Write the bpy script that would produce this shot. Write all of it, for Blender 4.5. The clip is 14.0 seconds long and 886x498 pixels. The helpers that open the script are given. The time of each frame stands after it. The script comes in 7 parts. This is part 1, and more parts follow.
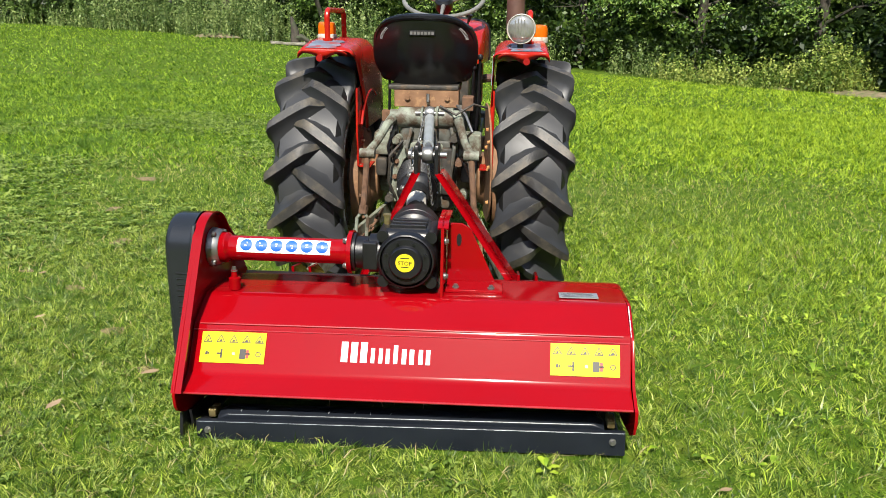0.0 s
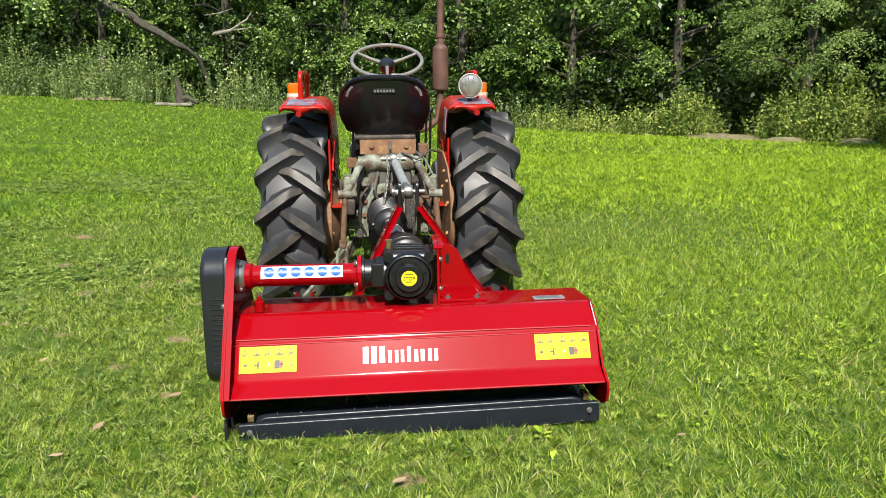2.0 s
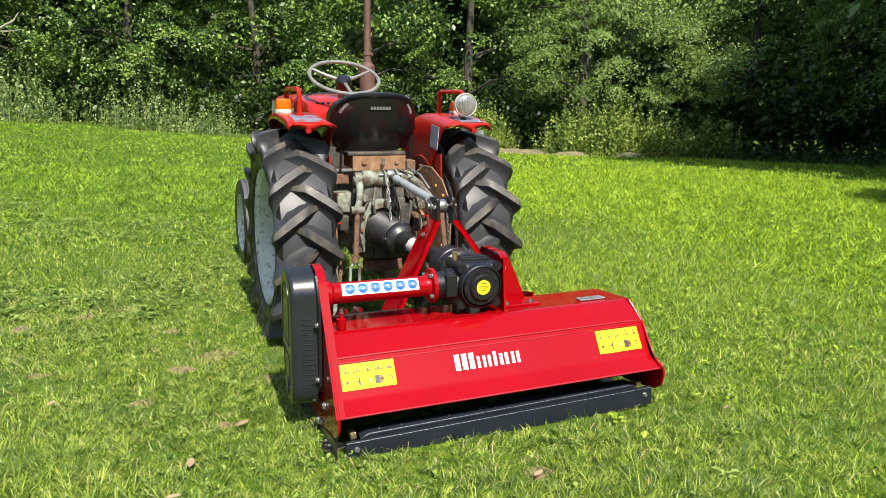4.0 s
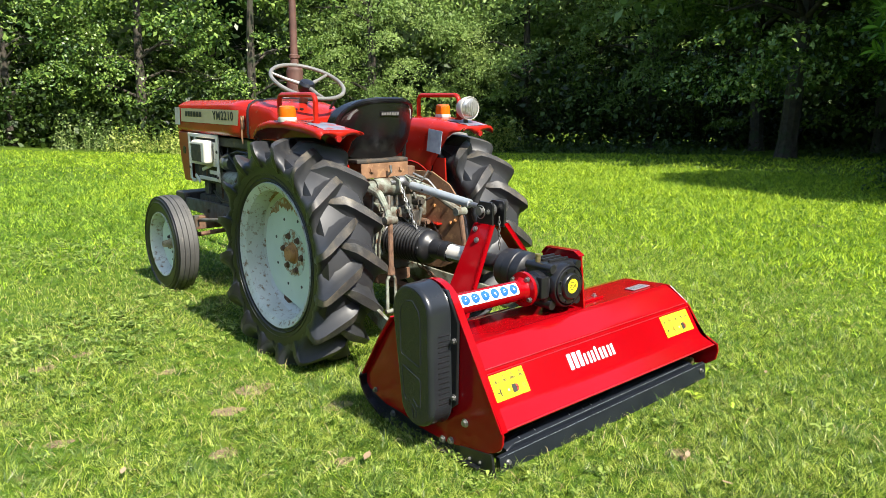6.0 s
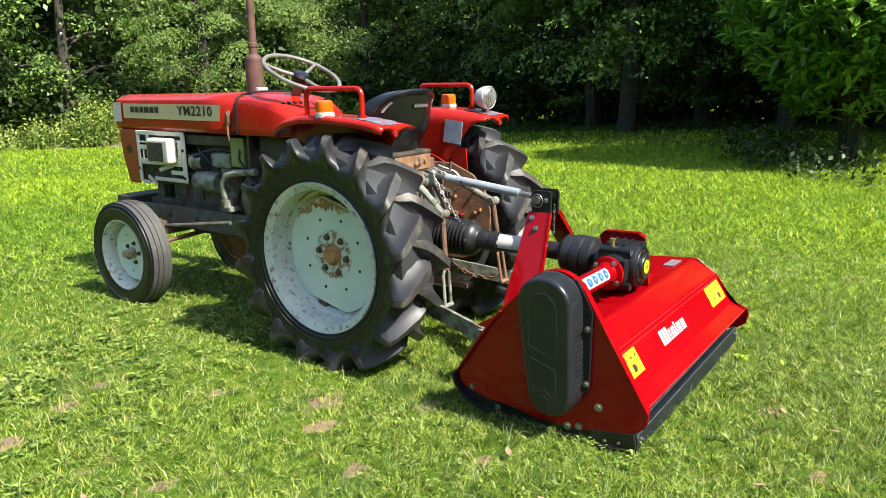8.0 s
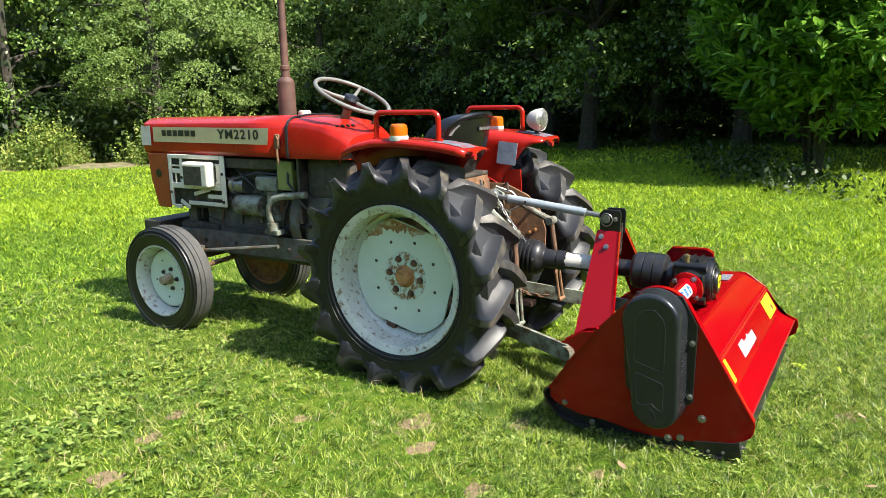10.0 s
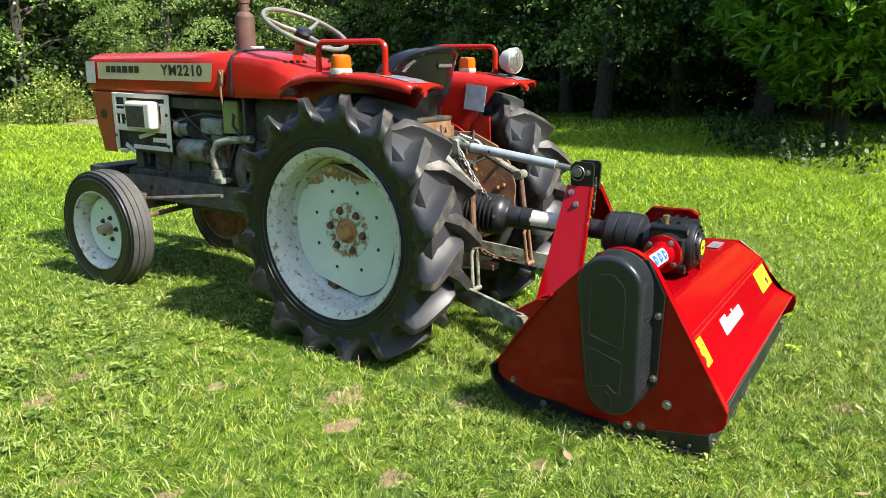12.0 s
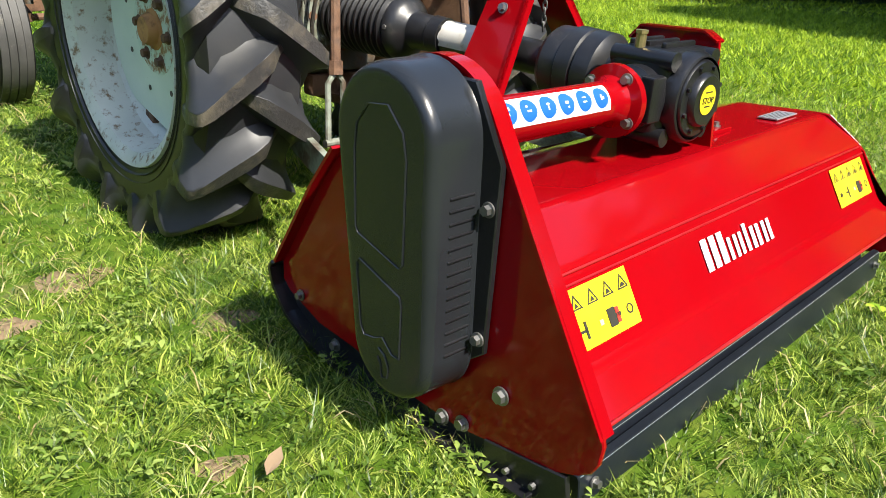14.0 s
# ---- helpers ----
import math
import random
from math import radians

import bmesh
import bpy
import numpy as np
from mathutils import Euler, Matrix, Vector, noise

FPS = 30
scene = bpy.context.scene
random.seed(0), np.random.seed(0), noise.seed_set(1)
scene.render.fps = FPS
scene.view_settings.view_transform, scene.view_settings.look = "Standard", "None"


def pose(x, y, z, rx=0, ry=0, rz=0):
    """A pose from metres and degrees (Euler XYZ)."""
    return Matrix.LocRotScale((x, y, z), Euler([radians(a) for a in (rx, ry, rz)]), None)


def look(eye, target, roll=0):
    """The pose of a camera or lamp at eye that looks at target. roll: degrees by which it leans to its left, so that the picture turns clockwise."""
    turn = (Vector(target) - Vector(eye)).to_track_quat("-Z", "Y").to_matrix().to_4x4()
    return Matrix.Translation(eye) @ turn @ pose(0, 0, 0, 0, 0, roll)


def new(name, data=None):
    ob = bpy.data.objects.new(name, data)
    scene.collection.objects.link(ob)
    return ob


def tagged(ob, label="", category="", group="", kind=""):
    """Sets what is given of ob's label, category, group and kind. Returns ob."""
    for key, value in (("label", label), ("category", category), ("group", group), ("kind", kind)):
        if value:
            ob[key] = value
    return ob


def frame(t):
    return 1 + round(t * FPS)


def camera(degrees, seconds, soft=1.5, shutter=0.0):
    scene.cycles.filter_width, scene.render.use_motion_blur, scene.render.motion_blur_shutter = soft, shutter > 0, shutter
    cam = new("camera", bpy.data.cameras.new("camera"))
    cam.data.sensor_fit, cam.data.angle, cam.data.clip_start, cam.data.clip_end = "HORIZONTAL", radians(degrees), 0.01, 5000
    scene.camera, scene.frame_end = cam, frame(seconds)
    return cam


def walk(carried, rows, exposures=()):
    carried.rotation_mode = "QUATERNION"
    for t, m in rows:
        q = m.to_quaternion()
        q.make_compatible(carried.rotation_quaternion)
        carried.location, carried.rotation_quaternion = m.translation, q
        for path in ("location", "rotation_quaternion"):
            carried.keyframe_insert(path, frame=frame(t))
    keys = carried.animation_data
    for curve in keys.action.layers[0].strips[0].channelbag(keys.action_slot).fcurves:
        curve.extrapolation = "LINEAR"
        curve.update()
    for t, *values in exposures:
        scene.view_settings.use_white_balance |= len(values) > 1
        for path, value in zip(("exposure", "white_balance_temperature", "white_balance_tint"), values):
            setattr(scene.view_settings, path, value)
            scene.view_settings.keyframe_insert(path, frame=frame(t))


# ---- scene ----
cam = camera(61.9, 14.0, soft=0.6)
PATH = [
    (0, (0.348, 0.323, 1.167), (0.199, 2.228, 0.578), 0.8),
    (0.5, (0.185, 0.213, 1.187), (0.117, 2.134, 0.637), 0.2),
    (1, (0.082, 0.073, 1.193), (0.081, 2.007, 0.681), -0.2),
    (1.5, (0.062, -0.057, 1.18), (0.13, 1.884, 0.704), -0.3),
    (2, (-0.005, -0.155, 1.176), (0.151, 1.788, 0.726), -0.3),
    (2.5, (-0.246, -0.2, 1.185), (0.028, 1.734, 0.754), -0.0),
    (3, (-0.481, -0.162, 1.163), (-0.058, 1.748, 0.745), 0.3),
    (3.5, (-0.745, -0.094, 1.18), (-0.164, 1.775, 0.767), 0.7),
    (4, (-1.067, -0.054, 1.19), (-0.332, 1.761, 0.781), 1.0),
    (4.2, (-1.157, -0.018, 1.19), (-0.369, 1.774, 0.782), 0.9),
    (6.3, (-2.197, 0.718, 1.199), (-0.869, 2.156, 0.788), -0.1),
    (6.5, (-2.273, 0.801, 1.208), (-0.907, 2.2, 0.789), -0.2),
    (7, (-2.45, 0.965, 1.224), (-1.001, 2.272, 0.784), -0.5),
    (7.5, (-2.642, 1.117, 1.256), (-1.124, 2.339, 0.803), -0.7),
    (8, (-2.727, 1.334, 1.246), (-1.151, 2.479, 0.792), -1.0),
    (8.5, (-2.814, 1.526, 1.257), (-1.194, 2.611, 0.813), -1.3),
    (9, (-3.007, 1.705, 1.269), (-1.355, 2.748, 0.842), -1.6),
    (9.2, (-3.081, 1.752, 1.287), (-1.416, 2.778, 0.869), -1.6),
    (11.3, (-2.97, 1.787, 1.193), (-1.309, 2.823, 0.786), -0.6),
    (11.5, (-2.871, 1.773, 1.169), (-1.214, 2.809, 0.741), -0.3),
    (12, (-2.613, 1.738, 1.128), (-0.985, 2.793, 0.641), 0.4),
    (12.5, (-2.292, 1.731, 1.071), (-0.674, 2.786, 0.552), 1.0),
    (13, (-1.972, 1.683, 0.998), (-0.394, 2.758, 0.404), 1.9),
    (13.5, (-1.614, 1.643, 0.898), (-0.174, 2.844, 0.202), 3.1),
    (14, (-1.246, 1.711, 0.75), (0.052, 3.014, -0.036), 3.4),
]
walk(cam, [(t, look(eye, target, roll)) for t, eye, target, roll in PATH],
     exposures=[(0.0, 0.75), (4.0, 0.96), (6.5, 1.25), (9.0, 1.28), (12.0, 1.32), (14.0, 1.14)])


# ---- world, sun, exposure ----
SUN_FROM = Vector((-0.02, -0.86, 1.0)).normalized()
world = bpy.data.worlds.new("world")
scene.world = world
world.use_nodes = True
wn = world.node_tree.nodes
sky = wn.new("ShaderNodeTexSky")
sky.sky_type = "NISHITA"
sky.sun_disc = False
sky.sun_elevation = math.asin(SUN_FROM.z)
sky.sun_rotation = math.atan2(SUN_FROM.x, SUN_FROM.y)
wn["Background"].inputs[1].default_value = 0.145
world.node_tree.links.new(sky.outputs[0], wn["Background"].inputs[0])
sun = new("sun", bpy.data.lights.new("sun", "SUN"))
sun.data.energy, sun.data.angle, sun.data.color = 5.0, radians(0.5), (1.0, 0.94, 0.82)
sun.matrix_world = look(SUN_FROM * 30, (0, 0, 0))


# ---- materials ----
def material(name, colors, rough=0.5, metal=0.0, scale=20.0, detail=6.0, bump=0.0, bump_scale=None,
             spots=None, spot_scale=30.0, spot_cut=0.62, spot_soft=0.08, coat=0.0, rough_var=0.0, per="", translucent=0.0, spec=0.5, vary=0.45):
    """Two or three colours mixed by noise at object scale; spots of a second colour (rust, dust, dirt); bump; per: island or object variation."""
    m = bpy.data.materials.new(name)
    m.use_nodes = True
    nt = m.node_tree
    N, L = nt.nodes, nt.links
    b = N["Principled BSDF"]
    tc = N.new("ShaderNodeTexCoord")
    geo = N.new("ShaderNodeNewGeometry")
    n1 = N.new("ShaderNodeTexNoise")
    n1.inputs["Scale"].default_value, n1.inputs["Detail"].default_value = scale, detail
    L.new(geo.outputs["Position"], n1.inputs["Vector"])
    ramp = N.new("ShaderNodeValToRGB")
    els = ramp.color_ramp.elements
    if len(colors) == 1:
        colors = [colors[0], colors[0]]
    while len(els) < len(colors):
        els.new(0.5)
    for k, c in enumerate(colors):
        els[k].position = 0.32 + 0.36 * k / (len(colors) - 1)
        els[k].color = (*c, 1)
    fac = n1.outputs["Fac"]
    if per:
        src = geo.outputs["Random Per Island"] if per == "island" else N.new("ShaderNodeObjectInfo").outputs["Random"]
        mx = N.new("ShaderNodeMath")
        mx.operation = "MULTIPLY_ADD"
        mx.inputs[1].default_value, mx.inputs[2].default_value = vary, -vary / 2
        L.new(src, mx.inputs[0])
        ad = N.new("ShaderNodeMath")
        ad.operation = "ADD"
        L.new(mx.outputs[0], ad.inputs[0])
        L.new(fac, ad.inputs[1])
        fac = ad.outputs[0]
    L.new(fac, ramp.inputs["Fac"])
    col = ramp.outputs["Color"]
    rsrc = None
    if spots:
        n2 = N.new("ShaderNodeTexNoise")
        n2.inputs["Scale"].default_value, n2.inputs["Detail"].default_value, n2.inputs["Roughness"].default_value = spot_scale, 8, 0.65
        L.new(geo.outputs["Position"], n2.inputs["Vector"])
        mr = N.new("ShaderNodeMapRange")
        mr.inputs[1].default_value, mr.inputs[2].default_value = spot_cut - spot_soft, spot_cut + spot_soft
        L.new(n2.outputs["Fac"], mr.inputs[0])
        mix = N.new("ShaderNodeMix")
        mix.data_type = "RGBA"
        L.new(mr.outputs[0], mix.inputs["Factor"])
        L.new(col, mix.inputs[6])
        mix.inputs[7].default_value = (*spots, 1)
        col = mix.outputs[2]
        rsrc = mr.outputs[0]
    L.new(col, b.inputs["Base Color"])
    b.inputs["Roughness"].default_value, b.inputs["Metallic"].default_value = rough, metal
    b.inputs["Specular IOR Level"].default_value = spec
    if rough_var:
        rr = N.new("ShaderNodeMath")
        rr.operation = "MULTIPLY_ADD"
        rr.use_clamp = True
        rr.inputs[1].default_value, rr.inputs[2].default_value = rough_var, rough
        L.new(rsrc if rsrc is not None else n1.outputs["Fac"], rr.inputs[0])
        L.new(rr.outputs[0], b.inputs["Roughness"])
    if coat:
        b.inputs["Coat Weight"].default_value, b.inputs["Coat Roughness"].default_value = coat, 0.08
    if bump:
        bp = N.new("ShaderNodeBump")
        bp.inputs["Strength"].default_value, bp.inputs["Distance"].default_value = bump, 0.004
        nb = N.new("ShaderNodeTexNoise")
        nb.inputs["Scale"].default_value, nb.inputs["Detail"].default_value = bump_scale or scale * 4, 6
        L.new(geo.outputs["Position"], nb.inputs["Vector"])
        L.new(nb.outputs["Fac"], bp.inputs["Height"])
        L.new(bp.outputs["Normal"], b.inputs["Normal"])
    if translucent:
        out = N["Material Output"]
        tr = N.new("ShaderNodeBsdfTranslucent")
        L.new(col, tr.inputs["Color"])
        ms = N.new("ShaderNodeMixShader")
        ms.inputs[0].default_value = translucent
        L.new(b.outputs[0], ms.inputs[1])
        L.new(tr.outputs[0], ms.inputs[2])
        L.new(ms.outputs[0], out.inputs["Surface"])
    return m


RED = material("mower_red_paint", [(0.235, 0.0010, 0.0030), (0.258, 0.0014, 0.0042)], 0.09, scale=3, spots=(0.222, 0.002, 0.005), spot_scale=6, spot_cut=0.6, spot_soft=0.2, spec=0.30)
EDGEGLINT = material("red_edge_glint", [(0.28, 0.004, 0.007), (0.36, 0.012, 0.016)], 0.30, scale=9, spec=1.0)
TRED = material("tractor_red_paint", [(0.31, 0.010, 0.005), (0.36, 0.014, 0.007), (0.26, 0.010, 0.006)], 0.24, scale=5, spots=(0.13, 0.03, 0.018), spot_scale=26, spot_cut=0.70, spot_soft=0.06, rough_var=0.25, spec=0.32)
ORANGE = material("faded_orange_paint", [(0.30, 0.045, 0.012), (0.36, 0.065, 0.02)], 0.45, scale=7, spots=(0.10, 0.04, 0.02), spot_scale=22, spot_cut=0.66, bump=0.08)
RUBBER = material("tyre_rubber", [(0.0185, 0.0195, 0.0220), (0.028, 0.0295, 0.033)], 0.47, scale=5, spots=(0.046, 0.044, 0.040), spot_scale=9, spot_cut=0.66, spot_soft=0.14, bump=0.04, bump_scale=60, rough_var=0.25, spec=0.5)
SIDEWALL = material("black_tyre_sidewall", [(0.0085, 0.0088, 0.0094), (0.014, 0.0143, 0.0148)], 0.36, scale=7, spots=(0.030, 0.028, 0.025), spot_scale=16, spot_cut=0.68, spot_soft=0.08, bump=0.05, bump_scale=90, spec=0.4)
LUGTOP = material("worn_lug_rubber", [(0.024, 0.024, 0.025), (0.040, 0.038, 0.035)], 0.5, scale=12, spots=(0.105, 0.090, 0.066), spot_scale=15, spot_cut=0.58, spot_soft=0.12, bump=0.4, bump_scale=120)
DUSTYRUB = material("dusty_tyre_rubber", [(0.040, 0.040, 0.039), (0.075, 0.073, 0.070)], 0.6, scale=9, spots=(0.14, 0.13, 0.11), spot_scale=22, spot_cut=0.66, bump=0.12, bump_scale=120)
RIM = material("pale_rim_paint", [(0.462, 0.496, 0.437), (0.605, 0.627, 0.562)], 0.42, scale=6, spots=(0.20, 0.13, 0.07), spot_scale=36, spot_cut=0.60, spot_soft=0.06, bump=0.06, rough_var=0.3)
DISC = material("pale_green_disc_paint", [(0.531, 0.616, 0.527), (0.644, 0.727, 0.627)], 0.42, scale=4, spots=(0.30, 0.16, 0.06), spot_scale=55, spot_cut=0.70, spot_soft=0.04, bump=0.05, rough_var=0.3)
RUSTRING = material("rust_speckled_disc_paint", [(0.50, 0.60, 0.52), (0.56, 0.66, 0.58)], 0.5, scale=4, spots=(0.24, 0.115, 0.04), spot_scale=38, spot_cut=0.53, spot_soft=0.06, bump=0.15)
STAIN = material("rust_stain_on_paint", [(0.20, 0.095, 0.03), (0.34, 0.19, 0.075), (0.46, 0.42, 0.30)], 0.7, scale=26, spots=(0.50, 0.60, 0.53), spot_scale=34, spot_cut=0.60, spot_soft=0.05, bump=0.2)
RUST = material("rusty_iron", [(0.070, 0.036, 0.020), (0.15, 0.080, 0.045), (0.10, 0.06, 0.04)], 0.85, scale=24, bump=0.5, bump_scale=120)
BROWNRUST = material("brown_rust_plate", [(0.15, 0.075, 0.036), (0.25, 0.135, 0.070)], 0.7, scale=16, spots=(0.36, 0.21, 0.10), spot_scale=24, spot_cut=0.62, bump=0.25, bump_scale=90)
CAST = material("grey_green_cast_iron", [(0.15, 0.17, 0.135), (0.26, 0.29, 0.23)], 0.62, scale=14, spots=(0.065, 0.042, 0.025), spot_scale=15, spot_cut=0.52, spot_soft=0.09, bump=0.3, bump_scale=90)
GREASE = material("oily_dark_iron", [(0.020, 0.019, 0.017), (0.06, 0.052, 0.042)], 0.6, scale=26, spots=(0.14, 0.09, 0.05), spot_scale=24, spot_cut=0.64, bump=0.4, bump_scale=80)
ENGINE = material("grey_engine_iron", [(0.05, 0.052, 0.045), (0.12, 0.122, 0.105)], 0.6, scale=18, spots=(0.08, 0.05, 0.028), spot_scale=22, spot_cut=0.56, bump=0.35, bump_scale=80)
BLACK = material("black_gloss_paint", [(0.006, 0.006, 0.007), (0.012, 0.012, 0.014)], 0.30, scale=12, bump=0.15, bump_scale=120, rough_var=0.1)
BARPAINT = material("anthracite_bar_paint", [(0.008, 0.010, 0.015), (0.012, 0.015, 0.021)], 0.32, scale=10, spots=(0.06, 0.06, 0.06), spot_scale=60, spot_cut=0.80, spot_soft=0.03, bump=0.05, rough_var=0.3, spec=0.35)
COVER = material("black_plastic_cover", [(0.012, 0.014, 0.017), (0.017, 0.019, 0.022)], 0.24, scale=6, bump=0.05, bump_scale=60, spec=0.48)
VINYL = material("black_seat_vinyl", [(0.005, 0.005, 0.0055), (0.008, 0.008, 0.009)], 0.20, scale=9, bump=0.08, bump_scale=60, rough_var=0.1)
VINYLTRIM = material("grey_seat_stitching", [(0.20, 0.195, 0.19)], 0.6)
BOOT = material("black_rubber_boot", [(0.008, 0.008, 0.009), (0.017, 0.017, 0.018)], 0.38, scale=20, bump=0.08, spots=(0.055, 0.05, 0.046), spot_scale=20, spot_cut=0.68)
STEEL = material("zinc_steel", [(0.20, 0.20, 0.195), (0.31, 0.31, 0.30)], 0.42, 0.85, scale=40, bump=0.06)
LINKSTEEL = material("blue_grey_painted_steel", [(0.30, 0.34, 0.36), (0.40, 0.44, 0.46)], 0.34, 0.35, scale=14, spots=(0.5, 0.51, 0.52), spot_scale=40, spot_cut=0.7)
BRONZE = material("brassy_zinc", [(0.30, 0.23, 0.10), (0.45, 0.37, 0.18)], 0.4, 0.8, scale=40)
YELLOW = material("yellow_sticker", [(0.62, 0.51, 0.018), (0.68, 0.57, 0.026)], 0.35, scale=10, spec=0.08)
INK = material("black_print", [(0.018, 0.017, 0.012), (0.03, 0.028, 0.02)], 0.5)
REDINK = material("red_print", [(0.45, 0.03, 0.02)], 0.5)
WHITE = material("white_print", [(0.78, 0.78, 0.77), (0.82, 0.82, 0.81)], 0.4, scale=30)
BLUE = material("blue_print", [(0.01, 0.10, 0.45)], 0.4)
PLATE = material("engraved_aluminium", [(0.30, 0.32, 0.34), (0.40, 0.42, 0.44)], 0.42, 0.5, scale=50)
BEIGE = material("beige_decal", [(0.60, 0.47, 0.25), (0.66, 0.53, 0.31)], 0.5, scale=10, spots=(0.34, 0.24, 0.11), spot_scale=30, spot_cut=0.72)
CREAM = material("cream_grille_paint", [(0.58, 0.54, 0.44), (0.68, 0.65, 0.56)], 0.5, scale=10, spots=(0.14, 0.08, 0.04), spot_scale=20, spot_cut=0.68)
IVORY = material("ivory_wheel_plastic", [(0.13, 0.128, 0.118), (0.19, 0.186, 0.170)], 0.4, scale=12, spots=(0.085, 0.078, 0.066), spot_scale=30, spot_cut=0.66)
EXHAUST = material("brown_exhaust_iron", [(0.075, 0.036, 0.026), (0.13, 0.065, 0.048)], 0.65, scale=12, bump=0.25, bump_scale=70)
AMBER = material("amber_lens", [(0.55, 0.10, 0.004), (0.62, 0.13, 0.006)], 0.22, scale=30)
REDLENS = material("red_lens", [(0.26, 0.008, 0.010), (0.32, 0.012, 0.014)], 0.25, scale=90, spec=0.5)
LAMPGLASS = material("lamp_lens", [(0.30, 0.30, 0.28), (0.42, 0.42, 0.40)], 0.12, 0.55, scale=30)
WHITEPL = material("dirty_white_plastic", [(0.46, 0.43, 0.37), (0.54, 0.52, 0.47)], 0.45, scale=20, spots=(0.26, 0.20, 0.13), spot_scale=30, spot_cut=0.64)
SLATE = material("weathered_blue_patch", [(0.20, 0.23, 0.29), (0.30, 0.34, 0.40)], 0.45, scale=25, spots=(0.26, 0.05, 0.04), spot_scale=30, spot_cut=0.66)
SOIL = material("dry_soil", [(0.12, 0.080, 0.043), (0.22, 0.152, 0.085), (0.075, 0.062, 0.028)], 0.95, scale=40, bump=0.9, bump_scale=90)
WORNSKY = material("worn_sky_sheen_paint", [(0.085, 0.10, 0.14), (0.19, 0.215, 0.26)], 0.42, scale=18, spots=(0.30, 0.035, 0.02), spot_scale=20, spot_cut=0.56, spot_soft=0.05)
HUBTAN = material("dusty_tan_hub", [(0.30, 0.23, 0.14), (0.46, 0.37, 0.25)], 0.6, scale=30, spots=(0.14, 0.08, 0.04), spot_scale=40, spot_cut=0.58)
EDGESOIL = material("pale_dry_earth", [(0.13, 0.10, 0.055), (0.24, 0.19, 0.115)], 0.95, scale=6, spots=(0.08, 0.11, 0.025), spot_scale=5, spot_cut=0.54, bump=0.9, bump_scale=30)
EARTH = material("lawn_earth", [(0.030, 0.066, 0.005), (0.062, 0.112, 0.009), (0.108, 0.140, 0.018)], 0.95, scale=14, spots=(0.17, 0.135, 0.072), spot_scale=4, spot_cut=0.67, spot_soft=0.06, bump=1.0, bump_scale=45, spec=0.1)
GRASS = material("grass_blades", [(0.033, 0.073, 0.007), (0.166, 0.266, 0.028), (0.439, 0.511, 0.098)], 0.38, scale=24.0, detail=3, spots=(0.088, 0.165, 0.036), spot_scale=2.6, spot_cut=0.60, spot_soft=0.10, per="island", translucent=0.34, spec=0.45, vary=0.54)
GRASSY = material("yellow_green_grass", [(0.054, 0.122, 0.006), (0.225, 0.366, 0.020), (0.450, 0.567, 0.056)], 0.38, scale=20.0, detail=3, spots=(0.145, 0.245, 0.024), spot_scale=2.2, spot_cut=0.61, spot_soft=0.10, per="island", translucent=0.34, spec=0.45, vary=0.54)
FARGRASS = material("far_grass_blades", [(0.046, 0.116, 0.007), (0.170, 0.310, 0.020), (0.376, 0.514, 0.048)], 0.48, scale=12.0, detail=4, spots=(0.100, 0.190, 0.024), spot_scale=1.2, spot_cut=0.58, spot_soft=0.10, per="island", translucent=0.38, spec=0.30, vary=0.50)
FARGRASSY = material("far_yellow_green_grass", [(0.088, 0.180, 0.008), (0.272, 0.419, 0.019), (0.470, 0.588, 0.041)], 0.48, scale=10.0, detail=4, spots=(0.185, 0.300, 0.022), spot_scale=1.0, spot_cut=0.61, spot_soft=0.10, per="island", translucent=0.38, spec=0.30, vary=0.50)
GREYNETTLE = material("grey_green_weed_leaves", [(0.060, 0.115, 0.024), (0.175, 0.260, 0.070), (0.340, 0.410, 0.15)], 0.45, scale=1.6, per="island", translucent=0.32, spec=0.45)
ORANGERUST = material("orange_rust", [(0.30, 0.13, 0.04), (0.46, 0.23, 0.08)], 0.8, scale=14, spots=(0.13, 0.06, 0.03), spot_scale=22, spot_cut=0.6, bump=0.3)
STRAW = material("dry_straw", [(0.34, 0.27, 0.12), (0.46, 0.38, 0.20)], 0.7, scale=3, per="island", translucent=0.2)
WEED = material("weed_leaves", [(0.068, 0.126, 0.017), (0.169, 0.256, 0.045), (0.319, 0.404, 0.095)], 0.42, scale=9, per="island", translucent=0.34, spec=0.25)
DEADLEAF = material("dead_leaf", [(0.22, 0.150, 0.085), (0.31, 0.225, 0.135)], 0.8, scale=12, per="object", bump=0.3)
BARK = material("tree_bark", [(0.030, 0.024, 0.018), (0.070, 0.058, 0.044)], 0.9, scale=9, spots=(0.035, 0.05, 0.02), spot_scale=4, spot_cut=0.58, bump=0.9, bump_scale=30)
DRYWOOD = material("bleached_dead_wood", [(0.17, 0.155, 0.125), (0.28, 0.26, 0.21)], 0.85, scale=8, spots=(0.09, 0.09, 0.05), spot_scale=7, spot_cut=0.55, bump=0.5, bump_scale=30)
LEAFA = material("tree_leaves", [(0.024, 0.062, 0.008), (0.085, 0.165, 0.024), (0.230, 0.330, 0.065)], 0.40, scale=0.8, per="island", translucent=0.28, spec=0.5, vary=0.45)
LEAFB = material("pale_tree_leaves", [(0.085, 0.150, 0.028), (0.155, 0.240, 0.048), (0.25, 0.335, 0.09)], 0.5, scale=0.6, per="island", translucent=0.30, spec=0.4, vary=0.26)
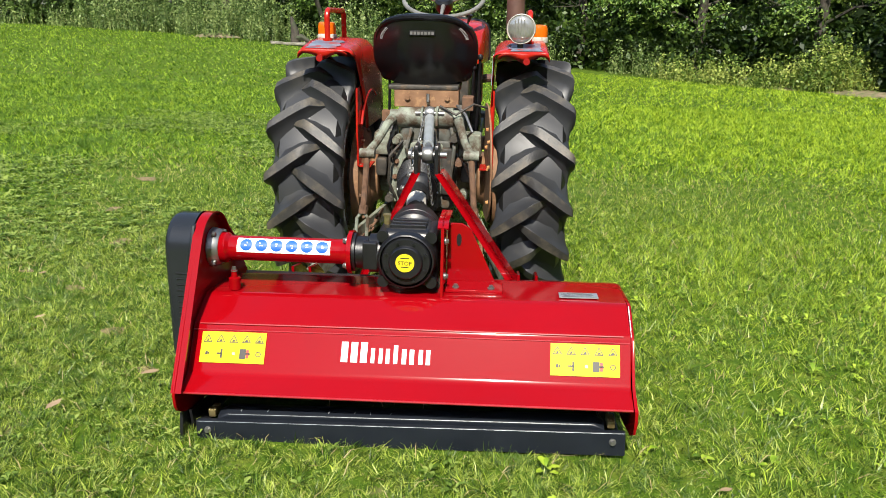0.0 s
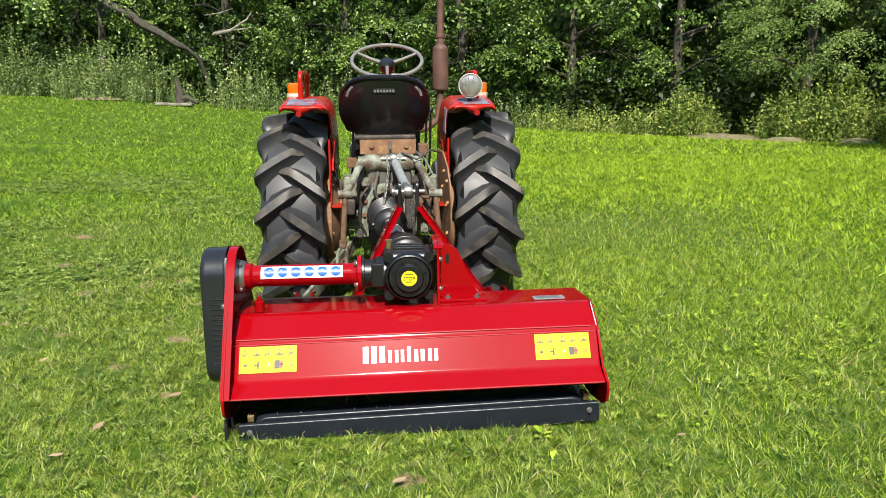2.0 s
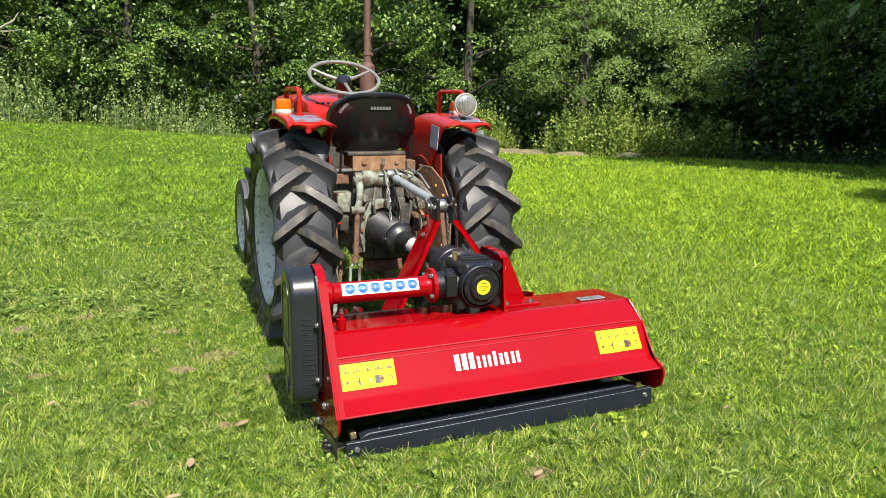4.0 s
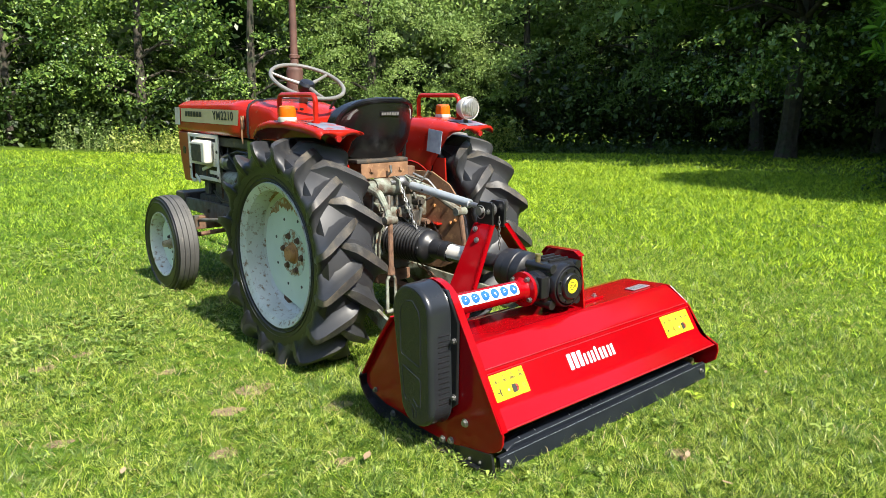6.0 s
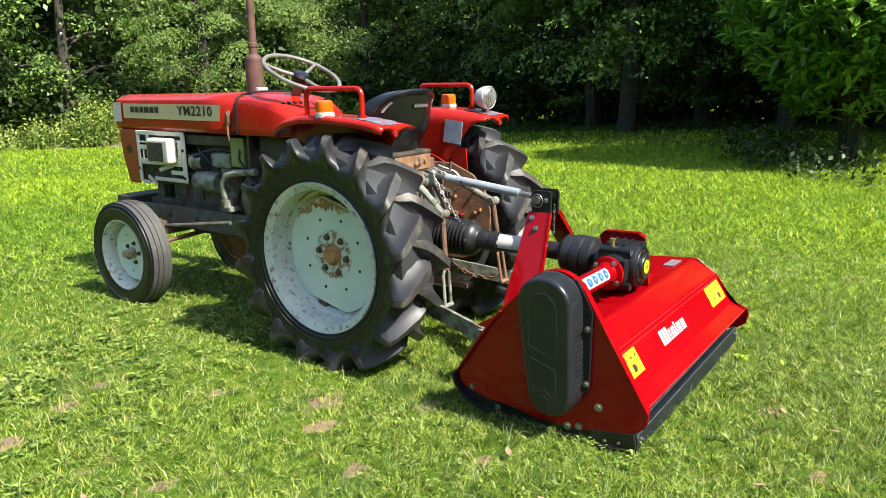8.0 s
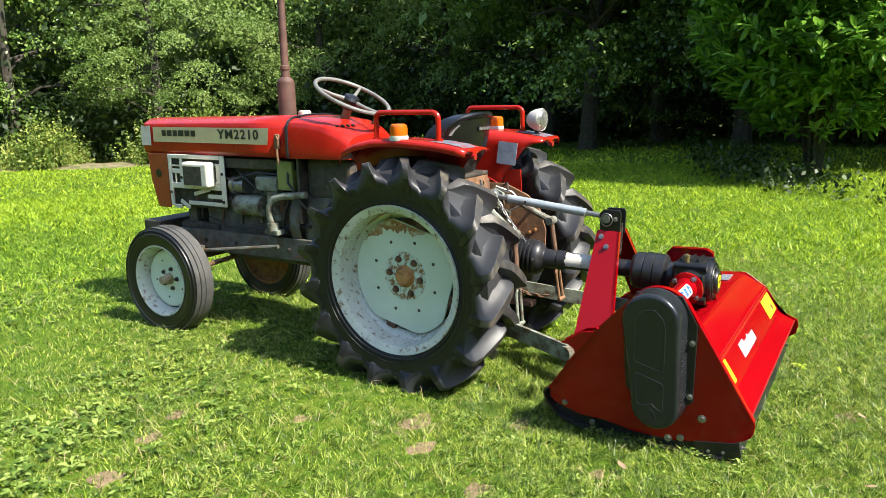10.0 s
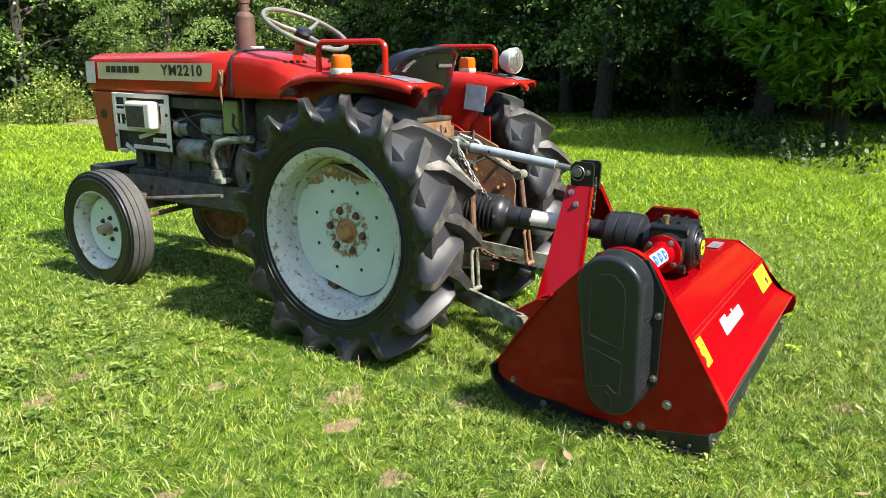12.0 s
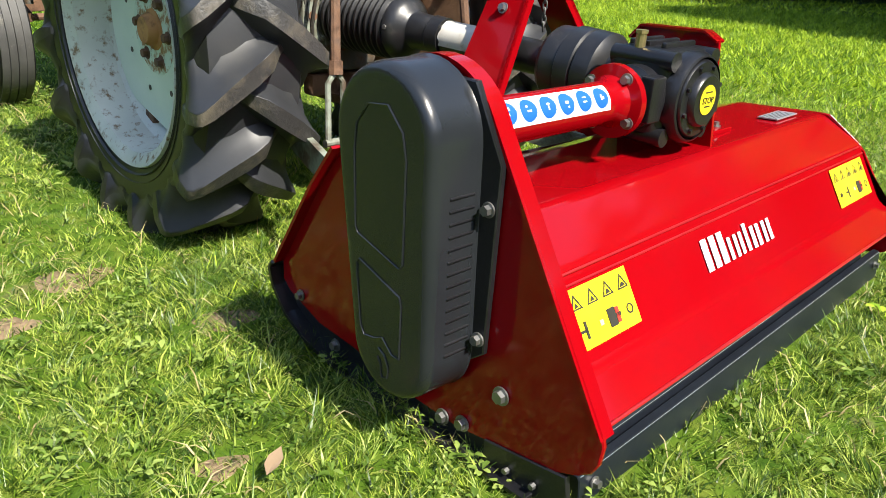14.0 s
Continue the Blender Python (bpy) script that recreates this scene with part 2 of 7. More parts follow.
LAUREL = material("laurel_leaves", [(0.075, 0.180, 0.018), (0.155, 0.330, 0.036), (0.29, 0.49, 0.080)], 0.30, scale=1.5, per="island", translucent=0.45, spec=0.5)
NETTLE = material("nettle_leaves", [(0.075, 0.135, 0.020), (0.20, 0.29, 0.050), (0.42, 0.47, 0.12)], 0.5, scale=1.6, per="island", translucent=0.33, spec=0.4)
# near-black leaf colour stands for the shade under and between trees
SHADELEAF = material("shade_toned_leaves", [(0.012, 0.030, 0.004), (0.030, 0.062, 0.008), (0.07, 0.12, 0.016)], 0.5, scale=0.7, per="island", translucent=0.25)
SHADEWOOD = material("far_wood_shade", [(0.004, 0.009, 0.003), (0.012, 0.022, 0.006)], 0.9, scale=0.8, bump=1.0, bump_scale=5, spec=0.1)


# ---- mesh helpers ----
ORIGIN = {}


def thing(name, at, label, category, group="", kind=""):
    """A top-level Empty at the base of a thing."""
    ob = new(name)
    ob.empty_display_size = 0.1
    ob.location = at
    ORIGIN[ob] = Vector(at)
    return tagged(ob, label, category, group, kind)


def link_mesh(name, me, mat, parent, label="", smooth=35):
    """A mesh in world coordinates as one object, its origin in the middle of its box, under its parent."""
    for m in (mat if isinstance(mat, (list, tuple)) else [mat]):
        me.materials.append(m)
    n = len(me.vertices)
    co = np.empty(n * 3, np.float32)
    me.vertices.foreach_get("co", co)
    co = co.reshape(-1, 3)
    c = (co.min(0) + co.max(0)) / 2
    me.vertices.foreach_set("co", (co - c).astype(np.float32).ravel())
    if smooth:
        me.polygons.foreach_set("use_smooth", [True] * len(me.polygons))
        me.set_sharp_from_angle(angle=radians(smooth))
    me.update()
    ob = new(name, me)
    c = Vector([float(v) for v in c])
    if parent is not None:
        ob.parent = parent
        ob.location = c - ORIGIN[parent]
    else:
        ob.location = c
    ORIGIN[ob] = c
    if label:
        tagged(ob, label)
    return ob


def part(name, bm, mat, parent, label="", smooth=35):
    me = bpy.data.meshes.new(name)
    bmesh.ops.recalc_face_normals(bm, faces=bm.faces[:])
    bm.to_mesh(me)
    bm.free()
    ob = link_mesh(name, me, mat, parent, label, smooth)
    if smooth:
        wn_ = ob.modifiers.new("normals", "WEIGHTED_NORMAL")
        wn_.keep_sharp = True
    return ob


def raw(name, verts, faces, mat, parent=None, label="", smooth=0):
    """A joined mesh from arrays: verts (n, 3), faces (m, k)."""
    me = bpy.data.meshes.new(name)
    k = faces.shape[1]
    me.vertices.add(len(verts))
    me.vertices.foreach_set("co", np.ascontiguousarray(verts, np.float32).ravel())
    me.loops.add(faces.size)
    me.loops.foreach_set("vertex_index", np.ascontiguousarray(faces, np.int32).ravel())
    me.polygons.add(len(faces))
    me.polygons.foreach_set("loop_start", np.arange(0, faces.size, k, dtype=np.int32))
    me.update(calc_edges=True)
    return link_mesh(name, me, mat, parent, label, smooth)


def frame_on(axis):
    """A rotation that turns z to the given axis."""
    return Vector(axis).normalized().to_track_quat("Z", "Y").to_matrix().to_4x4()


def box(bm, c, s, rot=(0, 0, 0), bevel=0.0, seg=2):
    r = bmesh.ops.create_cube(bm, size=1.0)
    vs = r["verts"]
    m = pose(*c, *rot) @ Matrix.Diagonal((*s, 1))
    bmesh.ops.transform(bm, matrix=m, verts=vs)
    if bevel:
        es = {e for v in vs for e in v.link_edges}
        bmesh.ops.bevel(bm, geom=list(es), offset=bevel, segments=seg, profile=0.5, affect="EDGES")
    return bm


def cyl(bm, p0, p1, r0, r1=None, seg=18, caps=True):
    p0, p1 = Vector(p0), Vector(p1)
    d = p1 - p0
    m = Matrix.Translation((p0 + p1) / 2) @ frame_on(d)
    bmesh.ops.create_cone(bm, cap_ends=caps, segments=seg, radius1=r0, radius2=r0 if r1 is None else r1, depth=d.length, matrix=m)
    return bm


def lathe(bm, prof, at, axis, seg=32, close=False):
    """Turns the profile [(radius, height along the axis)] round the axis at the given place."""
    m = Matrix.Translation(at) @ frame_on(axis)
    rings = []
    for r, h in prof:
        if r < 1e-5:
            rings.append([bm.verts.new(m @ Vector((0, 0, h)))])
        else:
            rings.append([bm.verts.new(m @ Vector((r * math.cos(2 * math.pi * k / seg), r * math.sin(2 * math.pi * k / seg), h))) for k in range(seg)])
    pairs = list(zip(rings, rings[1:])) + ([(rings[-1], rings[0])] if close else [])
    for a, b in pairs:
        for k in range(seg):
            j = (k + 1) % seg
            if len(a) == 1 and len(b) == 1:
                continue
            if len(a) == 1:
                bm.faces.new((a[0], b[j], b[k]))
            elif len(b) == 1:
                bm.faces.new((a[k], a[j], b[0]))
            else:
                bm.faces.new((a[k], a[j], b[j], b[k]))
    return bm


def pipe(bm, pts, r, seg=10, closed=False):
    """A round bar along a polyline; r may be one radius or one for each point."""
    pts = [Vector(p) for p in pts]
    n = len(pts)
    rr = r if isinstance(r, (list, tuple)) else [r] * n
    rings, side = [], None
    for i, p in enumerate(pts):
        a = pts[(i - 1) % n] if closed or i else p
        b = pts[(i + 1) % n] if closed or i < n - 1 else p
        d = (b - a).normalized()
        if side is None:
            side = d.orthogonal().normalized()
        side = (side - d * side.dot(d)).normalized()
        up = d.cross(side)
        rings.append([bm.verts.new(p + (side * math.cos(2 * math.pi * k / seg) + up * math.sin(2 * math.pi * k / seg)) * rr[i]) for k in range(seg)])
    for i in range(n if closed else n - 1):
        a, b = rings[i], rings[(i + 1) % n]
        for k in range(seg):
            j = (k + 1) % seg
            bm.faces.new((a[k], a[j], b[j], b[k]))
    if not closed:
        bm.faces.new(rings[0][::-1])
        bm.faces.new(rings[-1])
    return bm


def arc(c, r, a0, a1, n, plane="yz", fixed=0.0):
    """Points of an arc, degrees from the first axis of the plane."""
    out = []
    for k in range(n + 1):
        a = radians(a0 + (a1 - a0) * k / n)
        u, v = c[0] + r * math.cos(a), c[1] + r * math.sin(a)
        out.append((fixed, u, v) if plane == "yz" else (u, fixed, v) if plane == "xz" else (u, v, fixed))
    return out


def prism(bm, poly, x0, x1, bevel=0.0, seg=2, axis="x"):
    """Extrudes a polygon of (y, z) along x (or of (x, z) along y, of (x, y) along z)."""
    put = {"x": lambda a, u, v: (a, u, v), "y": lambda a, u, v: (u, a, v), "z": lambda a, u, v: (u, v, a)}[axis]
    lo = [bm.verts.new(put(x0, u, v)) for u, v in poly]
    hi = [bm.verts.new(put(x1, u, v)) for u, v in poly]
    fs = [bm.faces.new(lo), bm.faces.new(hi[::-1])]
    n = len(poly)
    for k in range(n):
        j = (k + 1) % n
        fs.append(bm.faces.new((lo[k], hi[k], hi[j], lo[j])))
    if bevel:
        es = set(fs[0].edges) | set(fs[1].edges)
        bmesh.ops.bevel(bm, geom=list(es), offset=bevel, segments=seg, profile=0.5, affect="EDGES")
    return bm


def sheet(bm, line, x0, x1, thick, axis="x"):
    """A bent sheet: a polyline of (y, z) with thickness, along x."""
    pts = [Vector(p) for p in line]
    inner = []
    for i, p in enumerate(pts):
        a, b = pts[max(i - 1, 0)], pts[min(i + 1, len(pts) - 1)]
        d = (b - a).normalized()
        inner.append(p + Vector((d.y, -d.x)) * thick)
    return prism(bm, [tuple(p) for p in pts] + [tuple(p) for p in inner[::-1]], x0, x1, axis=axis)


def bolt(bm, at, axis, r=0.011, head=0.009, washer=True):
    at, ax = Vector(at), Vector(axis).normalized()
    r = r * 0.88
    if washer:
        cyl(bm, at, at + ax * 0.003, r * 1.4, seg=14)
    cyl(bm, at + ax * 0.002, at + ax * (0.002 + head), r, r * 0.94, seg=6)
    return bm


def chain(name, p0, p1, sag, n, size, mat, parent):
    """A hanging chain, each link a ring turned a quarter from its neighbour."""
    p0, p1 = Vector(p0), Vector(p1)
    for k in range(n):
        t, t2 = k / n, (k + 1) / n
        a = p0.lerp(p1, t) - Vector((0, 0, sag * 4 * t * (1 - t)))
        b = p0.lerp(p1, t2) - Vector((0, 0, sag * 4 * t2 * (1 - t2)))
        d = (b - a).normalized()
        side = d.orthogonal().normalized()
        side = Matrix.Rotation(radians(90 * (k % 2)), 3, d) @ side
        c, half = (a + b) / 2, (b - a).length * 0.68
        bm = bmesh.new()
        pipe(bm, [c + d * half * math.cos(2 * math.pi * i / 12) + side * size * 1.9 * math.sin(2 * math.pi * i / 12) for i in range(12)], size, 6, True)
        part("chain_link", bm, mat, parent)


def ground_z(x, y):
    """The lawn: level by the tractor, falling softly to the far right and rising to the far left."""
    x, y = np.asarray(x, float), np.asarray(y, float)
    d = np.clip(y - 5.0, 0.0, 20.0)
    k = 14.0 * np.tanh((x + 2.5) / 14.0 * 1.15)
    return -0.0040 * d * d / (d + 1.5) * k + 0.010 * np.sin(x * 0.9 + 1.0) * np.sin(y * 0.7) * np.minimum(1.0, d / 4 + 0.25)


# ---- flail mower ----
PL, PR = -0.545, 0.737          # outer faces of the side plates
FOLD = Vector((2.194, 0.201))    # lower fold of the hood (y, z); below it the sheet flares out to its lip
CREASE = Vector((2.260, 0.306))
SLOPE = (CREASE - FOLD).normalized()
OUTW = Vector((-SLOPE.y, SLOPE.x))


def on_hood(x, s, off=0.0):
    p = FOLD + SLOPE * s + OUTW * off
    return Vector((x, p.x, p.y + lean_z(x)))


def lean_z(x):
    """The mower stands a little lower on its left side."""
    return 0.0125 * (x - 0.25)


def leaned(bm):
    for v in bm.verts:
        v.co.z += lean_z(v.co.x)
    return bm


def hood_shape(poly, off, thick=0.001):
    """A flat print on the sloping hood from (x, s) corners."""
    bm = bmesh.new()
    a = [bm.verts.new(on_hood(x, s, off)) for x, s in poly]
    b = [bm.verts.new(on_hood(x, s, off + thick)) for x, s in poly]
    bm.faces.new(a[::-1])
    bm.faces.new(b)
    for k in range(len(poly)):
        j = (k + 1) % len(poly)
        bm.faces.new((a[k], a[j], b[j], b[k]))
    return bm


def warning_sticker(x0, x1, parent):
    s0, s1 = 0.027, 0.117
    st = part("warning_sticker", hood_shape([(x0, s0), (x1, s0), (x1, s1), (x0, s1)], 0.0022), YELLOW, parent, "yellow warning sticker with dark pictograms", 0)
    w, h = x1 - x0, s1 - s0
    for k in range(5):
        cx, cs, r = x0 + w * (0.1 + 0.2 * k), s1 - h * 0.26, 0.0155
        outer = [(cx + r * 1.0 * math.cos(radians(a)), cs + r * math.sin(radians(a))) for a in (90, 210, 330)]
        bm = bmesh.new()
        inner = [(cx + r * 0.72 * math.cos(radians(a)), cs + r * 0.72 * math.sin(radians(a))) for a in (90, 210, 330)]
        vo = [bm.verts.new(on_hood(x, s, 0.0042)) for x, s in outer]
        vi = [bm.verts.new(on_hood(x, s, 0.0042)) for x, s in inner]
        for q in range(3):
            j = (q + 1) % 3
            bm.faces.new((vo[q], vo[j], vi[j], vi[q]))
        mk = [(0, 0.004), (0.004, -0.003), (-0.004, -0.004)]
        bm.faces.new([bm.verts.new(on_hood(cx + dx * (1 + 0.2 * k), cs + ds - 0.001, 0.0042)) for dx, ds in mk])
        part("warning_triangle", bm, INK, st, smooth=0)
    low = s0 + h * 0.3
    for cx, ww, hh, mat in ((0.10, 0.006, 0.010, INK), (0.13, 0.004, 0.006, INK), (0.33, 0.005, 0.026, INK), (0.30, 0.016, 0.004, INK),
                            (0.52, 0.008, 0.008, BEIGE), (0.66, 0.018, 0.028, INK), (0.735, 0.008, 0.024, REDINK), (0.74, 0.012, 0.006, INK)):
        x = x0 + w * cx
        part("pictogram", hood_shape([(x - ww / 2, low - hh / 2), (x + ww / 2, low - hh / 2), (x + ww / 2, low + hh / 2), (x - ww / 2, low + hh / 2)], 0.0036), mat, st, smooth=0)
    bm = bmesh.new()
    c, ro, ri = x0 + w * 0.9, 0.008, 0.0055
    for k in range(16):
        a, b = 2 * math.pi * k / 16, 2 * math.pi * (k + 1) / 16
        bm.faces.new([bm.verts.new(on_hood(c + r * math.cos(t), low + r * math.sin(t), 0.0042)) for r, t in ((ri, a), (ro, a), (ro, b), (ri, b))])
    part("pictogram", bm, INK, st, smooth=0)


mower = thing("flail_mower", (0.1, 2.45, 0), "new glossy red flail mower hitched behind the tractor", "mower")

# hood: one bent sheet with a small step at the crease
bm = bmesh.new()
HOOD = [(2.132, 0.158), (2.124, 0.168), tuple(FOLD - Vector((0.008, 0.0055))), tuple(FOLD + SLOPE * 0.006), tuple(CREASE), (2.266, 0.320), (2.276, 0.327), (2.362, 0.374), (2.380, 0.379), (2.585, 0.368), (2.66, 0.345), (2.80, 0.20)]
sheet(bm, HOOD, PL + 0.012, PR - 0.010, 0.008)
bmesh.ops.bevel(bm, geom=[e for e in bm.edges if abs(e.verts[0].co.x - e.verts[1].co.x) > 1.0], offset=0.004, segments=2, affect="EDGES")
hood = part("hood", leaned(bm), RED, mower)
# weld bead along the crease, its paler red standing for a highlight
bm = bmesh.new()
pipe(bm, [(PL + 0.03, 2.2655, 0.3215), (0.1, 2.266, 0.322), (PR - 0.03, 2.2655, 0.3215)], 0.0022, 6)
part("hood_seam", leaned(bm), EDGEGLINT, mower)
# fold and lip lines in the same paler red, painted as edge highlights
for y, z, r in ((2.2585, 0.3055, 0.0020), (2.1245, 0.1685, 0.0030)):
    bm = bmesh.new()
    pipe(bm, [(PL + 0.014, y, z), (0.1, y, z), (PR - 0.012, y, z)], r, 8)
    part("hood_edge", leaned(bm), EDGEGLINT, mower)


def side_plate_left():
    top = [(y, z) for _, y, z in arc((2.442, 0.478), 0.124, 28, 152, 12)]
    poly = [(2.135, 0.092), (2.17, 0.074), (2.36, 0.040), (2.52, 0.040), (2.62, 0.062), (2.73, 0.062), (2.83, 0.092), (2.853, 0.112), (2.852, 0.155), (2.725, 0.345), (2.662, 0.425)]
    poly += [(y, z) for y, z in top] + [(2.108, 0.172), (2.103, 0.155), (2.106, 0.125), (2.115, 0.106)]
    return poly


bm = bmesh.new()
prism(bm, side_plate_left(), PL, PL + 0.009, 0.002, 1)
part("side_plate", bm, RED, mower)
# folded rim of the left plate along its rear edge and over the arch
bm = bmesh.new()
rim_line = [(2.106, 0.165)] + [(y, z) for _, y, z in arc((2.442, 0.478), 0.124, 152, 28, 14)] + [(2.662, 0.425)]
sheet(bm, rim_line, PL - 0.004, PL + 0.026, 0.006)
part("plate_rim", bm, RED, mower)
bm = bmesh.new()
sheet(bm, [(2.662, 0.425), (2.725, 0.345), (2.852, 0.155)], PL - 0.022, PL + 0.004, 0.006)
part("front_flange", bm, RED, mower)
bm = bmesh.new()
prism(bm, [(2.155, 0.080), (2.30, 0.05), (2.56, 0.05), (2.70, 0.055), (2.80, 0.10), (2.80, 0.19), (2.66, 0.335), (2.585, 0.372), (2.385, 0.386), (2.358, 0.386), (2.275, 0.334), (2.258, 0.315), (2.185, 0.208), (2.112, 0.178), (2.106, 0.15), (2.116, 0.108)], PR - 0.009, PR, 0.002, 1)
part("side_plate", bm, RED, mower)
# chipped paint and painted-on glints along the edge of the right plate
for k in range(16):
    t = 0.05 + 0.90 * (k / 16) + random.uniform(-0.02, 0.02)
    y, z = 2.358 - 0.097 * t, 0.3855 - 0.065 * t + lean_z(PR)
    bm = bmesh.new()
    box(bm, (PR - 0.0075, y, z - 0.0030), (random.uniform(0.001, 0.003), random.uniform(0.002, 0.008), 0.0012), (38, 0, random.uniform(-20, 20)))
    part("chip_glint", bm, WHITE, mower, smooth=0)

# bolts on the left plate
for y, z, r in ((2.277, 0.144, 0.012), (2.348, 0.056, 0.011), (2.391, 0.045, 0.011), (2.789, 0.100, 0.009), (2.677, 0.042, 0.010), (2.20, 0.035, 0.006), (2.25, 0.030, 0.006)):
    bm = bmesh.new()
    bolt(bm, (PL - 0.001, y, z), (-1, 0, 0), r)
    part("bolt", bm, STEEL, mower)

# belt cover: rounded moulded box with vents and raised lines
bm = bmesh.new()
TOPC, BOTC, TR, BR = (2.446, 0.496), (2.421, 0.194), 0.102, 0.085


def cover_outline(grow=0.0):
    return [(y, z) for _, y, z in arc(TOPC, TR + grow, -2, 178, 18)] + [(y, z) for _, y, z in arc(BOTC, BR + grow, 178, 358, 18)]


rings = [[bm.verts.new((x, y, z)) for y, z in cover_outline(g)] for x, g in ((PL - 0.012, 0.004), (PL - 0.020, 0.001), (PL - 0.078, 0.0), (PL - 0.086, -0.0012), (PL - 0.092, -0.004), (PL - 0.0955, -0.0075), (PL - 0.0975, -0.012), (PL - 0.098, -0.018))]
for a, c in zip(rings, rings[1:]):
    for k in range(len(a)):
        j = (k + 1) % len(a)
        bm.faces.new((a[k], a[j], c[j], c[k]))
bm.faces.new(rings[-1])
bm.faces.new(rings[0][::-1])
cover = part("belt_cover", bm, COVER, mower, "black moulded plastic belt cover")
bm = bmesh.new()
prism(bm, [(2.31, 0.20), (2.36, 0.16), (2.50, 0.16), (2.55, 0.22), (2.57, 0.48), (2.52, 0.58), (2.36, 0.58), (2.305, 0.48)], PL - 0.012, PL - 0.001, 0.002, 1)
part("backing_plate", bm, BLACK, mower)
for z in (0.418, 0.222):
    bm = bmesh.new()
    bolt(bm, (PL - 0.013, 2.320, z), (-1, 0, 0), 0.009)
    part("bolt", bm, STEEL, mower)
for k in range(14):          # vent louvres along the rear wall of the cover
    z = 0.205 + 0.0178 * k
    f = (z - BOTC[1]) / (TOPC[1] - BOTC[1])
    y = (BOTC[0] - BR) * (1 - f) + (TOPC[0] - TR) * f
    bm = bmesh.new()
    box(bm, (PL - 0.042, y + 0.0010, z), (0.046, 0.007, 0.0048), (28, 0, 0), 0.001, 1)
    part("louvre", bm, BLACK, cover)


def cover_line(pts, r=0.0017):
    bm = bmesh.new()
    pipe(bm, [(PL - 0.0985, y, z) for y, z in pts], r, 6)
    part("moulded_line", bm, COVER, cover)


cover_line([(2.500, 0.470), (2.497, 0.360), (2.490, 0.350), (2.398, 0.326), (2.392, 0.335), (2.392, 0.480), (2.40, 0.515), (2.43, 0.545), (2.47, 0.54), (2.495, 0.51), (2.500, 0.470)])
cover_line([(2.492, 0.305), (2.482, 0.205), (2.472, 0.192), (2.45, 0.196), (2.43, 0.205), (2.408, 0.186), (2.392, 0.186), (2.392, 0.272), (2.395, 0.284), (2.485, 0.312), (2.492, 0.305)])
cover_line([(2.438, 0.185), (2.425, 0.178), (2.415, 0.160), (2.418, 0.142), (2.43, 0.137)])
cover_line([(2.43, 0.137), (2.432, 0.158), (2.44, 0.17)], 0.0016)

# skid under the left plate and under the right plate
for x0, x1 in ((PL - 0.022, PL + 0.05), (PR - 0.065, PR - 0.014)):
    bm = bmesh.new()
    line = [(2.20, 0.012), (2.40, 0.004), (2.62, 0.004), (2.74, 0.016), (2.82, 0.050), (2.862, 0.095), (2.875, 0.135), (2.862, 0.152)]
    sheet(bm, line, x0, x1, -0.008)
    bmesh.ops.bevel(bm, geom=bm.edges[:], offset=0.001, segments=1, affect="EDGES")
    part("skid", bm, BLACK, mower, "black steel skid shoe")
bm = bmesh.new()
prism(bm, [(2.19, 0.012), (2.42, 0.006), (2.66, 0.008), (2.76, 0.022), (2.84, 0.075), (2.80, 0.080), (2.72, 0.066), (2.60, 0.062), (2.50, 0.045), (2.34, 0.045), (2.18, 0.072)], PL + 0.010, PL + 0.018)
part("skid_web", bm, BLACK, mower)
bm = bmesh.new()
prism(bm, [(2.135, 0.004), (2.30, 0.004), (2.30, 0.055), (2.15, 0.080)], PL - 0.004, PL + 0.006, 0.001, 1)
part("roller_bracket", bm, BLACK, mower)

# rear roller bar: a flat plate with a rounded rail behind its upper edge, a little higher on the right
BAR0, BAR1 = -0.505, 0.718
tilt_bar = Matrix.Translation((0.1, 2.16, 0.040)) @ Matrix.Rotation(radians(-1.6), 4, "Y") @ Matrix.Translation((-0.1, -2.16, -0.03))


def bar_part(name, bm, mat, label=""):
    bmesh.ops.transform(bm, matrix=tilt_bar, verts=bm.verts[:])
    return part(name, bm, mat, mower, label)


bm = bmesh.new()
prism(bm, [(2.149, -0.006), (2.154, 0.054), (2.158, 0.060), (2.170, 0.061), (2.174, 0.056), (2.169, -0.006)], BAR0, BAR1, 0.0015, 1)
bar_part("scraper_plate", bm, BARPAINT, "anthracite painted scraper plate")
bm = bmesh.new()
prof = [(2.1775, 0.010), (2.1775, 0.066), (2.1785, 0.070), (2.183, 0.074), (2.206, 0.081), (2.224, 0.080), (2.240, 0.069), (2.244, 0.050), (2.244, 0.010)]
rows = []
for x, drop in ((BAR0 + 0.055, 0.014), (BAR0 + 0.085, 0.0), (BAR1 - 0.085, 0.0), (BAR1 - 0.055, 0.014)):
    rows.append([bm.verts.new((x, y, z - (drop if z > 0.03 else 0))) for y, z in prof])
for a, c in zip(rows, rows[1:]):
    for k in range(len(prof)):
        j = (k + 1) % len(prof)
        bm.faces.new((a[k], a[j], c[j], c[k]))
bm.faces.new(rows[0][::-1])
bm.faces.new(rows[-1])
bar_part("roller_bar", bm, BARPAINT, "anthracite painted roller bar")
# pale lines added along the bar's folds in place of their highlights
for y, z, e in ((2.1785, 0.0712, 0.09), (2.1555, 0.0585, 0.004)):
    bm = bmesh.new()
    pipe(bm, [(BAR0 + e, y, z), (0.1, y, z), (BAR1 - e, y, z)], 0.0004, 6)
    bar_part("edge_glint", bm, LINKSTEEL, "thin pale line painted as the bar's edge highlight")
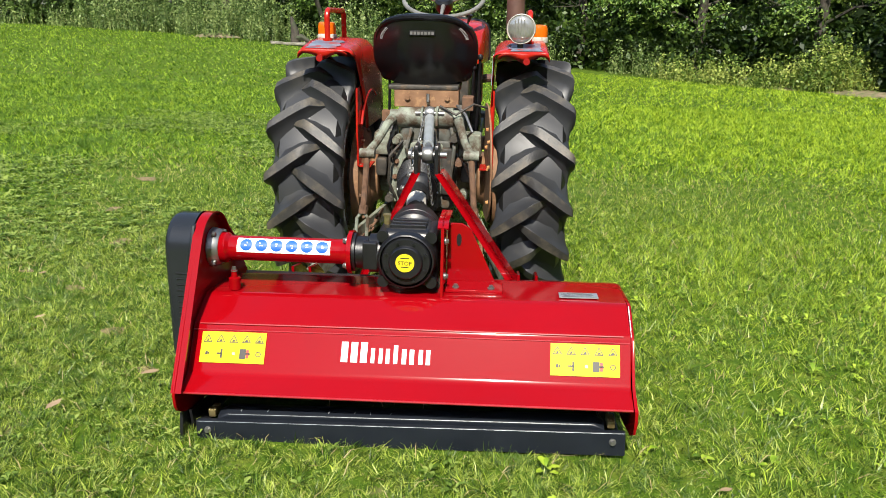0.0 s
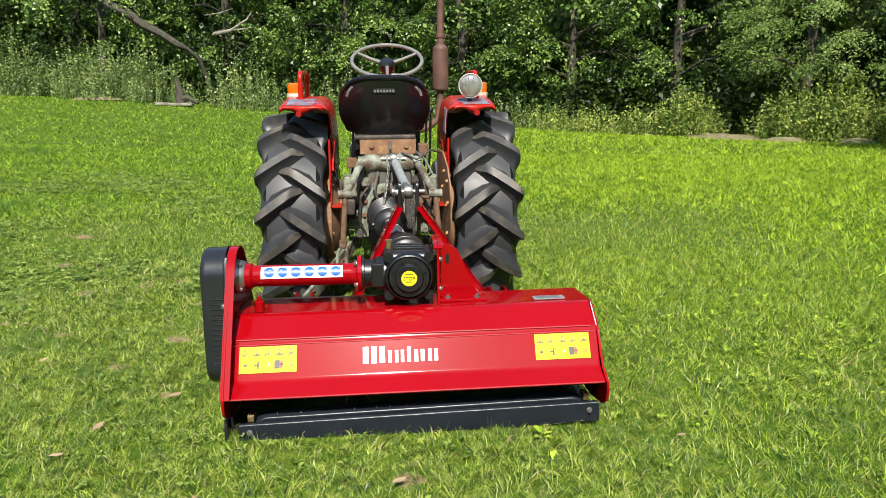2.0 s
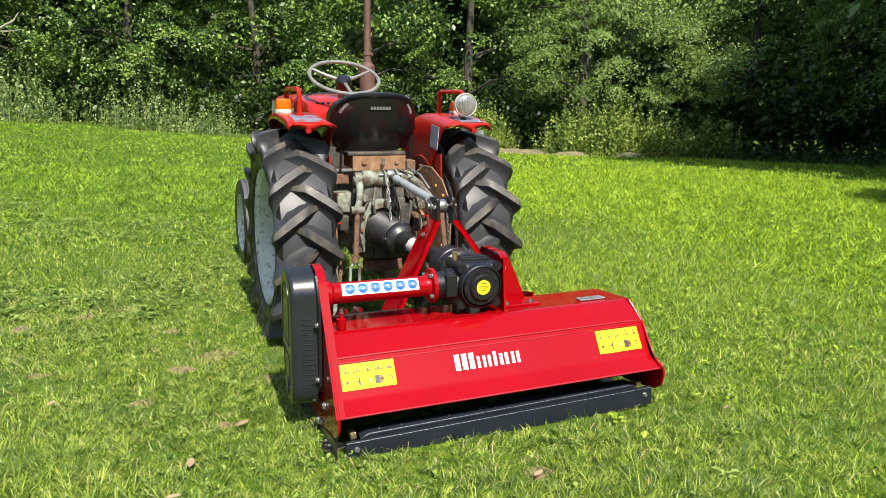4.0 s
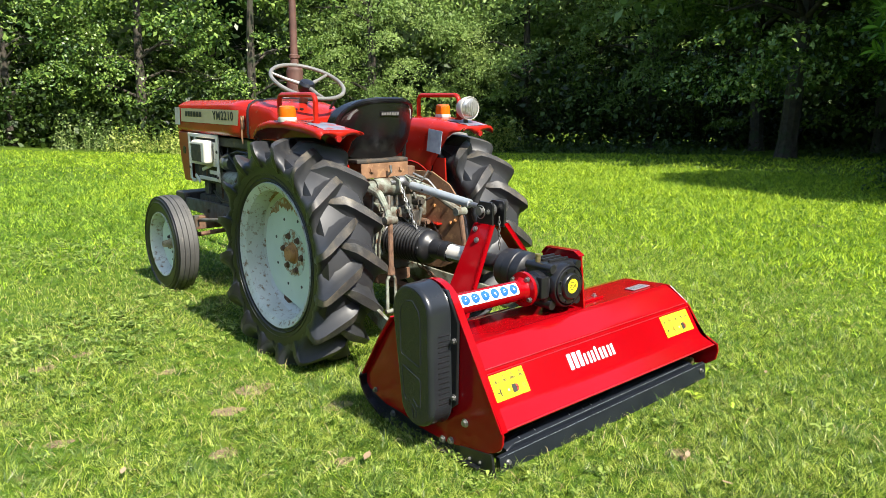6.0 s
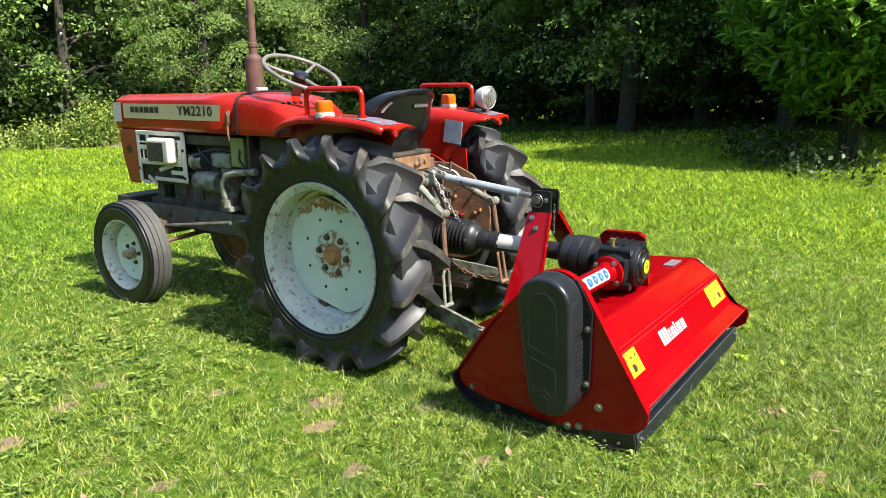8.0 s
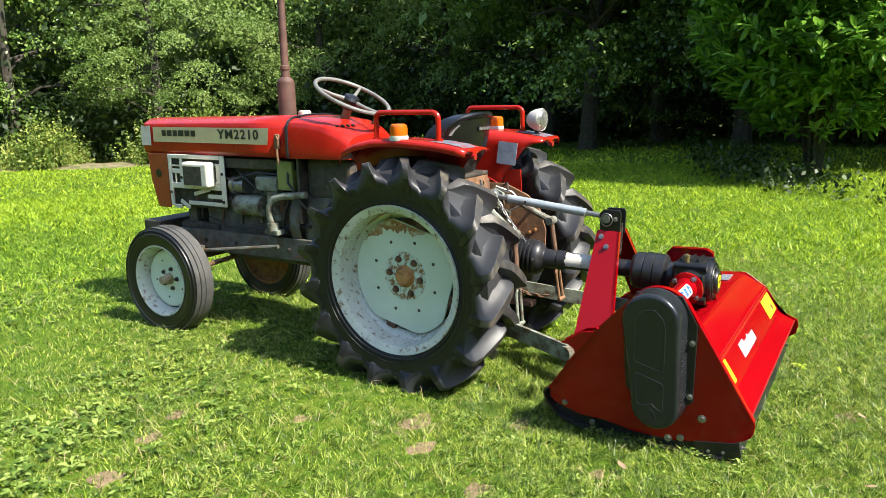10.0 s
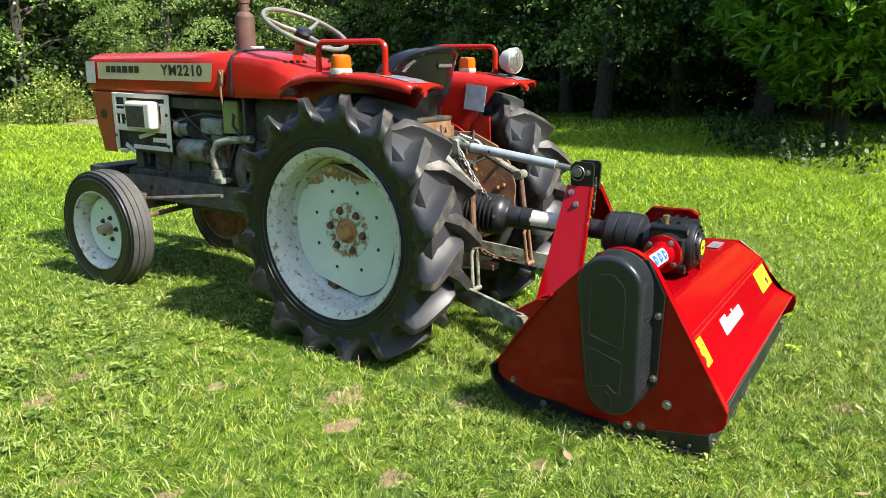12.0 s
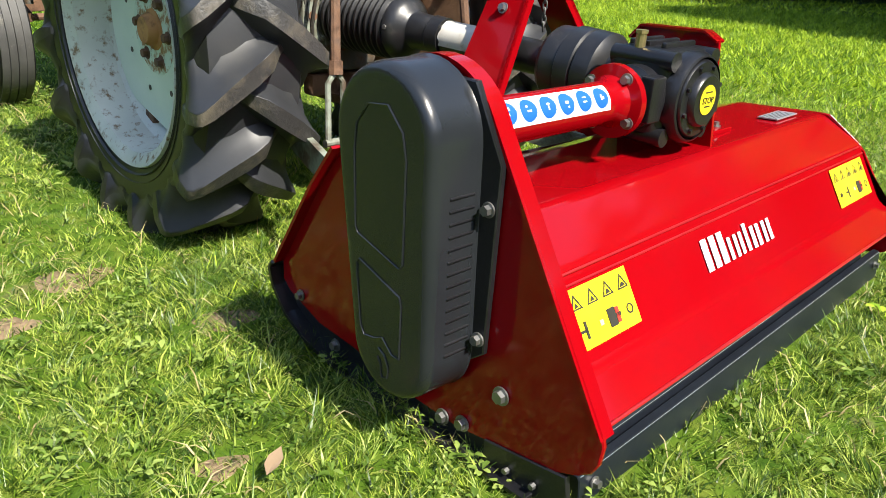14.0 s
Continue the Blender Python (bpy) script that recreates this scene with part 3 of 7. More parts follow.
for x in (-0.38, -0.30, -0.12, -0.045, 0.0, 0.06):
    bm = bmesh.new()
    box(bm, (x, 2.194, 0.0782), (0.0010, random.uniform(0.008, 0.018), 0.0010), (0, 0, random.uniform(-30, 30)))
    bar_part("scratch", bm, WHITE)
for x in (BAR0 + 0.035, BAR1 - 0.035):
    bm = bmesh.new()
    bolt(bm, (x, 2.1515, 0.035), (0, -1, 0.1), 0.008)
    bar_part("bolt", bm, STEEL)
    bm = bmesh.new()
    box(bm, (x, 2.215, 0.064), (0.022, 0.05, 0.022), (0, 0, 0), 0.004)
    for dx in (-0.008, 0.0, 0.008):
        cyl(bm, (x + dx - 0.002, 2.205, 0.066), (x + dx + 0.002, 2.205, 0.066), 0.013, seg=14)
    bar_part("end_bracket", bm, BRONZE)
# dark rotor under the hood
bm = bmesh.new()
cyl(bm, (PL + 0.02, 2.45, 0.19), (PR - 0.02, 2.45, 0.19), 0.07, seg=24)
part("rotor", bm, BLACK, mower)
for k in range(22):
    a, x = k * 2.1, PL + 0.06 + k * 0.056
    bm = bmesh.new()
    box(bm, (x, 2.45 + 0.10 * math.cos(a), 0.19 + 0.10 * math.sin(a)), (0.035, 0.08, 0.008), (math.degrees(a), 0, 0))
    part("flail", bm, BLACK, mower, smooth=0)
bm = bmesh.new()
box(bm, (0.11, 2.62, 0.21), (PR - PL - 0.05, 0.008, 0.28), (-14, 0, 0))
part("front_wall", bm, BLACK, mower)

# stickers, plain white emblem, rating plate
warning_sticker(-0.503, -0.312, mower)
warning_sticker(0.505, 0.697, mower)
for x, w, s1 in ((-0.089, 0.019, 0.100), (-0.061, 0.019, 0.100), (-0.033, 0.019, 0.100), (-0.003, 0.011, 0.084), (0.020, 0.011, 0.084), (0.040, 0.011, 0.084), (0.062, 0.012, 0.095), (0.086, 0.013, 0.084), (0.108, 0.013, 0.084), (0.134, 0.012, 0.084), (0.155, 0.012, 0.084)):
    part("emblem_bar", hood_shape([(x, 0.042), (x + w, 0.042), (x + w, s1), (x, s1)], 0.0022), WHITE, mower, "plain white emblem bar", 0)
bm = bmesh.new()
rate = [(0.535, 2.405), (0.650, 2.405), (0.650, 2.452), (0.535, 2.452)]
prism(bm, rate, 0.3795, 0.3825, axis="z")
bmesh.ops.rotate(bm, verts=bm.verts[:], cent=(0.6, 2.43, 0.379), matrix=Matrix.Rotation(radians(-3), 3, "X"))
rp = part("rating_plate", leaned(bm), PLATE, mower, "small grey aluminium rating plate", 0)
for k in range(5):
    bm = bmesh.new()
    box(bm, (0.59, 2.412 + 0.008 * k, 0.3833 - 0.0004 * k), (0.096 - 0.012 * (k % 2), 0.0022, 0.001), (-3, 0, 0))
    part("plate_line", leaned(bm), INK, rp, smooth=0)

# drive tube with flanges
TY, TZ = 2.455, 0.488
bm = bmesh.new()
lathe(bm, [(0.0, 0), (0.047, 0), (0.047, 0.02), (0.0385, 0.03), (0.0385, 0.375), (0.047, 0.395), (0.066, 0.40), (0.067, 0.414), (0.0, 0.414)], (-0.505, TY, TZ), (1, 0, 0), 32)
tube = part("drive_tube", bm, RED, mower, "red drive tube with bolted flange")
bm = bmesh.new()
lathe(bm, [(0.0, 0), (0.060, 0), (0.062, 0.004), (0.058, 0.02), (0.050, 0.034), (0.0, 0.034)], (PL + 0.008, TY, TZ), (1, 0, 0), 28)
part("bearing_housing", bm, STEEL, mower)
for a in (35, 125, 215, 305):
    y, z = TY + 0.053 * math.cos(radians(a)), TZ + 0.053 * math.sin(radians(a))
    bm = bmesh.new()
    bolt(bm, (-0.106, y, z), (-1, 0, 0), 0.0095, 0.010)
    part("bolt", bm, STEEL, tube)
    bm = bmesh.new()
    bolt(bm, (PL + 0.024, TY + 0.062 * math.cos(radians(a)), TZ + 0.062 * math.sin(radians(a))), (1, 0, 0), 0.008)
    part("bolt", bm, STEEL, mower)


def tube_patch(x0, x1, a0, a1, r, mat, name, parent, label=""):
    bm = bmesh.new()
    n = 8
    rows = [[bm.verts.new((x, TY + r * math.cos(radians(a0 + (a1 - a0) * k / n)), TZ + r * math.sin(radians(a0 + (a1 - a0) * k / n)))) for k in range(n + 1)] for x in (x0, x1)]
    for k in range(n):
        bm.faces.new((rows[0][k], rows[1][k], rows[1][k + 1], rows[0][k + 1]))
    return part(name, bm, mat, parent, label)


label_ob = tube_patch(-0.447, -0.158, 112, 182, 0.0392, WHITE, "safety_label", tube, "white label with six round blue signs")
for k in range(6):
    cx, ca = -0.418 + 0.047 * k, 147
    bm = bmesh.new()
    inner = [bm.verts.new((cx, TY + 0.0397 * math.cos(radians(ca)), TZ + 0.0397 * math.sin(radians(ca))))] * 18
    for rad in (0.005, 0.010, 0.0145, 0.0190):
        ring = []
        for q in range(18):
            t = 2 * math.pi * q / 18
            a = radians(ca) + rad * math.sin(t) / 0.0396
            ring.append(bm.verts.new((cx + rad * math.cos(t), TY + 0.0397 * math.cos(a), TZ + 0.0397 * math.sin(a))))
        for q in range(18):
            j = (q + 1) % 18
            bm.faces.new((inner[q], ring[q], ring[j]) if rad == 0.005 else (inner[q], ring[q], ring[j], inner[j]))
        inner = ring
    part("blue_sign", bm, BLUE, label_ob)
    for dx, da, w, h in (((-0.002, 4, 0.012, 7), (0.003, -9, 0.006, 9)), ((0.0, 3, 0.016, 6), (-0.004, -8, 0.008, 6)), ((0.0, 0, 0.004, 22), (0.0, -6, 0.012, 5)), ((0, -2, 0.014, 8), (0.002, 9, 0.006, 6)), ((0, 4, 0.016, 5), (0, -7, 0.015, 4)), ((0.0, 0, 0.007, 18), (0.004, 2, 0.008, 8)))[k]:
        bm = bmesh.new()
        w, h = w * 0.62, h * 0.75
        vs = [bm.verts.new((cx + dx + sx * w / 2, TY + 0.0404 * math.cos(radians(ca + da + sa * h / 2)), TZ + 0.0404 * math.sin(radians(ca + da + sa * h / 2)))) for sx, sa in ((-1, -1), (1, -1), (1, 1), (-1, 1))]
        bm.faces.new(vs)
        part("sign_mark", bm, WHITE, label_ob, smooth=0)
# breather plug under the tube
bm = bmesh.new()
lathe(bm, [(0, 0), (0.018, 0), (0.018, 0.035), (0.010, 0.038), (0.008, 0.060), (0, 0.060)], (-0.455, 2.405, 0.372), (0, 0, 1), 20)
part("stud_socket", bm, RED, mower)
bm = bmesh.new()
bolt(bm, (-0.455, 2.405, 0.428), (0, 0, 1), 0.008, 0.012)
part("bolt", bm, STEEL, mower)

# gearbox
GX, GY, GZ = 0.078, 2.46, 0.487
bm = bmesh.new()
box(bm, (GX, GY + 0.012, GZ), (0.180, 0.140, 0.178), bevel=0.030, seg=3)
lathe(bm, [(0.070, -0.01), (0.086, 0.0), (0.088, 0.02), (0.082, 0.034), (0.078, 0.036)], (GX, GY - 0.045, GZ), (0, -1, 0), 40)
for sx in (-1, 1):
    for sz in (-1, 1):
        cyl(bm, (GX + sx * 0.072, GY - 0.062, GZ + sz * 0.070), (GX + sx * 0.072, GY + 0.070, GZ + sz * 0.070), 0.018, seg=14)
gear = part("gearbox", bm, BLACK, mower, "black cast iron gearbox")
bm = bmesh.new()
lathe(bm, [(0.0, 0.020), (0.046, 0.020), (0.050, 0.016), (0.052, 0.008), (0.070, 0.006), (0.074, 0.0), (0.074, -0.02)], (GX, GY - 0.078, GZ), (0, -1, 0), 40)
part("gearbox_cap", bm, BLACK, mower)
for k in range(8):
    a = radians(22.5 + 45 * k)
    bm = bmesh.new()
    bolt(bm, (GX + 0.062 * math.cos(a), GY - 0.084, GZ + 0.062 * math.sin(a)), (0, -1, 0), 0.0055, 0.005, False)
    part("bolt", bm, BLACK, gear)
for k in range(3):               # cooling ribs
    bm = bmesh.new()
    box(bm, (GX, GY - 0.02 + 0.034 * k, GZ + 0.088), (0.11, 0.012, 0.022), bevel=0.004)
    part("rib", bm, BLACK, gear)
bm = bmesh.new()
lathe(bm, [(0.060, -0.01), (0.060, 0.030), (0.050, 0.036), (0.050, 0.070), (0.060, 0.072), (0.060, 0.080), (0, 0.080)], (GX - 0.088, GY, GZ), (-1, 0, 0), 28)
box(bm, (GX - 0.112, GY - 0.045, GZ + 0.005), (0.045, 0.03, 0.085), bevel=0.006)
part("output_housing", bm, BLACK, mower)
bm = bmesh.new()
cyl(bm, (GX - 0.07, GY + 0.02, GZ + 0.085), (GX - 0.07, GY + 0.02, GZ + 0.112), 0.010, seg=10)
cyl(bm, (GX - 0.07, GY + 0.02, GZ + 0.112), (GX - 0.07, GY + 0.02, GZ + 0.118), 0.013, seg=6)
part("filler_plug", bm, BRONZE, gear)
bm = bmesh.new()
lathe(bm, [(0, 0.001), (0.028, 0.001), (0.028, 0)], (GX - 0.001, GY - 0.0985, GZ + 0.002), (0, -1, 0), 32)
stop = part("stop_sticker", bm, YELLOW, mower, "round yellow sticker reading STOP", 0)


def lettering(name, text, size, m, mat, parent, label="", extrude=0.0004, bold=0.0, apart=1.0):
    """Words in the built-in font, turned into a mesh and set at m (world)."""
    cu = bpy.data.curves.new(name, "FONT")
    cu.body, cu.size, cu.align_x, cu.align_y, cu.extrude = text, size, "CENTER", "CENTER", extrude
    cu.resolution_u, cu.offset, cu.space_character = 3, bold, apart
    tmp = bpy.data.objects.new(name, cu)
    me = bpy.data.meshes.new_from_object(tmp)
    bpy.data.objects.remove(tmp)
    bpy.data.curves.remove(cu)
    me.transform(m)
    return link_mesh(name, me, mat, parent, label, 0)


lettering("stop_word", "STOP", 0.017, pose(GX - 0.001, GY - 0.1002, GZ + 0.001, 90, 0, 0), INK, stop)
bm = bmesh.new()
for z, w in ((0.017, 0.026), (-0.010, 0.022)):
    box(bm, (GX - 0.001, GY - 0.1000, GZ + z), (w, 0.0006, 0.0025))
part("print_bar", bm, INK, stop, smooth=0)

# input guard bell between gearbox and shaft
bm = bmesh.new()
lathe(bm, [(0.05, -0.01), (0.056, 0.0), (0.058, 0.025), (0.076, 0.034), (0.085, 0.042), (0.086, 0.080), (0.081, 0.084), (0.086, 0.088), (0.086, 0.122), (0.079, 0.127), (0.081, 0.132), (0.080, 0.165), (0.070, 0.178), (0.045, 0.182), (0.0, 0.182)], (GX, 2.545, GZ + 0.008), (-0.05, 1, 0.06), 36)
part("shaft_guard", bm, BOOT, mower, "black ribbed shaft guard")

# gearbox mounts, gusset and mast
bm = bmesh.new()
prism(bm, [(2.385, 0.372), (2.61, 0.365), (2.61, 0.57), (2.585, 0.598), (2.44, 0.602), (2.41, 0.585)], 0.178, 0.188, 0.003, 2)
part("gearbox_mount", bm, RED, mower)
bm = bmesh.new()
sheet(bm, [(2.41, 0.585), (2.44, 0.602), (2.585, 0.598), (2.61, 0.57)], 0.168, 0.200, 0.005)
part("mount_rim", bm, RED, mower)
for z in (0.43, 0.54):
    bm = bmesh.new()
    bolt(bm, (0.189, 2.43, z), (1, 0, 0), 0.009)
    part("bolt", bm, STEEL, mower)
# gusset; a black plug set through it stands for the dark slotted hole
bm = bmesh.new()
prism(bm, [(0.19, 0.377), (0.345, 0.377), (0.262, 0.555), (0.235, 0.572), (0.19, 0.572)], 2.52, 2.530, 0.002, 1, axis="y")
gus = part("gusset", bm, RED, mower)
bm = bmesh.new()
prism(bm, [(0.226 + 0.008 * math.cos(t), 0.520 + 0.02 * math.sin(t)) for t in [2 * math.pi * k / 14 for k in range(14)]], 2.5185, 2.5315, axis="y")
part("slot", bm, BLACK, gus)
bm = bmesh.new()
box(bm, (0.278, 2.475, 0.381), (0.175, 0.085, 0.010), bevel=0.003)
part("foot_plate", bm, RED, mower)
for x in (0.222, 0.330):
    bm = bmesh.new()
    bolt(bm, (x, 2.455, 0.386), (0, 0, 1), 0.009)
    part("bolt", bm, STEEL, mower)


def mast_leg(xb, xt, yb0, yb1, yt0, yt1, zb, zt, side):
    """A tapering plate with a folded rear flange, leaning to the mast's head."""
    bm = bmesh.new()
    t = 0.010
    for dx0, dx1, b0, b1, c0, c1 in ((0, t, yb0, yb1, yt0, yt1), (0, 0.028, yb0, yb0 + t, yt0, yt0 + t)):
        vs = []
        for z, x, y0, y1 in ((zb, xb, b0, b1), (zt, xt, c0, c1)):
            vs.append([bm.verts.new((x + sx * side, y, z)) for sx, y in ((dx0, y0), (dx1, y0), (dx1, y1), (dx0, y1))])
        a, b = vs
        bm.faces.new(a)
        bm.faces.new(b[::-1])
        for k in range(4):
            j = (k + 1) % 4
            bm.faces.new((a[k], b[k], b[j], a[j]))
    return part("mast_leg", bm, RED, mower)


mast_leg(-0.195, 0.045, 2.735, 2.905, 2.785, 2.885, 0.19, 0.672, 1)
mast_leg(0.485, 0.150, 2.70, 2.82, 2.785, 2.885, 0.21, 0.672, -1)
for dy, z in ((0.075, 0.648), (0.045, 0.607)):
    bm = bmesh.new()
    bolt(bm, (0.045 - 0.003 - (0.672 - z) * 0.5, 2.785 + dy, z), (-1, 0, 0.4), 0.010)
    part("bolt", bm, STEEL, mower)
for x in (0.052, 0.122):
    bm = bmesh.new()
    prism(bm, [(2.785, 0.655), (2.875, 0.655), (2.880, 0.745), (2.862, 0.765), (2.79, 0.765), (2.782, 0.75)], x, x + 0.014, 0.003, 2)
    part("mast_head", bm, BLACK, mower, "black top link bracket")
bm = bmesh.new()
cyl(bm, (0.03, 2.842, 0.726), (0.16, 2.842, 0.726), 0.011, seg=14)
cyl(bm, (0.028, 2.842, 0.726), (0.036, 2.842, 0.726), 0.018, seg=16)
part("hitch_pin", bm, STEEL, mower)
bm = bmesh.new()
pipe(bm, [(0.040, 2.842 + 0.026 * math.cos(t), 0.722 + 0.028 * math.sin(t)) for t in [2 * math.pi * k / 18 for k in range(18)]], 0.0025, 6, True)
part("linch_ring", bm, STEEL, mower)
bm = bmesh.new()
bolt(bm, (0.051, 2.805, 0.725), (-1, 0, 0), 0.009)
part("bolt", bm, STEEL, mower)
# lower hitch ears
for x in (-0.33, 0.45):
    bm = bmesh.new()
    for dx in (-0.035, 0.025):
        prism(bm, [(2.72, 0.20), (2.80, 0.17), (2.89, 0.20), (2.89, 0.27), (2.80, 0.33), (2.70, 0.35)], x + dx, x + dx + 0.010, 0.002, 1)
    part("hitch_ear", bm, RED, mower)
    bm = bmesh.new()
    cyl(bm, (x - 0.06, 2.855, 0.235), (x + 0.06, 2.855, 0.235), 0.012, seg=12)
    part("hitch_pin", bm, STEEL, mower)
chain("pin_chain", (0.10, 2.79, 0.70), (0.115, 2.80, 0.56), 0.0, 9, 0.0022, STEEL, mower)


# ---- tractor ----
tractor = thing("tractor", (0.02, 4.3, 0), "old red compact tractor with rusty pale wheels, parked on the lawn", "tractor")
CX, AY, AZ, RR = 0.025, 3.60, 0.487, 0.530     # centre line, rear axle, rear tyre radius


def rear_tyre(cx, sgn, parent):
    """Carcass turned round the axle, with two rows of slanting lugs. sgn: -1 for the left wheel, whose outer side faces -x."""
    bm = bmesh.new()
    prof = [(0.318, -0.100), (0.335, -0.112), (0.36, -0.124), (0.41, -0.132), (0.448, -0.126), (0.468, -0.110), (0.477, -0.06), (0.480, 0.0), (0.477, 0.06), (0.468, 0.110), (0.448, 0.126), (0.41, 0.132), (0.36, 0.124), (0.335, 0.112), (0.318, 0.100)]
    lathe(bm, prof, (cx, AY, AZ), (1, 0, 0), 64)
    for f in bm.faces:
        if abs(f.calc_center_median().x - cx) > 0.104:
            f.material_index = 1
    for r in (0.352, 0.372):         # moulded rings on the sidewall
        lathe(bm, [(r - 0.003, sgn * 0.120), (r, sgn * (0.1285 if r > 0.36 else 0.1265)), (r + 0.003, sgn * 0.120)], (cx, AY, AZ), (1, 0, 0), 64)
    tyre = part("tyre", bm, [RUBBER, SIDEWALL], parent, "black rubber tractor tyre with worn chevron lugs")
    lugs = 16
    bm = bmesh.new()
    # stations from the centre to the shoulder and down the side: lateral, outer radius, foot radius, angle back, half width
    st = [(-0.072, 0.474, 0.466, -0.060, 0.007), (-0.040, 0.493, 0.468, -0.030, 0.014), (-0.006, RR - 0.003, 0.470, 0.00, 0.021), (0.030, RR, 0.473, 0.046, 0.0235), (0.085, RR - 0.003, 0.470, 0.118, 0.0245), (0.128, RR - 0.006, 0.460, 0.180, 0.026), (0.150, RR - 0.011, 0.446, 0.212, 0.030), (0.158, RR - 0.024, 0.432, 0.228, 0.031), (0.158, 0.470, 0.420, 0.246, 0.028), (0.150, 0.440, 0.405, 0.262, 0.021), (0.138, 0.404, 0.395, 0.276, 0.009)]
    for side in (-1, 1):
        for k in range(lugs):
            base = 2 * math.pi * (k + (0.5 if side > 0 else 0.0)) / lugs
            rows = []
            for q, (lat, ro, ri, da, hw) in enumerate(st):
                row = []
                top = (0.9, 0.9, 0.95, 0.95, 0.9, 0.72, 0.50, 0.42, 0.50, 0.7, 0.9)[q]      # the ridge narrows to a fin at the shoulder
                for f, w in ((0.0, 3.3), (0.07, 2.45), (0.25, 0.95 + top), (0.60, 0.36 + top), (0.93, 0.10 + top), (1.0, top), (1.0, -top), (0.93, -0.08 - top), (0.60, -0.24 - top), (0.25, -0.7 - top), (0.07, -2.1), (0.0, -2.8)):
                    r = ri + (ro - ri) * f - (0.010 if f == 0.0 else 0.0)      # the foot dips into the casing
                    lt = lat - (0.022 * (1 - f) if q >= 5 else 0.0)
                    # seen from behind the tractor the lugs point upwards at the middle
                    a = base - da + w * hw / max(r, 0.1)
                    row.append(bm.verts.new((cx + side * lt, AY - math.cos(a) * r, AZ + math.sin(a) * r)))
                rows.append(row)
            for q, (a, b) in enumerate(zip(rows, rows[1:])):
                for i in range(11):
                    f = bm.faces.new((a[i], a[i + 1], b[i + 1], b[i]))
                    if q > 7:
                        f.material_index = 2
                    elif i == 5:
                        f.material_index = 1
            bm.faces.new(rows[0][::-1])
            bm.faces.new(rows[-1])
    part("tread", bm, [RUBBER, LUGTOP, SIDEWALL], tyre, smooth=60)


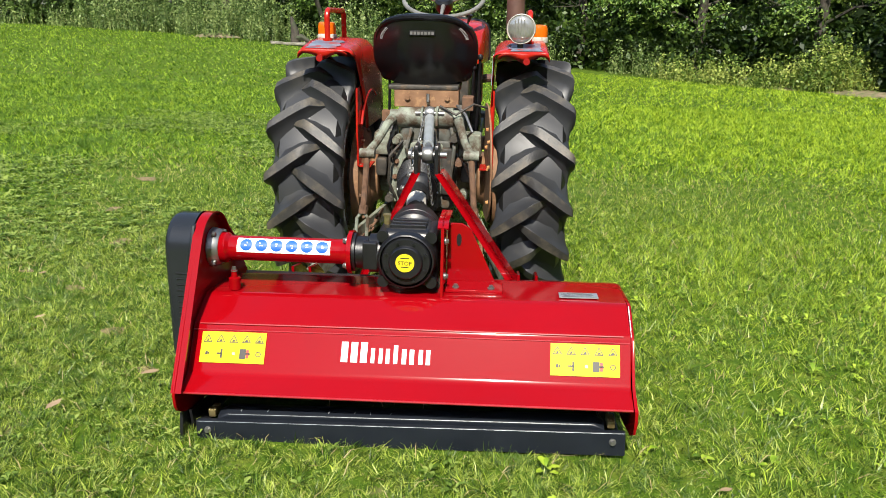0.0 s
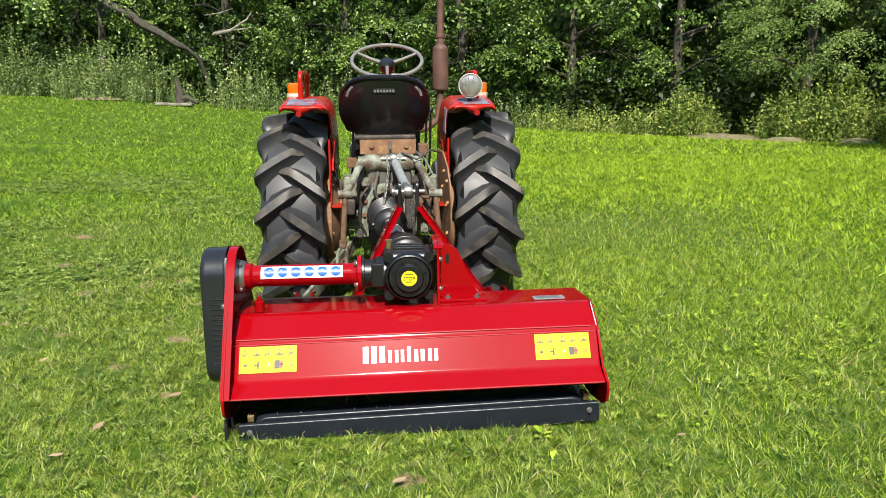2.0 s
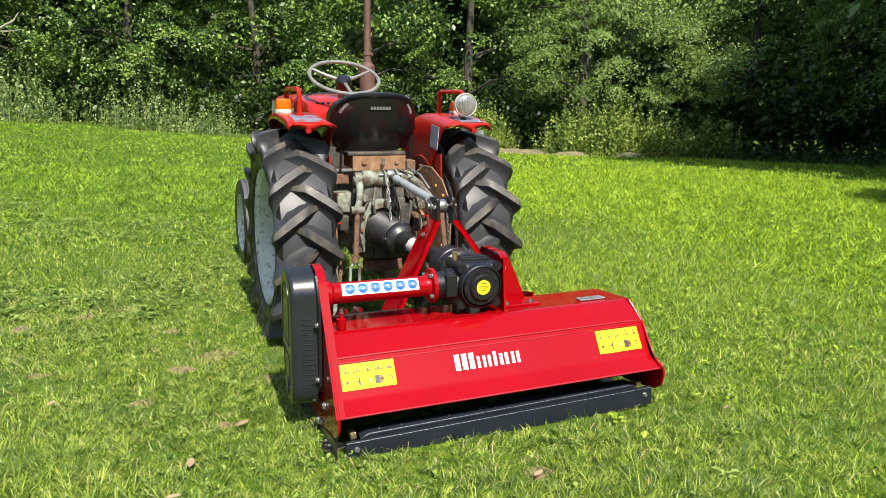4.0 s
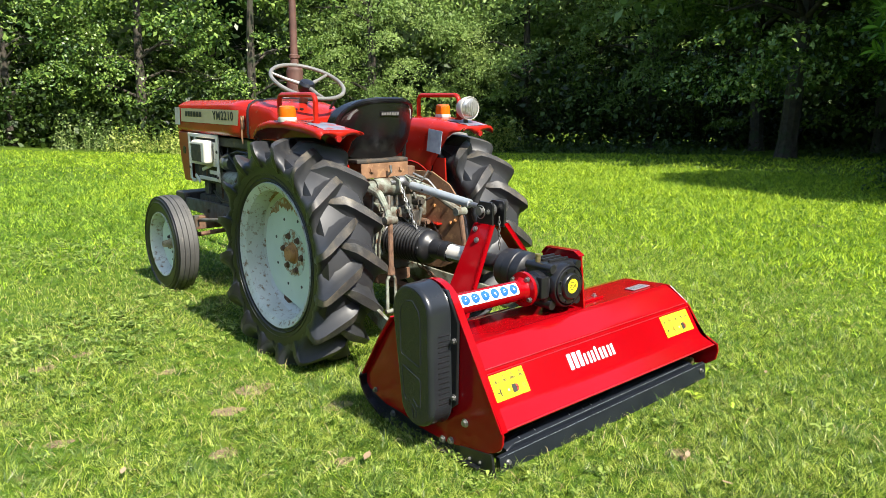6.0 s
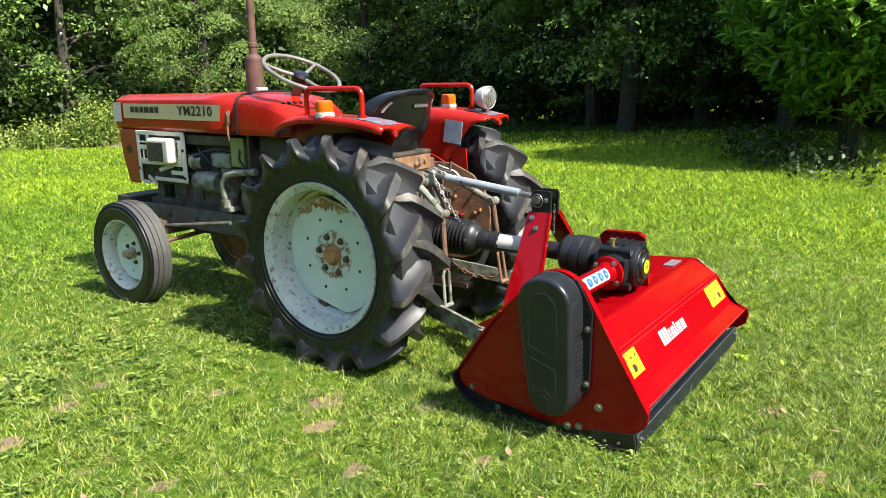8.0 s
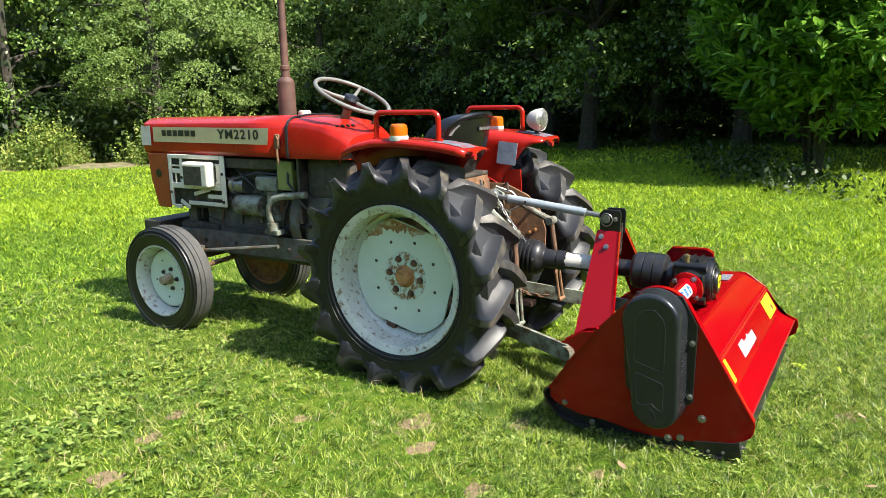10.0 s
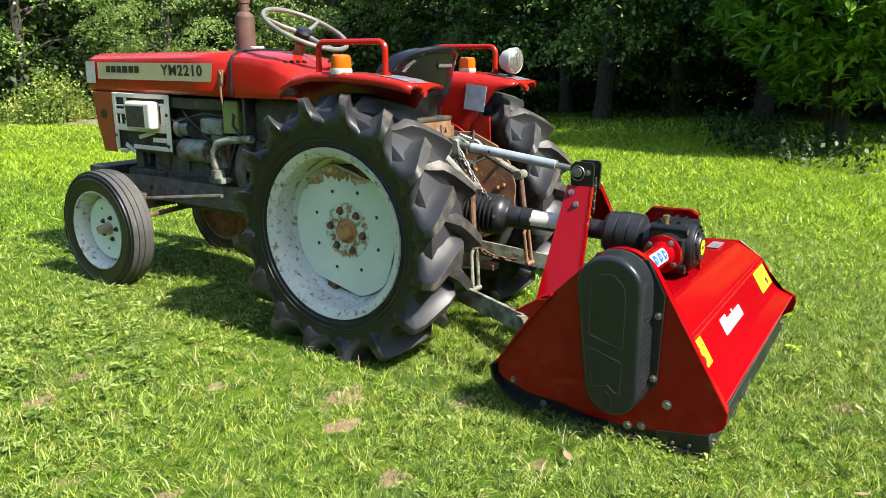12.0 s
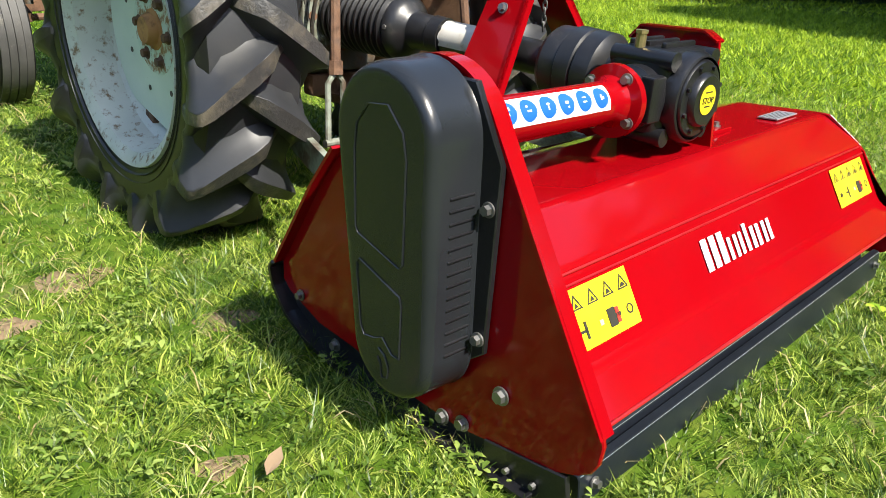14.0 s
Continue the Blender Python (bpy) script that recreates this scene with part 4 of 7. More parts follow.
def rear_wheel(cx, sgn):
    hub = new("rear_wheel")
    hub.parent, hub.empty_display_size = tractor, 0.1
    hub.location = Vector((cx, AY, AZ)) - ORIGIN[tractor]
    ORIGIN[hub] = Vector((cx, AY, AZ))
    rear_tyre(cx, sgn, hub)
    o = sgn            # outward
    bm = bmesh.new()
    prof = [(0.300, -0.115), (0.333, -0.120), (0.336, -0.112), (0.322, -0.106), (0.306, -0.100), (0.302, -0.075), (0.272, -0.055), (0.268, -0.012), (0.298, 0.012), (0.306, 0.096), (0.320, 0.106), (0.336, 0.114), (0.333, 0.122), (0.318, 0.116), (0.300, 0.104), (0.292, 0.018), (0.262, -0.008), (0.262, -0.05), (0.296, -0.078), (0.300, -0.100)]
    lathe(bm, prof, (cx, AY, AZ), (o, 0, 0), 64)
    rim = part("rim", bm, RIM, hub, "pale painted steel rim with rust streaks")
    # disc with four cut flats
    bm = bmesh.new()
    out = []
    for k in range(96):
        a = 2 * math.pi * k / 96
        r = 0.266
        for fl, cut in ((106, 0.232), (196, 0.236), (284, 0.238)):
            d = math.cos(a - radians(fl))
            if d > 0.3:
                r = min(r, cut / d)
        out.append((AY + r * math.cos(a), AZ + r * math.sin(a)))
    prism(bm, out, cx + o * 0.004, cx + o * 0.016, 0.003, 2)
    disc = part("wheel_disc", bm, DISC, hub, "pale green wheel disc with rust round the bolts")
    # rust creeping in from the disc's upper edge
    bm = bmesh.new()
    outer, inner = [], []
    for k in range(41):
        a = radians(34 + 86 * k / 40)
        d = math.cos(a - radians(106))
        ro = min(0.263, 0.229 / d if d > 0.3 else 1.0)
        g = math.sin(math.pi * k / 40) ** 0.7
        ri = ro - g * (0.040 + 0.036 * noise.noise(Vector((k * 0.45, 3.0, cx))) + 0.012 * noise.noise(Vector((k * 1.7, 9.0, cx)))) - 0.003
        outer.append(bm.verts.new((cx + o * 0.0172, AY + ro * math.cos(a), AZ + ro * math.sin(a))))
        inner.append(bm.verts.new((cx + o * 0.0172, AY + ri * math.cos(a), AZ + ri * math.sin(a))))
    for k in range(40):
        bm.faces.new((outer[k], outer[k + 1], inner[k + 1], inner[k]))
    part("rust_patch", bm, STAIN, disc, "orange rust along the disc's edge", 0)
    # rust run down the rim's well beside it
    bm = bmesh.new()
    strip = []
    for k in range(37):
        a = radians(48 + 108 * k / 36)
        g = math.sin(math.pi * k / 36) ** 0.6
        h1 = 0.022 + g * (0.030 + 0.030 * noise.noise(Vector((k * 0.5, 5.0, cx))))
        strip.append([bm.verts.new((cx + o * h, AY + r * math.cos(a), AZ + r * math.sin(a))) for h, r in ((0.0185, 0.2905), ((0.0185 + h1) / 2, 0.2917), (h1, 0.2925))])
    for p, q in zip(strip, strip[1:]):
        for k in range(2):
            bm.faces.new((p[k], p[k + 1], q[k + 1], q[k]))
    part("rust_streak", bm, STAIN, rim, "orange rust in the rim's well", 0)
    bm = bmesh.new()
    lathe(bm, [(0.050, 0.0), (0.112, 0.0), (0.112, -0.001)], (cx + o * 0.0172, AY, AZ), (o, 0, 0), 40)
    part("rust_shade_ring", bm, RUSTRING, disc, "rust speckles round the wheel nuts", 0)
    bm = bmesh.new()
    lathe(bm, [(0.052, 0.0), (0.050, 0.005), (0.040, 0.007), (0.038, 0.022), (0.032, 0.030), (0.0, 0.031)], (cx + o * 0.015, AY, AZ), (o, 0, 0), 28)
    part("hub_cap", bm, ORANGERUST, hub, "rusty hub cap")
    for k in range(6):
        a = radians(60 * k + 8)
        bm = bmesh.new()
        bolt(bm, (cx + o * 0.016, AY + 0.082 * math.cos(a), AZ + 0.082 * math.sin(a)), (o, 0, 0), 0.0135, 0.014)
        part("wheel_nut", bm, RUST, hub)
    for k in range(8):
        a = radians(45 * k + 20)
        bm = bmesh.new()
        cyl(bm, (cx + o * 0.015, AY + 0.165 * math.cos(a), AZ + 0.165 * math.sin(a)), (cx + o * 0.0172, AY + 0.165 * math.cos(a), AZ + 0.165 * math.sin(a)), 0.0075, seg=10)
        part("bolt_hole", bm, GREASE, disc)
    for k in range(4):        # rim lugs behind the disc
        a = radians(90 * k + 21)
        bm = bmesh.new()
        box(bm, (cx - o * 0.012, AY + 0.248 * math.cos(a), AZ + 0.248 * math.sin(a)), (0.05, 0.04, 0.05), (math.degrees(a), 0, 0), 0.006)
        part("rim_lug", bm, RUST, rim)
    bm = bmesh.new()
    lathe(bm, [(0.0, 0.03), (0.25, 0.03), (0.25, 0.026), (0.08, 0.0), (0.08, -0.16), (0, -0.16)], (cx - o * 0.055, AY, AZ), (o, 0, 0), 32)
    part("brake_drum", bm, BROWNRUST, hub, "rusty brown inner side of the wheel")


rear_wheel(-0.420, -1)
rear_wheel(0.470, 1)


def final_drive(x, s):
    """Domed cover of the drive on the wheel's inner side, with a ring of bolts; s: outward."""
    bm = bmesh.new()
    lathe(bm, [(0.0, 0.085), (0.085, 0.085), (0.100, 0.078), (0.115, 0.050), (0.190, 0.022), (0.205, 0.018), (0.222, 0.016), (0.226, 0.010), (0.226, -0.02), (0.0, -0.02)], (x, AY, AZ), (-s, 0, 0), 40)
    cover = part("final_drive", bm, BROWNRUST, tractor, "rusty brown drive cover inside the wheel")
    for k in range(10):
        a = radians(36 * k + 12)
        bm = bmesh.new()
        bolt(bm, (x - s * 0.017, AY + 0.209 * math.cos(a), AZ + 0.209 * math.sin(a)), (-s, 0, 0), 0.009, 0.009)
        part("bolt", bm, RUST, cover)


final_drive(0.325, 1)
final_drive(-0.275, -1)


def front_wheel(cx, sgn):
    cy, cz, R = 5.262, 0.279, 0.308
    hub = new("front_wheel")
    hub.parent, hub.empty_display_size = tractor, 0.1
    hub.location = Vector((cx, cy, cz)) - ORIGIN[tractor]
    ORIGIN[hub] = Vector((cx, cy, cz))
    bm = bmesh.new()
    prof = [(0.196, -0.052), (0.21, -0.060), (0.25, -0.068), (0.28, -0.066), (0.295, -0.056)]
    for h in (-0.045, -0.015, 0.015, 0.045):      # worn ribs with shallow grooves between
        prof += [(R - 0.005 if abs(h) > 0.04 else R, h - 0.0125), (R - 0.005 if abs(h) > 0.04 else R, h + 0.0125), (R - 0.008, h + 0.0140), (R - 0.008, h + 0.0160)]
    prof = prof[:-2] + [(0.295, 0.056), (0.28, 0.066), (0.25, 0.068), (0.21, 0.060), (0.196, 0.052)]
    lathe(bm, prof, (cx, cy, cz), (1, 0, 0), 56)
    for f in bm.faces:
        if abs(f.calc_center_median().x - cx) > 0.058:
            f.material_index = 1
    ft = part("tyre", bm, [DUSTYRUB, SIDEWALL], hub, "grey dusty ribbed front tyre with black sidewalls")
    for side in (-1, 1):
        for p3 in ([(0.262, 0.0670), (0.266, 0.071), (0.270, 0.0670)], [(0.285, 0.0625), (0.288, 0.067), (0.291, 0.0605)]):
            bm = bmesh.new()
            lathe(bm, p3, (cx, cy, cz), (side, 0, 0), 56)
            part("moulded_ring", bm, SIDEWALL, ft)
    bm = bmesh.new()
    lathe(bm, [(0.190, -0.06), (0.205, -0.062), (0.205, -0.056), (0.194, -0.05), (0.185, -0.02), (0.185, 0.01), (0.194, 0.04), (0.203, 0.056), (0.205, 0.064), (0.198, 0.064), (0.186, 0.045), (0.180, 0.01), (0.174, -0.022), (0.150, -0.024)], (cx, cy, cz), (sgn, 0, 0), 56)
    part("rim", bm, RIM if sgn < 0 else ORANGERUST, hub, "pale painted front rim" if sgn < 0 else "rusty inner side of the front rim")
    bm = bmesh.new()
    lathe(bm, [(0.168, -0.022), (0.165, -0.010), (0.158, -0.002), (0.146, 0.000), (0.128, -0.004), (0.10, -0.011), (0.072, -0.013), (0.052, -0.008), (0, -0.008)], (cx, cy, cz), (sgn, 0, 0), 56)
    part("wheel_disc", bm, DISC if sgn < 0 else ORANGERUST, hub, "pale green dished wheel disc" if sgn < 0 else "rusty wheel disc")
    # dark ring painted as the shadow line between rim and disc
    bm = bmesh.new()
    lathe(bm, [(0.1745, -0.0205), (0.166, -0.0205)], (cx, cy, cz), (sgn, 0, 0), 56)
    part("rust_shade_ring", bm, RUST, hub, "dark brown ring standing for the joint's shadow line", 0)
    bm = bmesh.new()
    lathe(bm, [(0.034, 0.0), (0.032, 0.022), (0.024, 0.028), (0.021, 0.060), (0.013, 0.066), (0, 0.066)], (cx - sgn * 0.010, cy, cz), (sgn, 0, 0), 20)
    part("hub_cap", bm, HUBTAN if sgn < 0 else RUST, hub)
    for k in range(5):
        a = radians(72 * k + 35)
        bm = bmesh.new()
        bolt(bm, (cx - sgn * 0.010, cy + 0.058 * math.cos(a), cz + 0.058 * math.sin(a)), (sgn, 0, 0), 0.011, 0.012)
        part("wheel_nut", bm, GREASE, hub)
        bm = bmesh.new()
        cyl(bm, (cx - sgn * 0.012, cy + 0.112 * math.cos(a + 0.5), cz + 0.112 * math.sin(a + 0.5)), (cx - sgn * 0.0055, cy + 0.112 * math.cos(a + 0.5), cz + 0.112 * math.sin(a + 0.5)), 0.006, seg=8)
        part("bolt_hole", bm, GREASE, hub)
    bm = bmesh.new()
    lathe(bm, [(0.0, 0.02), (0.055, 0.02), (0.06, 0.05), (0.03, 0.07), (0.03, 0.13), (0, 0.13)], (cx, cy, cz), (-sgn, 0, 0), 20)
    lathe(bm, [(0.176, 0.024), (0.182, 0.030), (0.19, 0.05)], (cx, cy, cz), (-sgn, 0, 0), 40)
    lathe(bm, [(0.05, 0.020), (0.10, 0.020), (0.125, 0.024), (0.150, 0.026), (0.172, 0.028), (0.180, 0.034)], (cx, cy, cz), (-sgn, 0, 0), 40)
    part("inner_hub", bm, ORANGERUST, hub, "rusty inner side of the wheel")


front_wheel(-0.400, -1)
front_wheel(0.425, 1)


# front axle, bolster and frame
bm = bmesh.new()
box(bm, (0.01, 5.262, 0.395), (0.56, 0.075, 0.085), bevel=0.008)
for s in (-1, 1):
    box(bm, (0.01 + s * 0.29, 5.262, 0.37), (0.06, 0.085, 0.12), bevel=0.01)
    cyl(bm, (0.01 + s * 0.31, 5.262, 0.28), (0.01 + s * 0.31, 5.262, 0.46), 0.030, seg=16)
part("front_axle", bm, RUST, tractor)
bm = bmesh.new()
pipe(bm, [(-0.29, 5.10, 0.345), (-0.02, 5.09, 0.36), (0.33, 5.10, 0.345)], 0.014, 8)
pipe(bm, [(-0.30, 5.25, 0.40), (-0.30, 5.10, 0.35)], 0.018, 8)
part("tie_rod", bm, RUST, tractor)
bm = bmesh.new()
pipe(bm, [(-0.24, 4.55, 0.50), (-0.29, 5.08, 0.44)], 0.011, 8)
cyl(bm, (-0.30, 5.08, 0.40), (-0.30, 5.08, 0.47), 0.018, seg=10)
part("drag_link", bm, ENGINE, tractor)
bm = bmesh.new()
for s in (-1, 1):
    prism(bm, [(4.30, 0.41), (5.10, 0.41), (5.30, 0.44), (5.62, 0.44), (5.62, 0.52), (5.1, 0.53), (4.30, 0.53)], CX + s * 0.175 - 0.012, CX + s * 0.175 + 0.012, 0.003, 1)
part("frame_rail", bm, ENGINE, tractor)
for y in (4.55, 4.75, 4.95, 5.2):
    bm = bmesh.new()
    bolt(bm, (CX - 0.187, y, 0.47), (-1, 0, 0), 0.012)
    part("bolt", bm, GREASE, tractor)
bm = bmesh.new()
box(bm, (CX, 5.66, 0.50), (0.40, 0.16, 0.11), bevel=0.012)
box(bm, (CX, 5.30, 0.50), (0.28, 0.34, 0.12), bevel=0.02)
part("front_bolster", bm, GREASE, tractor)
# engine
bm = bmesh.new()
box(bm, (CX, 4.85, 0.62), (0.25, 0.80, 0.32), bevel=0.03)
box(bm, (CX, 4.90, 0.85), (0.20, 0.62, 0.16), bevel=0.02)
box(bm, (CX, 4.80, 0.42), (0.22, 0.66, 0.12), bevel=0.03)
box(bm, (CX, 5.38, 0.74), (0.24, 0.07, 0.42), bevel=0.01)
engine = part("engine", bm, ENGINE, tractor, "dirty grey engine block")
bm = bmesh.new()
cyl(bm, (CX - 0.15, 4.94, 0.69), (CX - 0.15, 4.74, 0.69), 0.058, seg=22)
cyl(bm, (CX - 0.15, 4.96, 0.69), (CX - 0.15, 4.94, 0.69), 0.042, seg=22)
part("starter_motor", bm, CAST, engine)
bm = bmesh.new()
lathe(bm, [(0, 0), (0.05, 0), (0.052, 0.03), (0.042, 0.035), (0.042, 0.10), (0.05, 0.105), (0, 0.105)], (CX - 0.150, 4.965, 0.800), (0, -1, 0), 20)
part("alternator", bm, STEEL, engine)
bm = bmesh.new()
cyl(bm, (CX - 0.15, 4.66, 0.62), (CX - 0.15, 4.66, 0.78), 0.045, seg=18)
box(bm, (CX - 0.14, 4.68, 0.82), (0.12, 0.16, 0.08), bevel=0.015)
part("oil_filter", bm, CAST, engine)
bm = bmesh.new()
pipe(bm, [(CX - 0.215, 4.625, 0.60), (CX - 0.225, 4.635, 0.655), (CX - 0.225, 4.635, 0.705), (CX - 0.222, 4.60, 0.748), (CX - 0.215, 4.54, 0.765), (CX - 0.19, 4.40, 0.775)], 0.019, 12)
cyl(bm, (CX - 0.215, 4.622, 0.575), (CX - 0.216, 4.625, 0.615), 0.031, seg=14)
box(bm, (CX - 0.19, 4.622, 0.565), (0.10, 0.09, 0.03), bevel=0.006)
part("coolant_pipe", bm, CAST, engine)
for pts, r in (([(-0.12, 5.1, 0.86), (-0.16, 4.95, 0.83), (-0.15, 4.75, 0.88), (-0.10, 4.6, 0.86)], 0.008), ([(-0.10, 4.98, 0.90), (-0.17, 4.85, 0.86), (-0.17, 4.7, 0.76), (-0.12, 4.6, 0.70)], 0.006), ([(-0.12, 5.2, 0.60), (-0.16, 5.0, 0.56), (-0.16, 4.7, 0.57), (-0.14, 4.4, 0.60)], 0.007), ([(-0.13, 4.55, 0.92), (-0.19, 4.5, 0.84), (-0.17, 4.42, 0.72), (-0.12, 4.3, 0.62)], 0.007)):
    bm = bmesh.new()
    pipe(bm, pts, r, 8)
    part("hose", bm, BLACK, engine)
bm = bmesh.new()
box(bm, (CX - 0.15, 4.55, 0.87), (0.07, 0.11, 0.16), bevel=0.008)
part("battery_box", bm, material("dull_olive_plastic", [(0.16, 0.19, 0.05), (0.24, 0.27, 0.08)], 0.5, scale=15), tractor)
bm = bmesh.new()
box(bm, (CX, 4.30, 0.60), (0.30, 0.36, 0.34), bevel=0.04)
lathe(bm, [(0.19, 0), (0.20, 0.02), (0.20, 0.06), (0.17, 0.07)], (CX, 4.46, 0.62), (0, 1, 0), 30)
part("clutch_housing", bm, ENGINE, tractor)

bm = bmesh.new()
box(bm, (CX, 4.44, 0.80), (0.40, 0.02, 0.36), bevel=0.006)
box(bm, (CX, 4.28, 0.86), (0.30, 0.30, 0.22), bevel=0.03)
part("bulkhead", bm, GREASE, tractor, "black bulkhead and tank under the cowl")
bm = bmesh.new()
box(bm, (CX, 4.98, 0.925), (0.34, 0.98, 0.06), bevel=0.01)
part("air_duct", bm, GREASE, engine)
for q in range(16):
    y = 4.46 + 0.055 * q
    x0 = CX - 0.135 - 0.03 * noise.noise(Vector((q * 1.7, 0, 0)))
    z0 = 0.60 + 0.22 * (0.5 + 0.5 * noise.noise(Vector((0, q * 2.3, 0))))
    bm = bmesh.new()
    if q % 3 == 0:
        cyl(bm, (x0, y, z0 - 0.04), (x0, y, z0 + 0.04), 0.020 + 0.006 * (q % 2), seg=12)
        cyl(bm, (x0, y, z0 + 0.04), (x0, y, z0 + 0.055), 0.012, seg=8)
    elif q % 3 == 1:
        box(bm, (x0, y, z0), (0.05, 0.045, 0.05), (0, 0, 0), 0.008)
        bolt(bm, (x0 - 0.025, y, z0), (-1, 0, 0), 0.010)
    else:
        pipe(bm, [(x0 + 0.02, y, z0 + 0.10), (x0 - 0.015, y + 0.02, z0), (x0, y + 0.05, z0 - 0.12)], 0.008, 8)
    part("engine_fitting", bm, (ENGINE, CAST, GREASE, RUST)[q % 4], engine)
# bonnet
BXL, BXR = -0.205, 0.255


def bonnet_ring(y, f):
    """Cross-section of the bonnet at y; f: how far it is drawn in."""
    xl, xr = BXL + f, BXR - f
    zt = 1.165 - 0.012 * (y - 4.45) / 1.25
    zb = 0.968
    return [(xl + 0.006, y, zb), (xl, y, zb + 0.03), (xl + 0.004, y, zt - 0.045), (xl + 0.016, y, zt - 0.014), (xl + 0.05, y, zt + 0.006), (CX - 0.06, y, zt + 0.018), (CX + 0.06, y, zt + 0.018), (xr - 0.05, y, zt + 0.006), (xr - 0.016, y, zt - 0.014), (xr - 0.004, y, zt - 0.045), (xr, y, zb + 0.03), (xr - 0.006, y, zb)]


bm = bmesh.new()
rings = [[bm.verts.new(p) for p in bonnet_ring(y, f)] for y, f in ((4.47, 0.0), (4.80, 0.018), (5.20, 0.038), (5.62, 0.058), (5.70, 0.064), (5.725, 0.075))]
for a, b in zip(rings, rings[1:]):
    for k in range(len(a) - 1):
        bm.faces.new((a[k], a[k + 1], b[k + 1], b[k]))
bm.faces.new(rings[-1])
bonnet = part("bonnet", bm, TRED, tractor, "glossy red bonnet with beige side decal")
thick = bonnet.modifiers.new("thickness", "SOLIDIFY")
thick.thickness, thick.offset = 0.004, -1.0


def side_x(y):
    return BXL + 0.058 * min(1.0, max(0.0, (y - 4.47) / 1.15))


def bonnet_patch(y0, y1, z0, z1, off, mat, name, parent, label="", cut=0.0):
    bm = bmesh.new()
    n = 6
    lo, hi = [], []
    for k in range(n + 1):
        y = y0 + (y1 - y0) * k / n
        lo.append(bm.verts.new((side_x(y) - off, y + (cut if k == 0 else 0), z0)))
        hi.append(bm.verts.new((side_x(y) + 0.0028 * (z1 - z0) / 0.12 - off, y, z1)))
    for k in range(n):
        bm.faces.new((lo[k], lo[k + 1], hi[k + 1], hi[k]))
    return part(name, bm, mat, parent, label, 0)


decal = bonnet_patch(4.605, 5.60, 1.035, 1.122, 0.0035, BEIGE, "side_decal", bonnet, "beige side decal with dark model number", 0.012)
yy = 5.512
for w in (0.050, 0.054, 0.050, 0.060, 0.054, 0.050):      # plain dark blocks for the maker's name
    bonnet_patch(yy - w + 0.010, yy, 1.070, 1.104, 0.0055, INK, "emblem_block", decal)
    yy -= w
ang = math.degrees(math.atan(0.058 / 1.15))
lettering("model_number", "YM2210", 0.076, pose(side_x(4.845) - 0.0055, 4.845, 1.084, 90, 0, -90 - ang) @ Matrix.Diagonal((1.14, 0.92, 1, 1)), INK, decal, bold=0.0020, apart=1.16)
bonnet_patch(5.625, 5.712, 1.012, 1.128, 0.004, WHITEPL, "headlight", bonnet, "cream headlight corner")
# grille housing below the bonnet
bm = bmesh.new()
prism(bm, [(5.500, 0.640), (5.61, 0.640), (5.655, 0.80), (5.675, 0.965), (5.500, 0.965)], -0.148, -0.140, 0.003, 1)
prism(bm, [(5.500, 0.640), (5.61, 0.640), (5.655, 0.80), (5.675, 0.965), (5.500, 0.965)], 0.190, 0.198, 0.003, 1)
sheet(bm, [(5.675, 0.965), (5.655, 0.80), (5.61, 0.640)], -0.146, 0.196, 0.006)
part("grille_housing", bm, ORANGE, tractor, "faded orange grille housing")
bm = bmesh.new()
lathe(bm, [(0, 0.003), (0.024, 0.003), (0.027, 0)], (-0.148, 5.585, 0.845), (-1, 0, 0), 24)
part("round_badge", bm, BLACK, tractor)
for k in range(9):
    bm = bmesh.new()
    box(bm, (0.025, 5.668, 0.68 + 0.032 * k), (0.28, 0.01, 0.010), bevel=0.002, seg=1)
    part("grille_slat", bm, BLACK, tractor)
# cream side grille: frame with a box over the air intake
SGX = -0.160
bm = bmesh.new()
for y0, y1, z0, z1 in ((5.445, 5.475, 0.660, 0.965), (5.000, 5.035, 0.672, 0.965), (5.035, 5.445, 0.940, 0.965), (5.035, 5.445, 0.765, 0.800), (5.350, 5.375, 0.800, 0.940),
                       (5.375, 5.445, 0.893, 0.903), (5.375, 5.445, 0.853, 0.880), (5.035, 5.350, 0.800, 0.815), (5.035, 5.350, 0.905, 0.918), (5.035, 5.070, 0.815, 0.905),
                       (5.035, 5.320, 0.672, 0.695), (5.380, 5.445, 0.645, 0.668), (5.408, 5.420, 0.800, 0.853)):
    box(bm, (SGX, (y0 + y1) / 2, (z0 + z1) / 2), (0.010, y1 - y0, z1 - z0), bevel=0.003, seg=1)
box(bm, (SGX, 5.352, 0.672), (0.010, 0.085, 0.024), (28, 0, 0), 0.003, 1)
box(bm, (SGX, 5.20, 0.752), (0.010, 0.14, 0.022), (-14, 0, 0), 0.003, 1)
box(bm, (SGX, 5.09, 0.728), (0.010, 0.12, 0.024), (0, 0, 0), 0.003, 1)
grl = part("side_grille", bm, CREAM, tractor, "cream painted side grille")
for y, z in ((5.46, 0.74), (5.02, 0.86), (5.02, 0.70), (5.36, 0.83)):
    bm = bmesh.new()
    bolt(bm, (SGX - 0.005, y, z), (-1, 0, 0), 0.008, 0.004)
    part("bolt", bm, GREASE, grl)
bm = bmesh.new()
box(bm, (SGX - 0.028, 5.185, 0.855), (0.07, 0.215, 0.145), bevel=0.018, seg=3)
part("intake_box", bm, CREAM, grl)
bm = bmesh.new()
box(bm, (SGX - 0.0625, 5.200, 0.850), (0.004, 0.150, 0.108), bevel=0.001)
part("intake_mesh", bm, GREASE, grl)
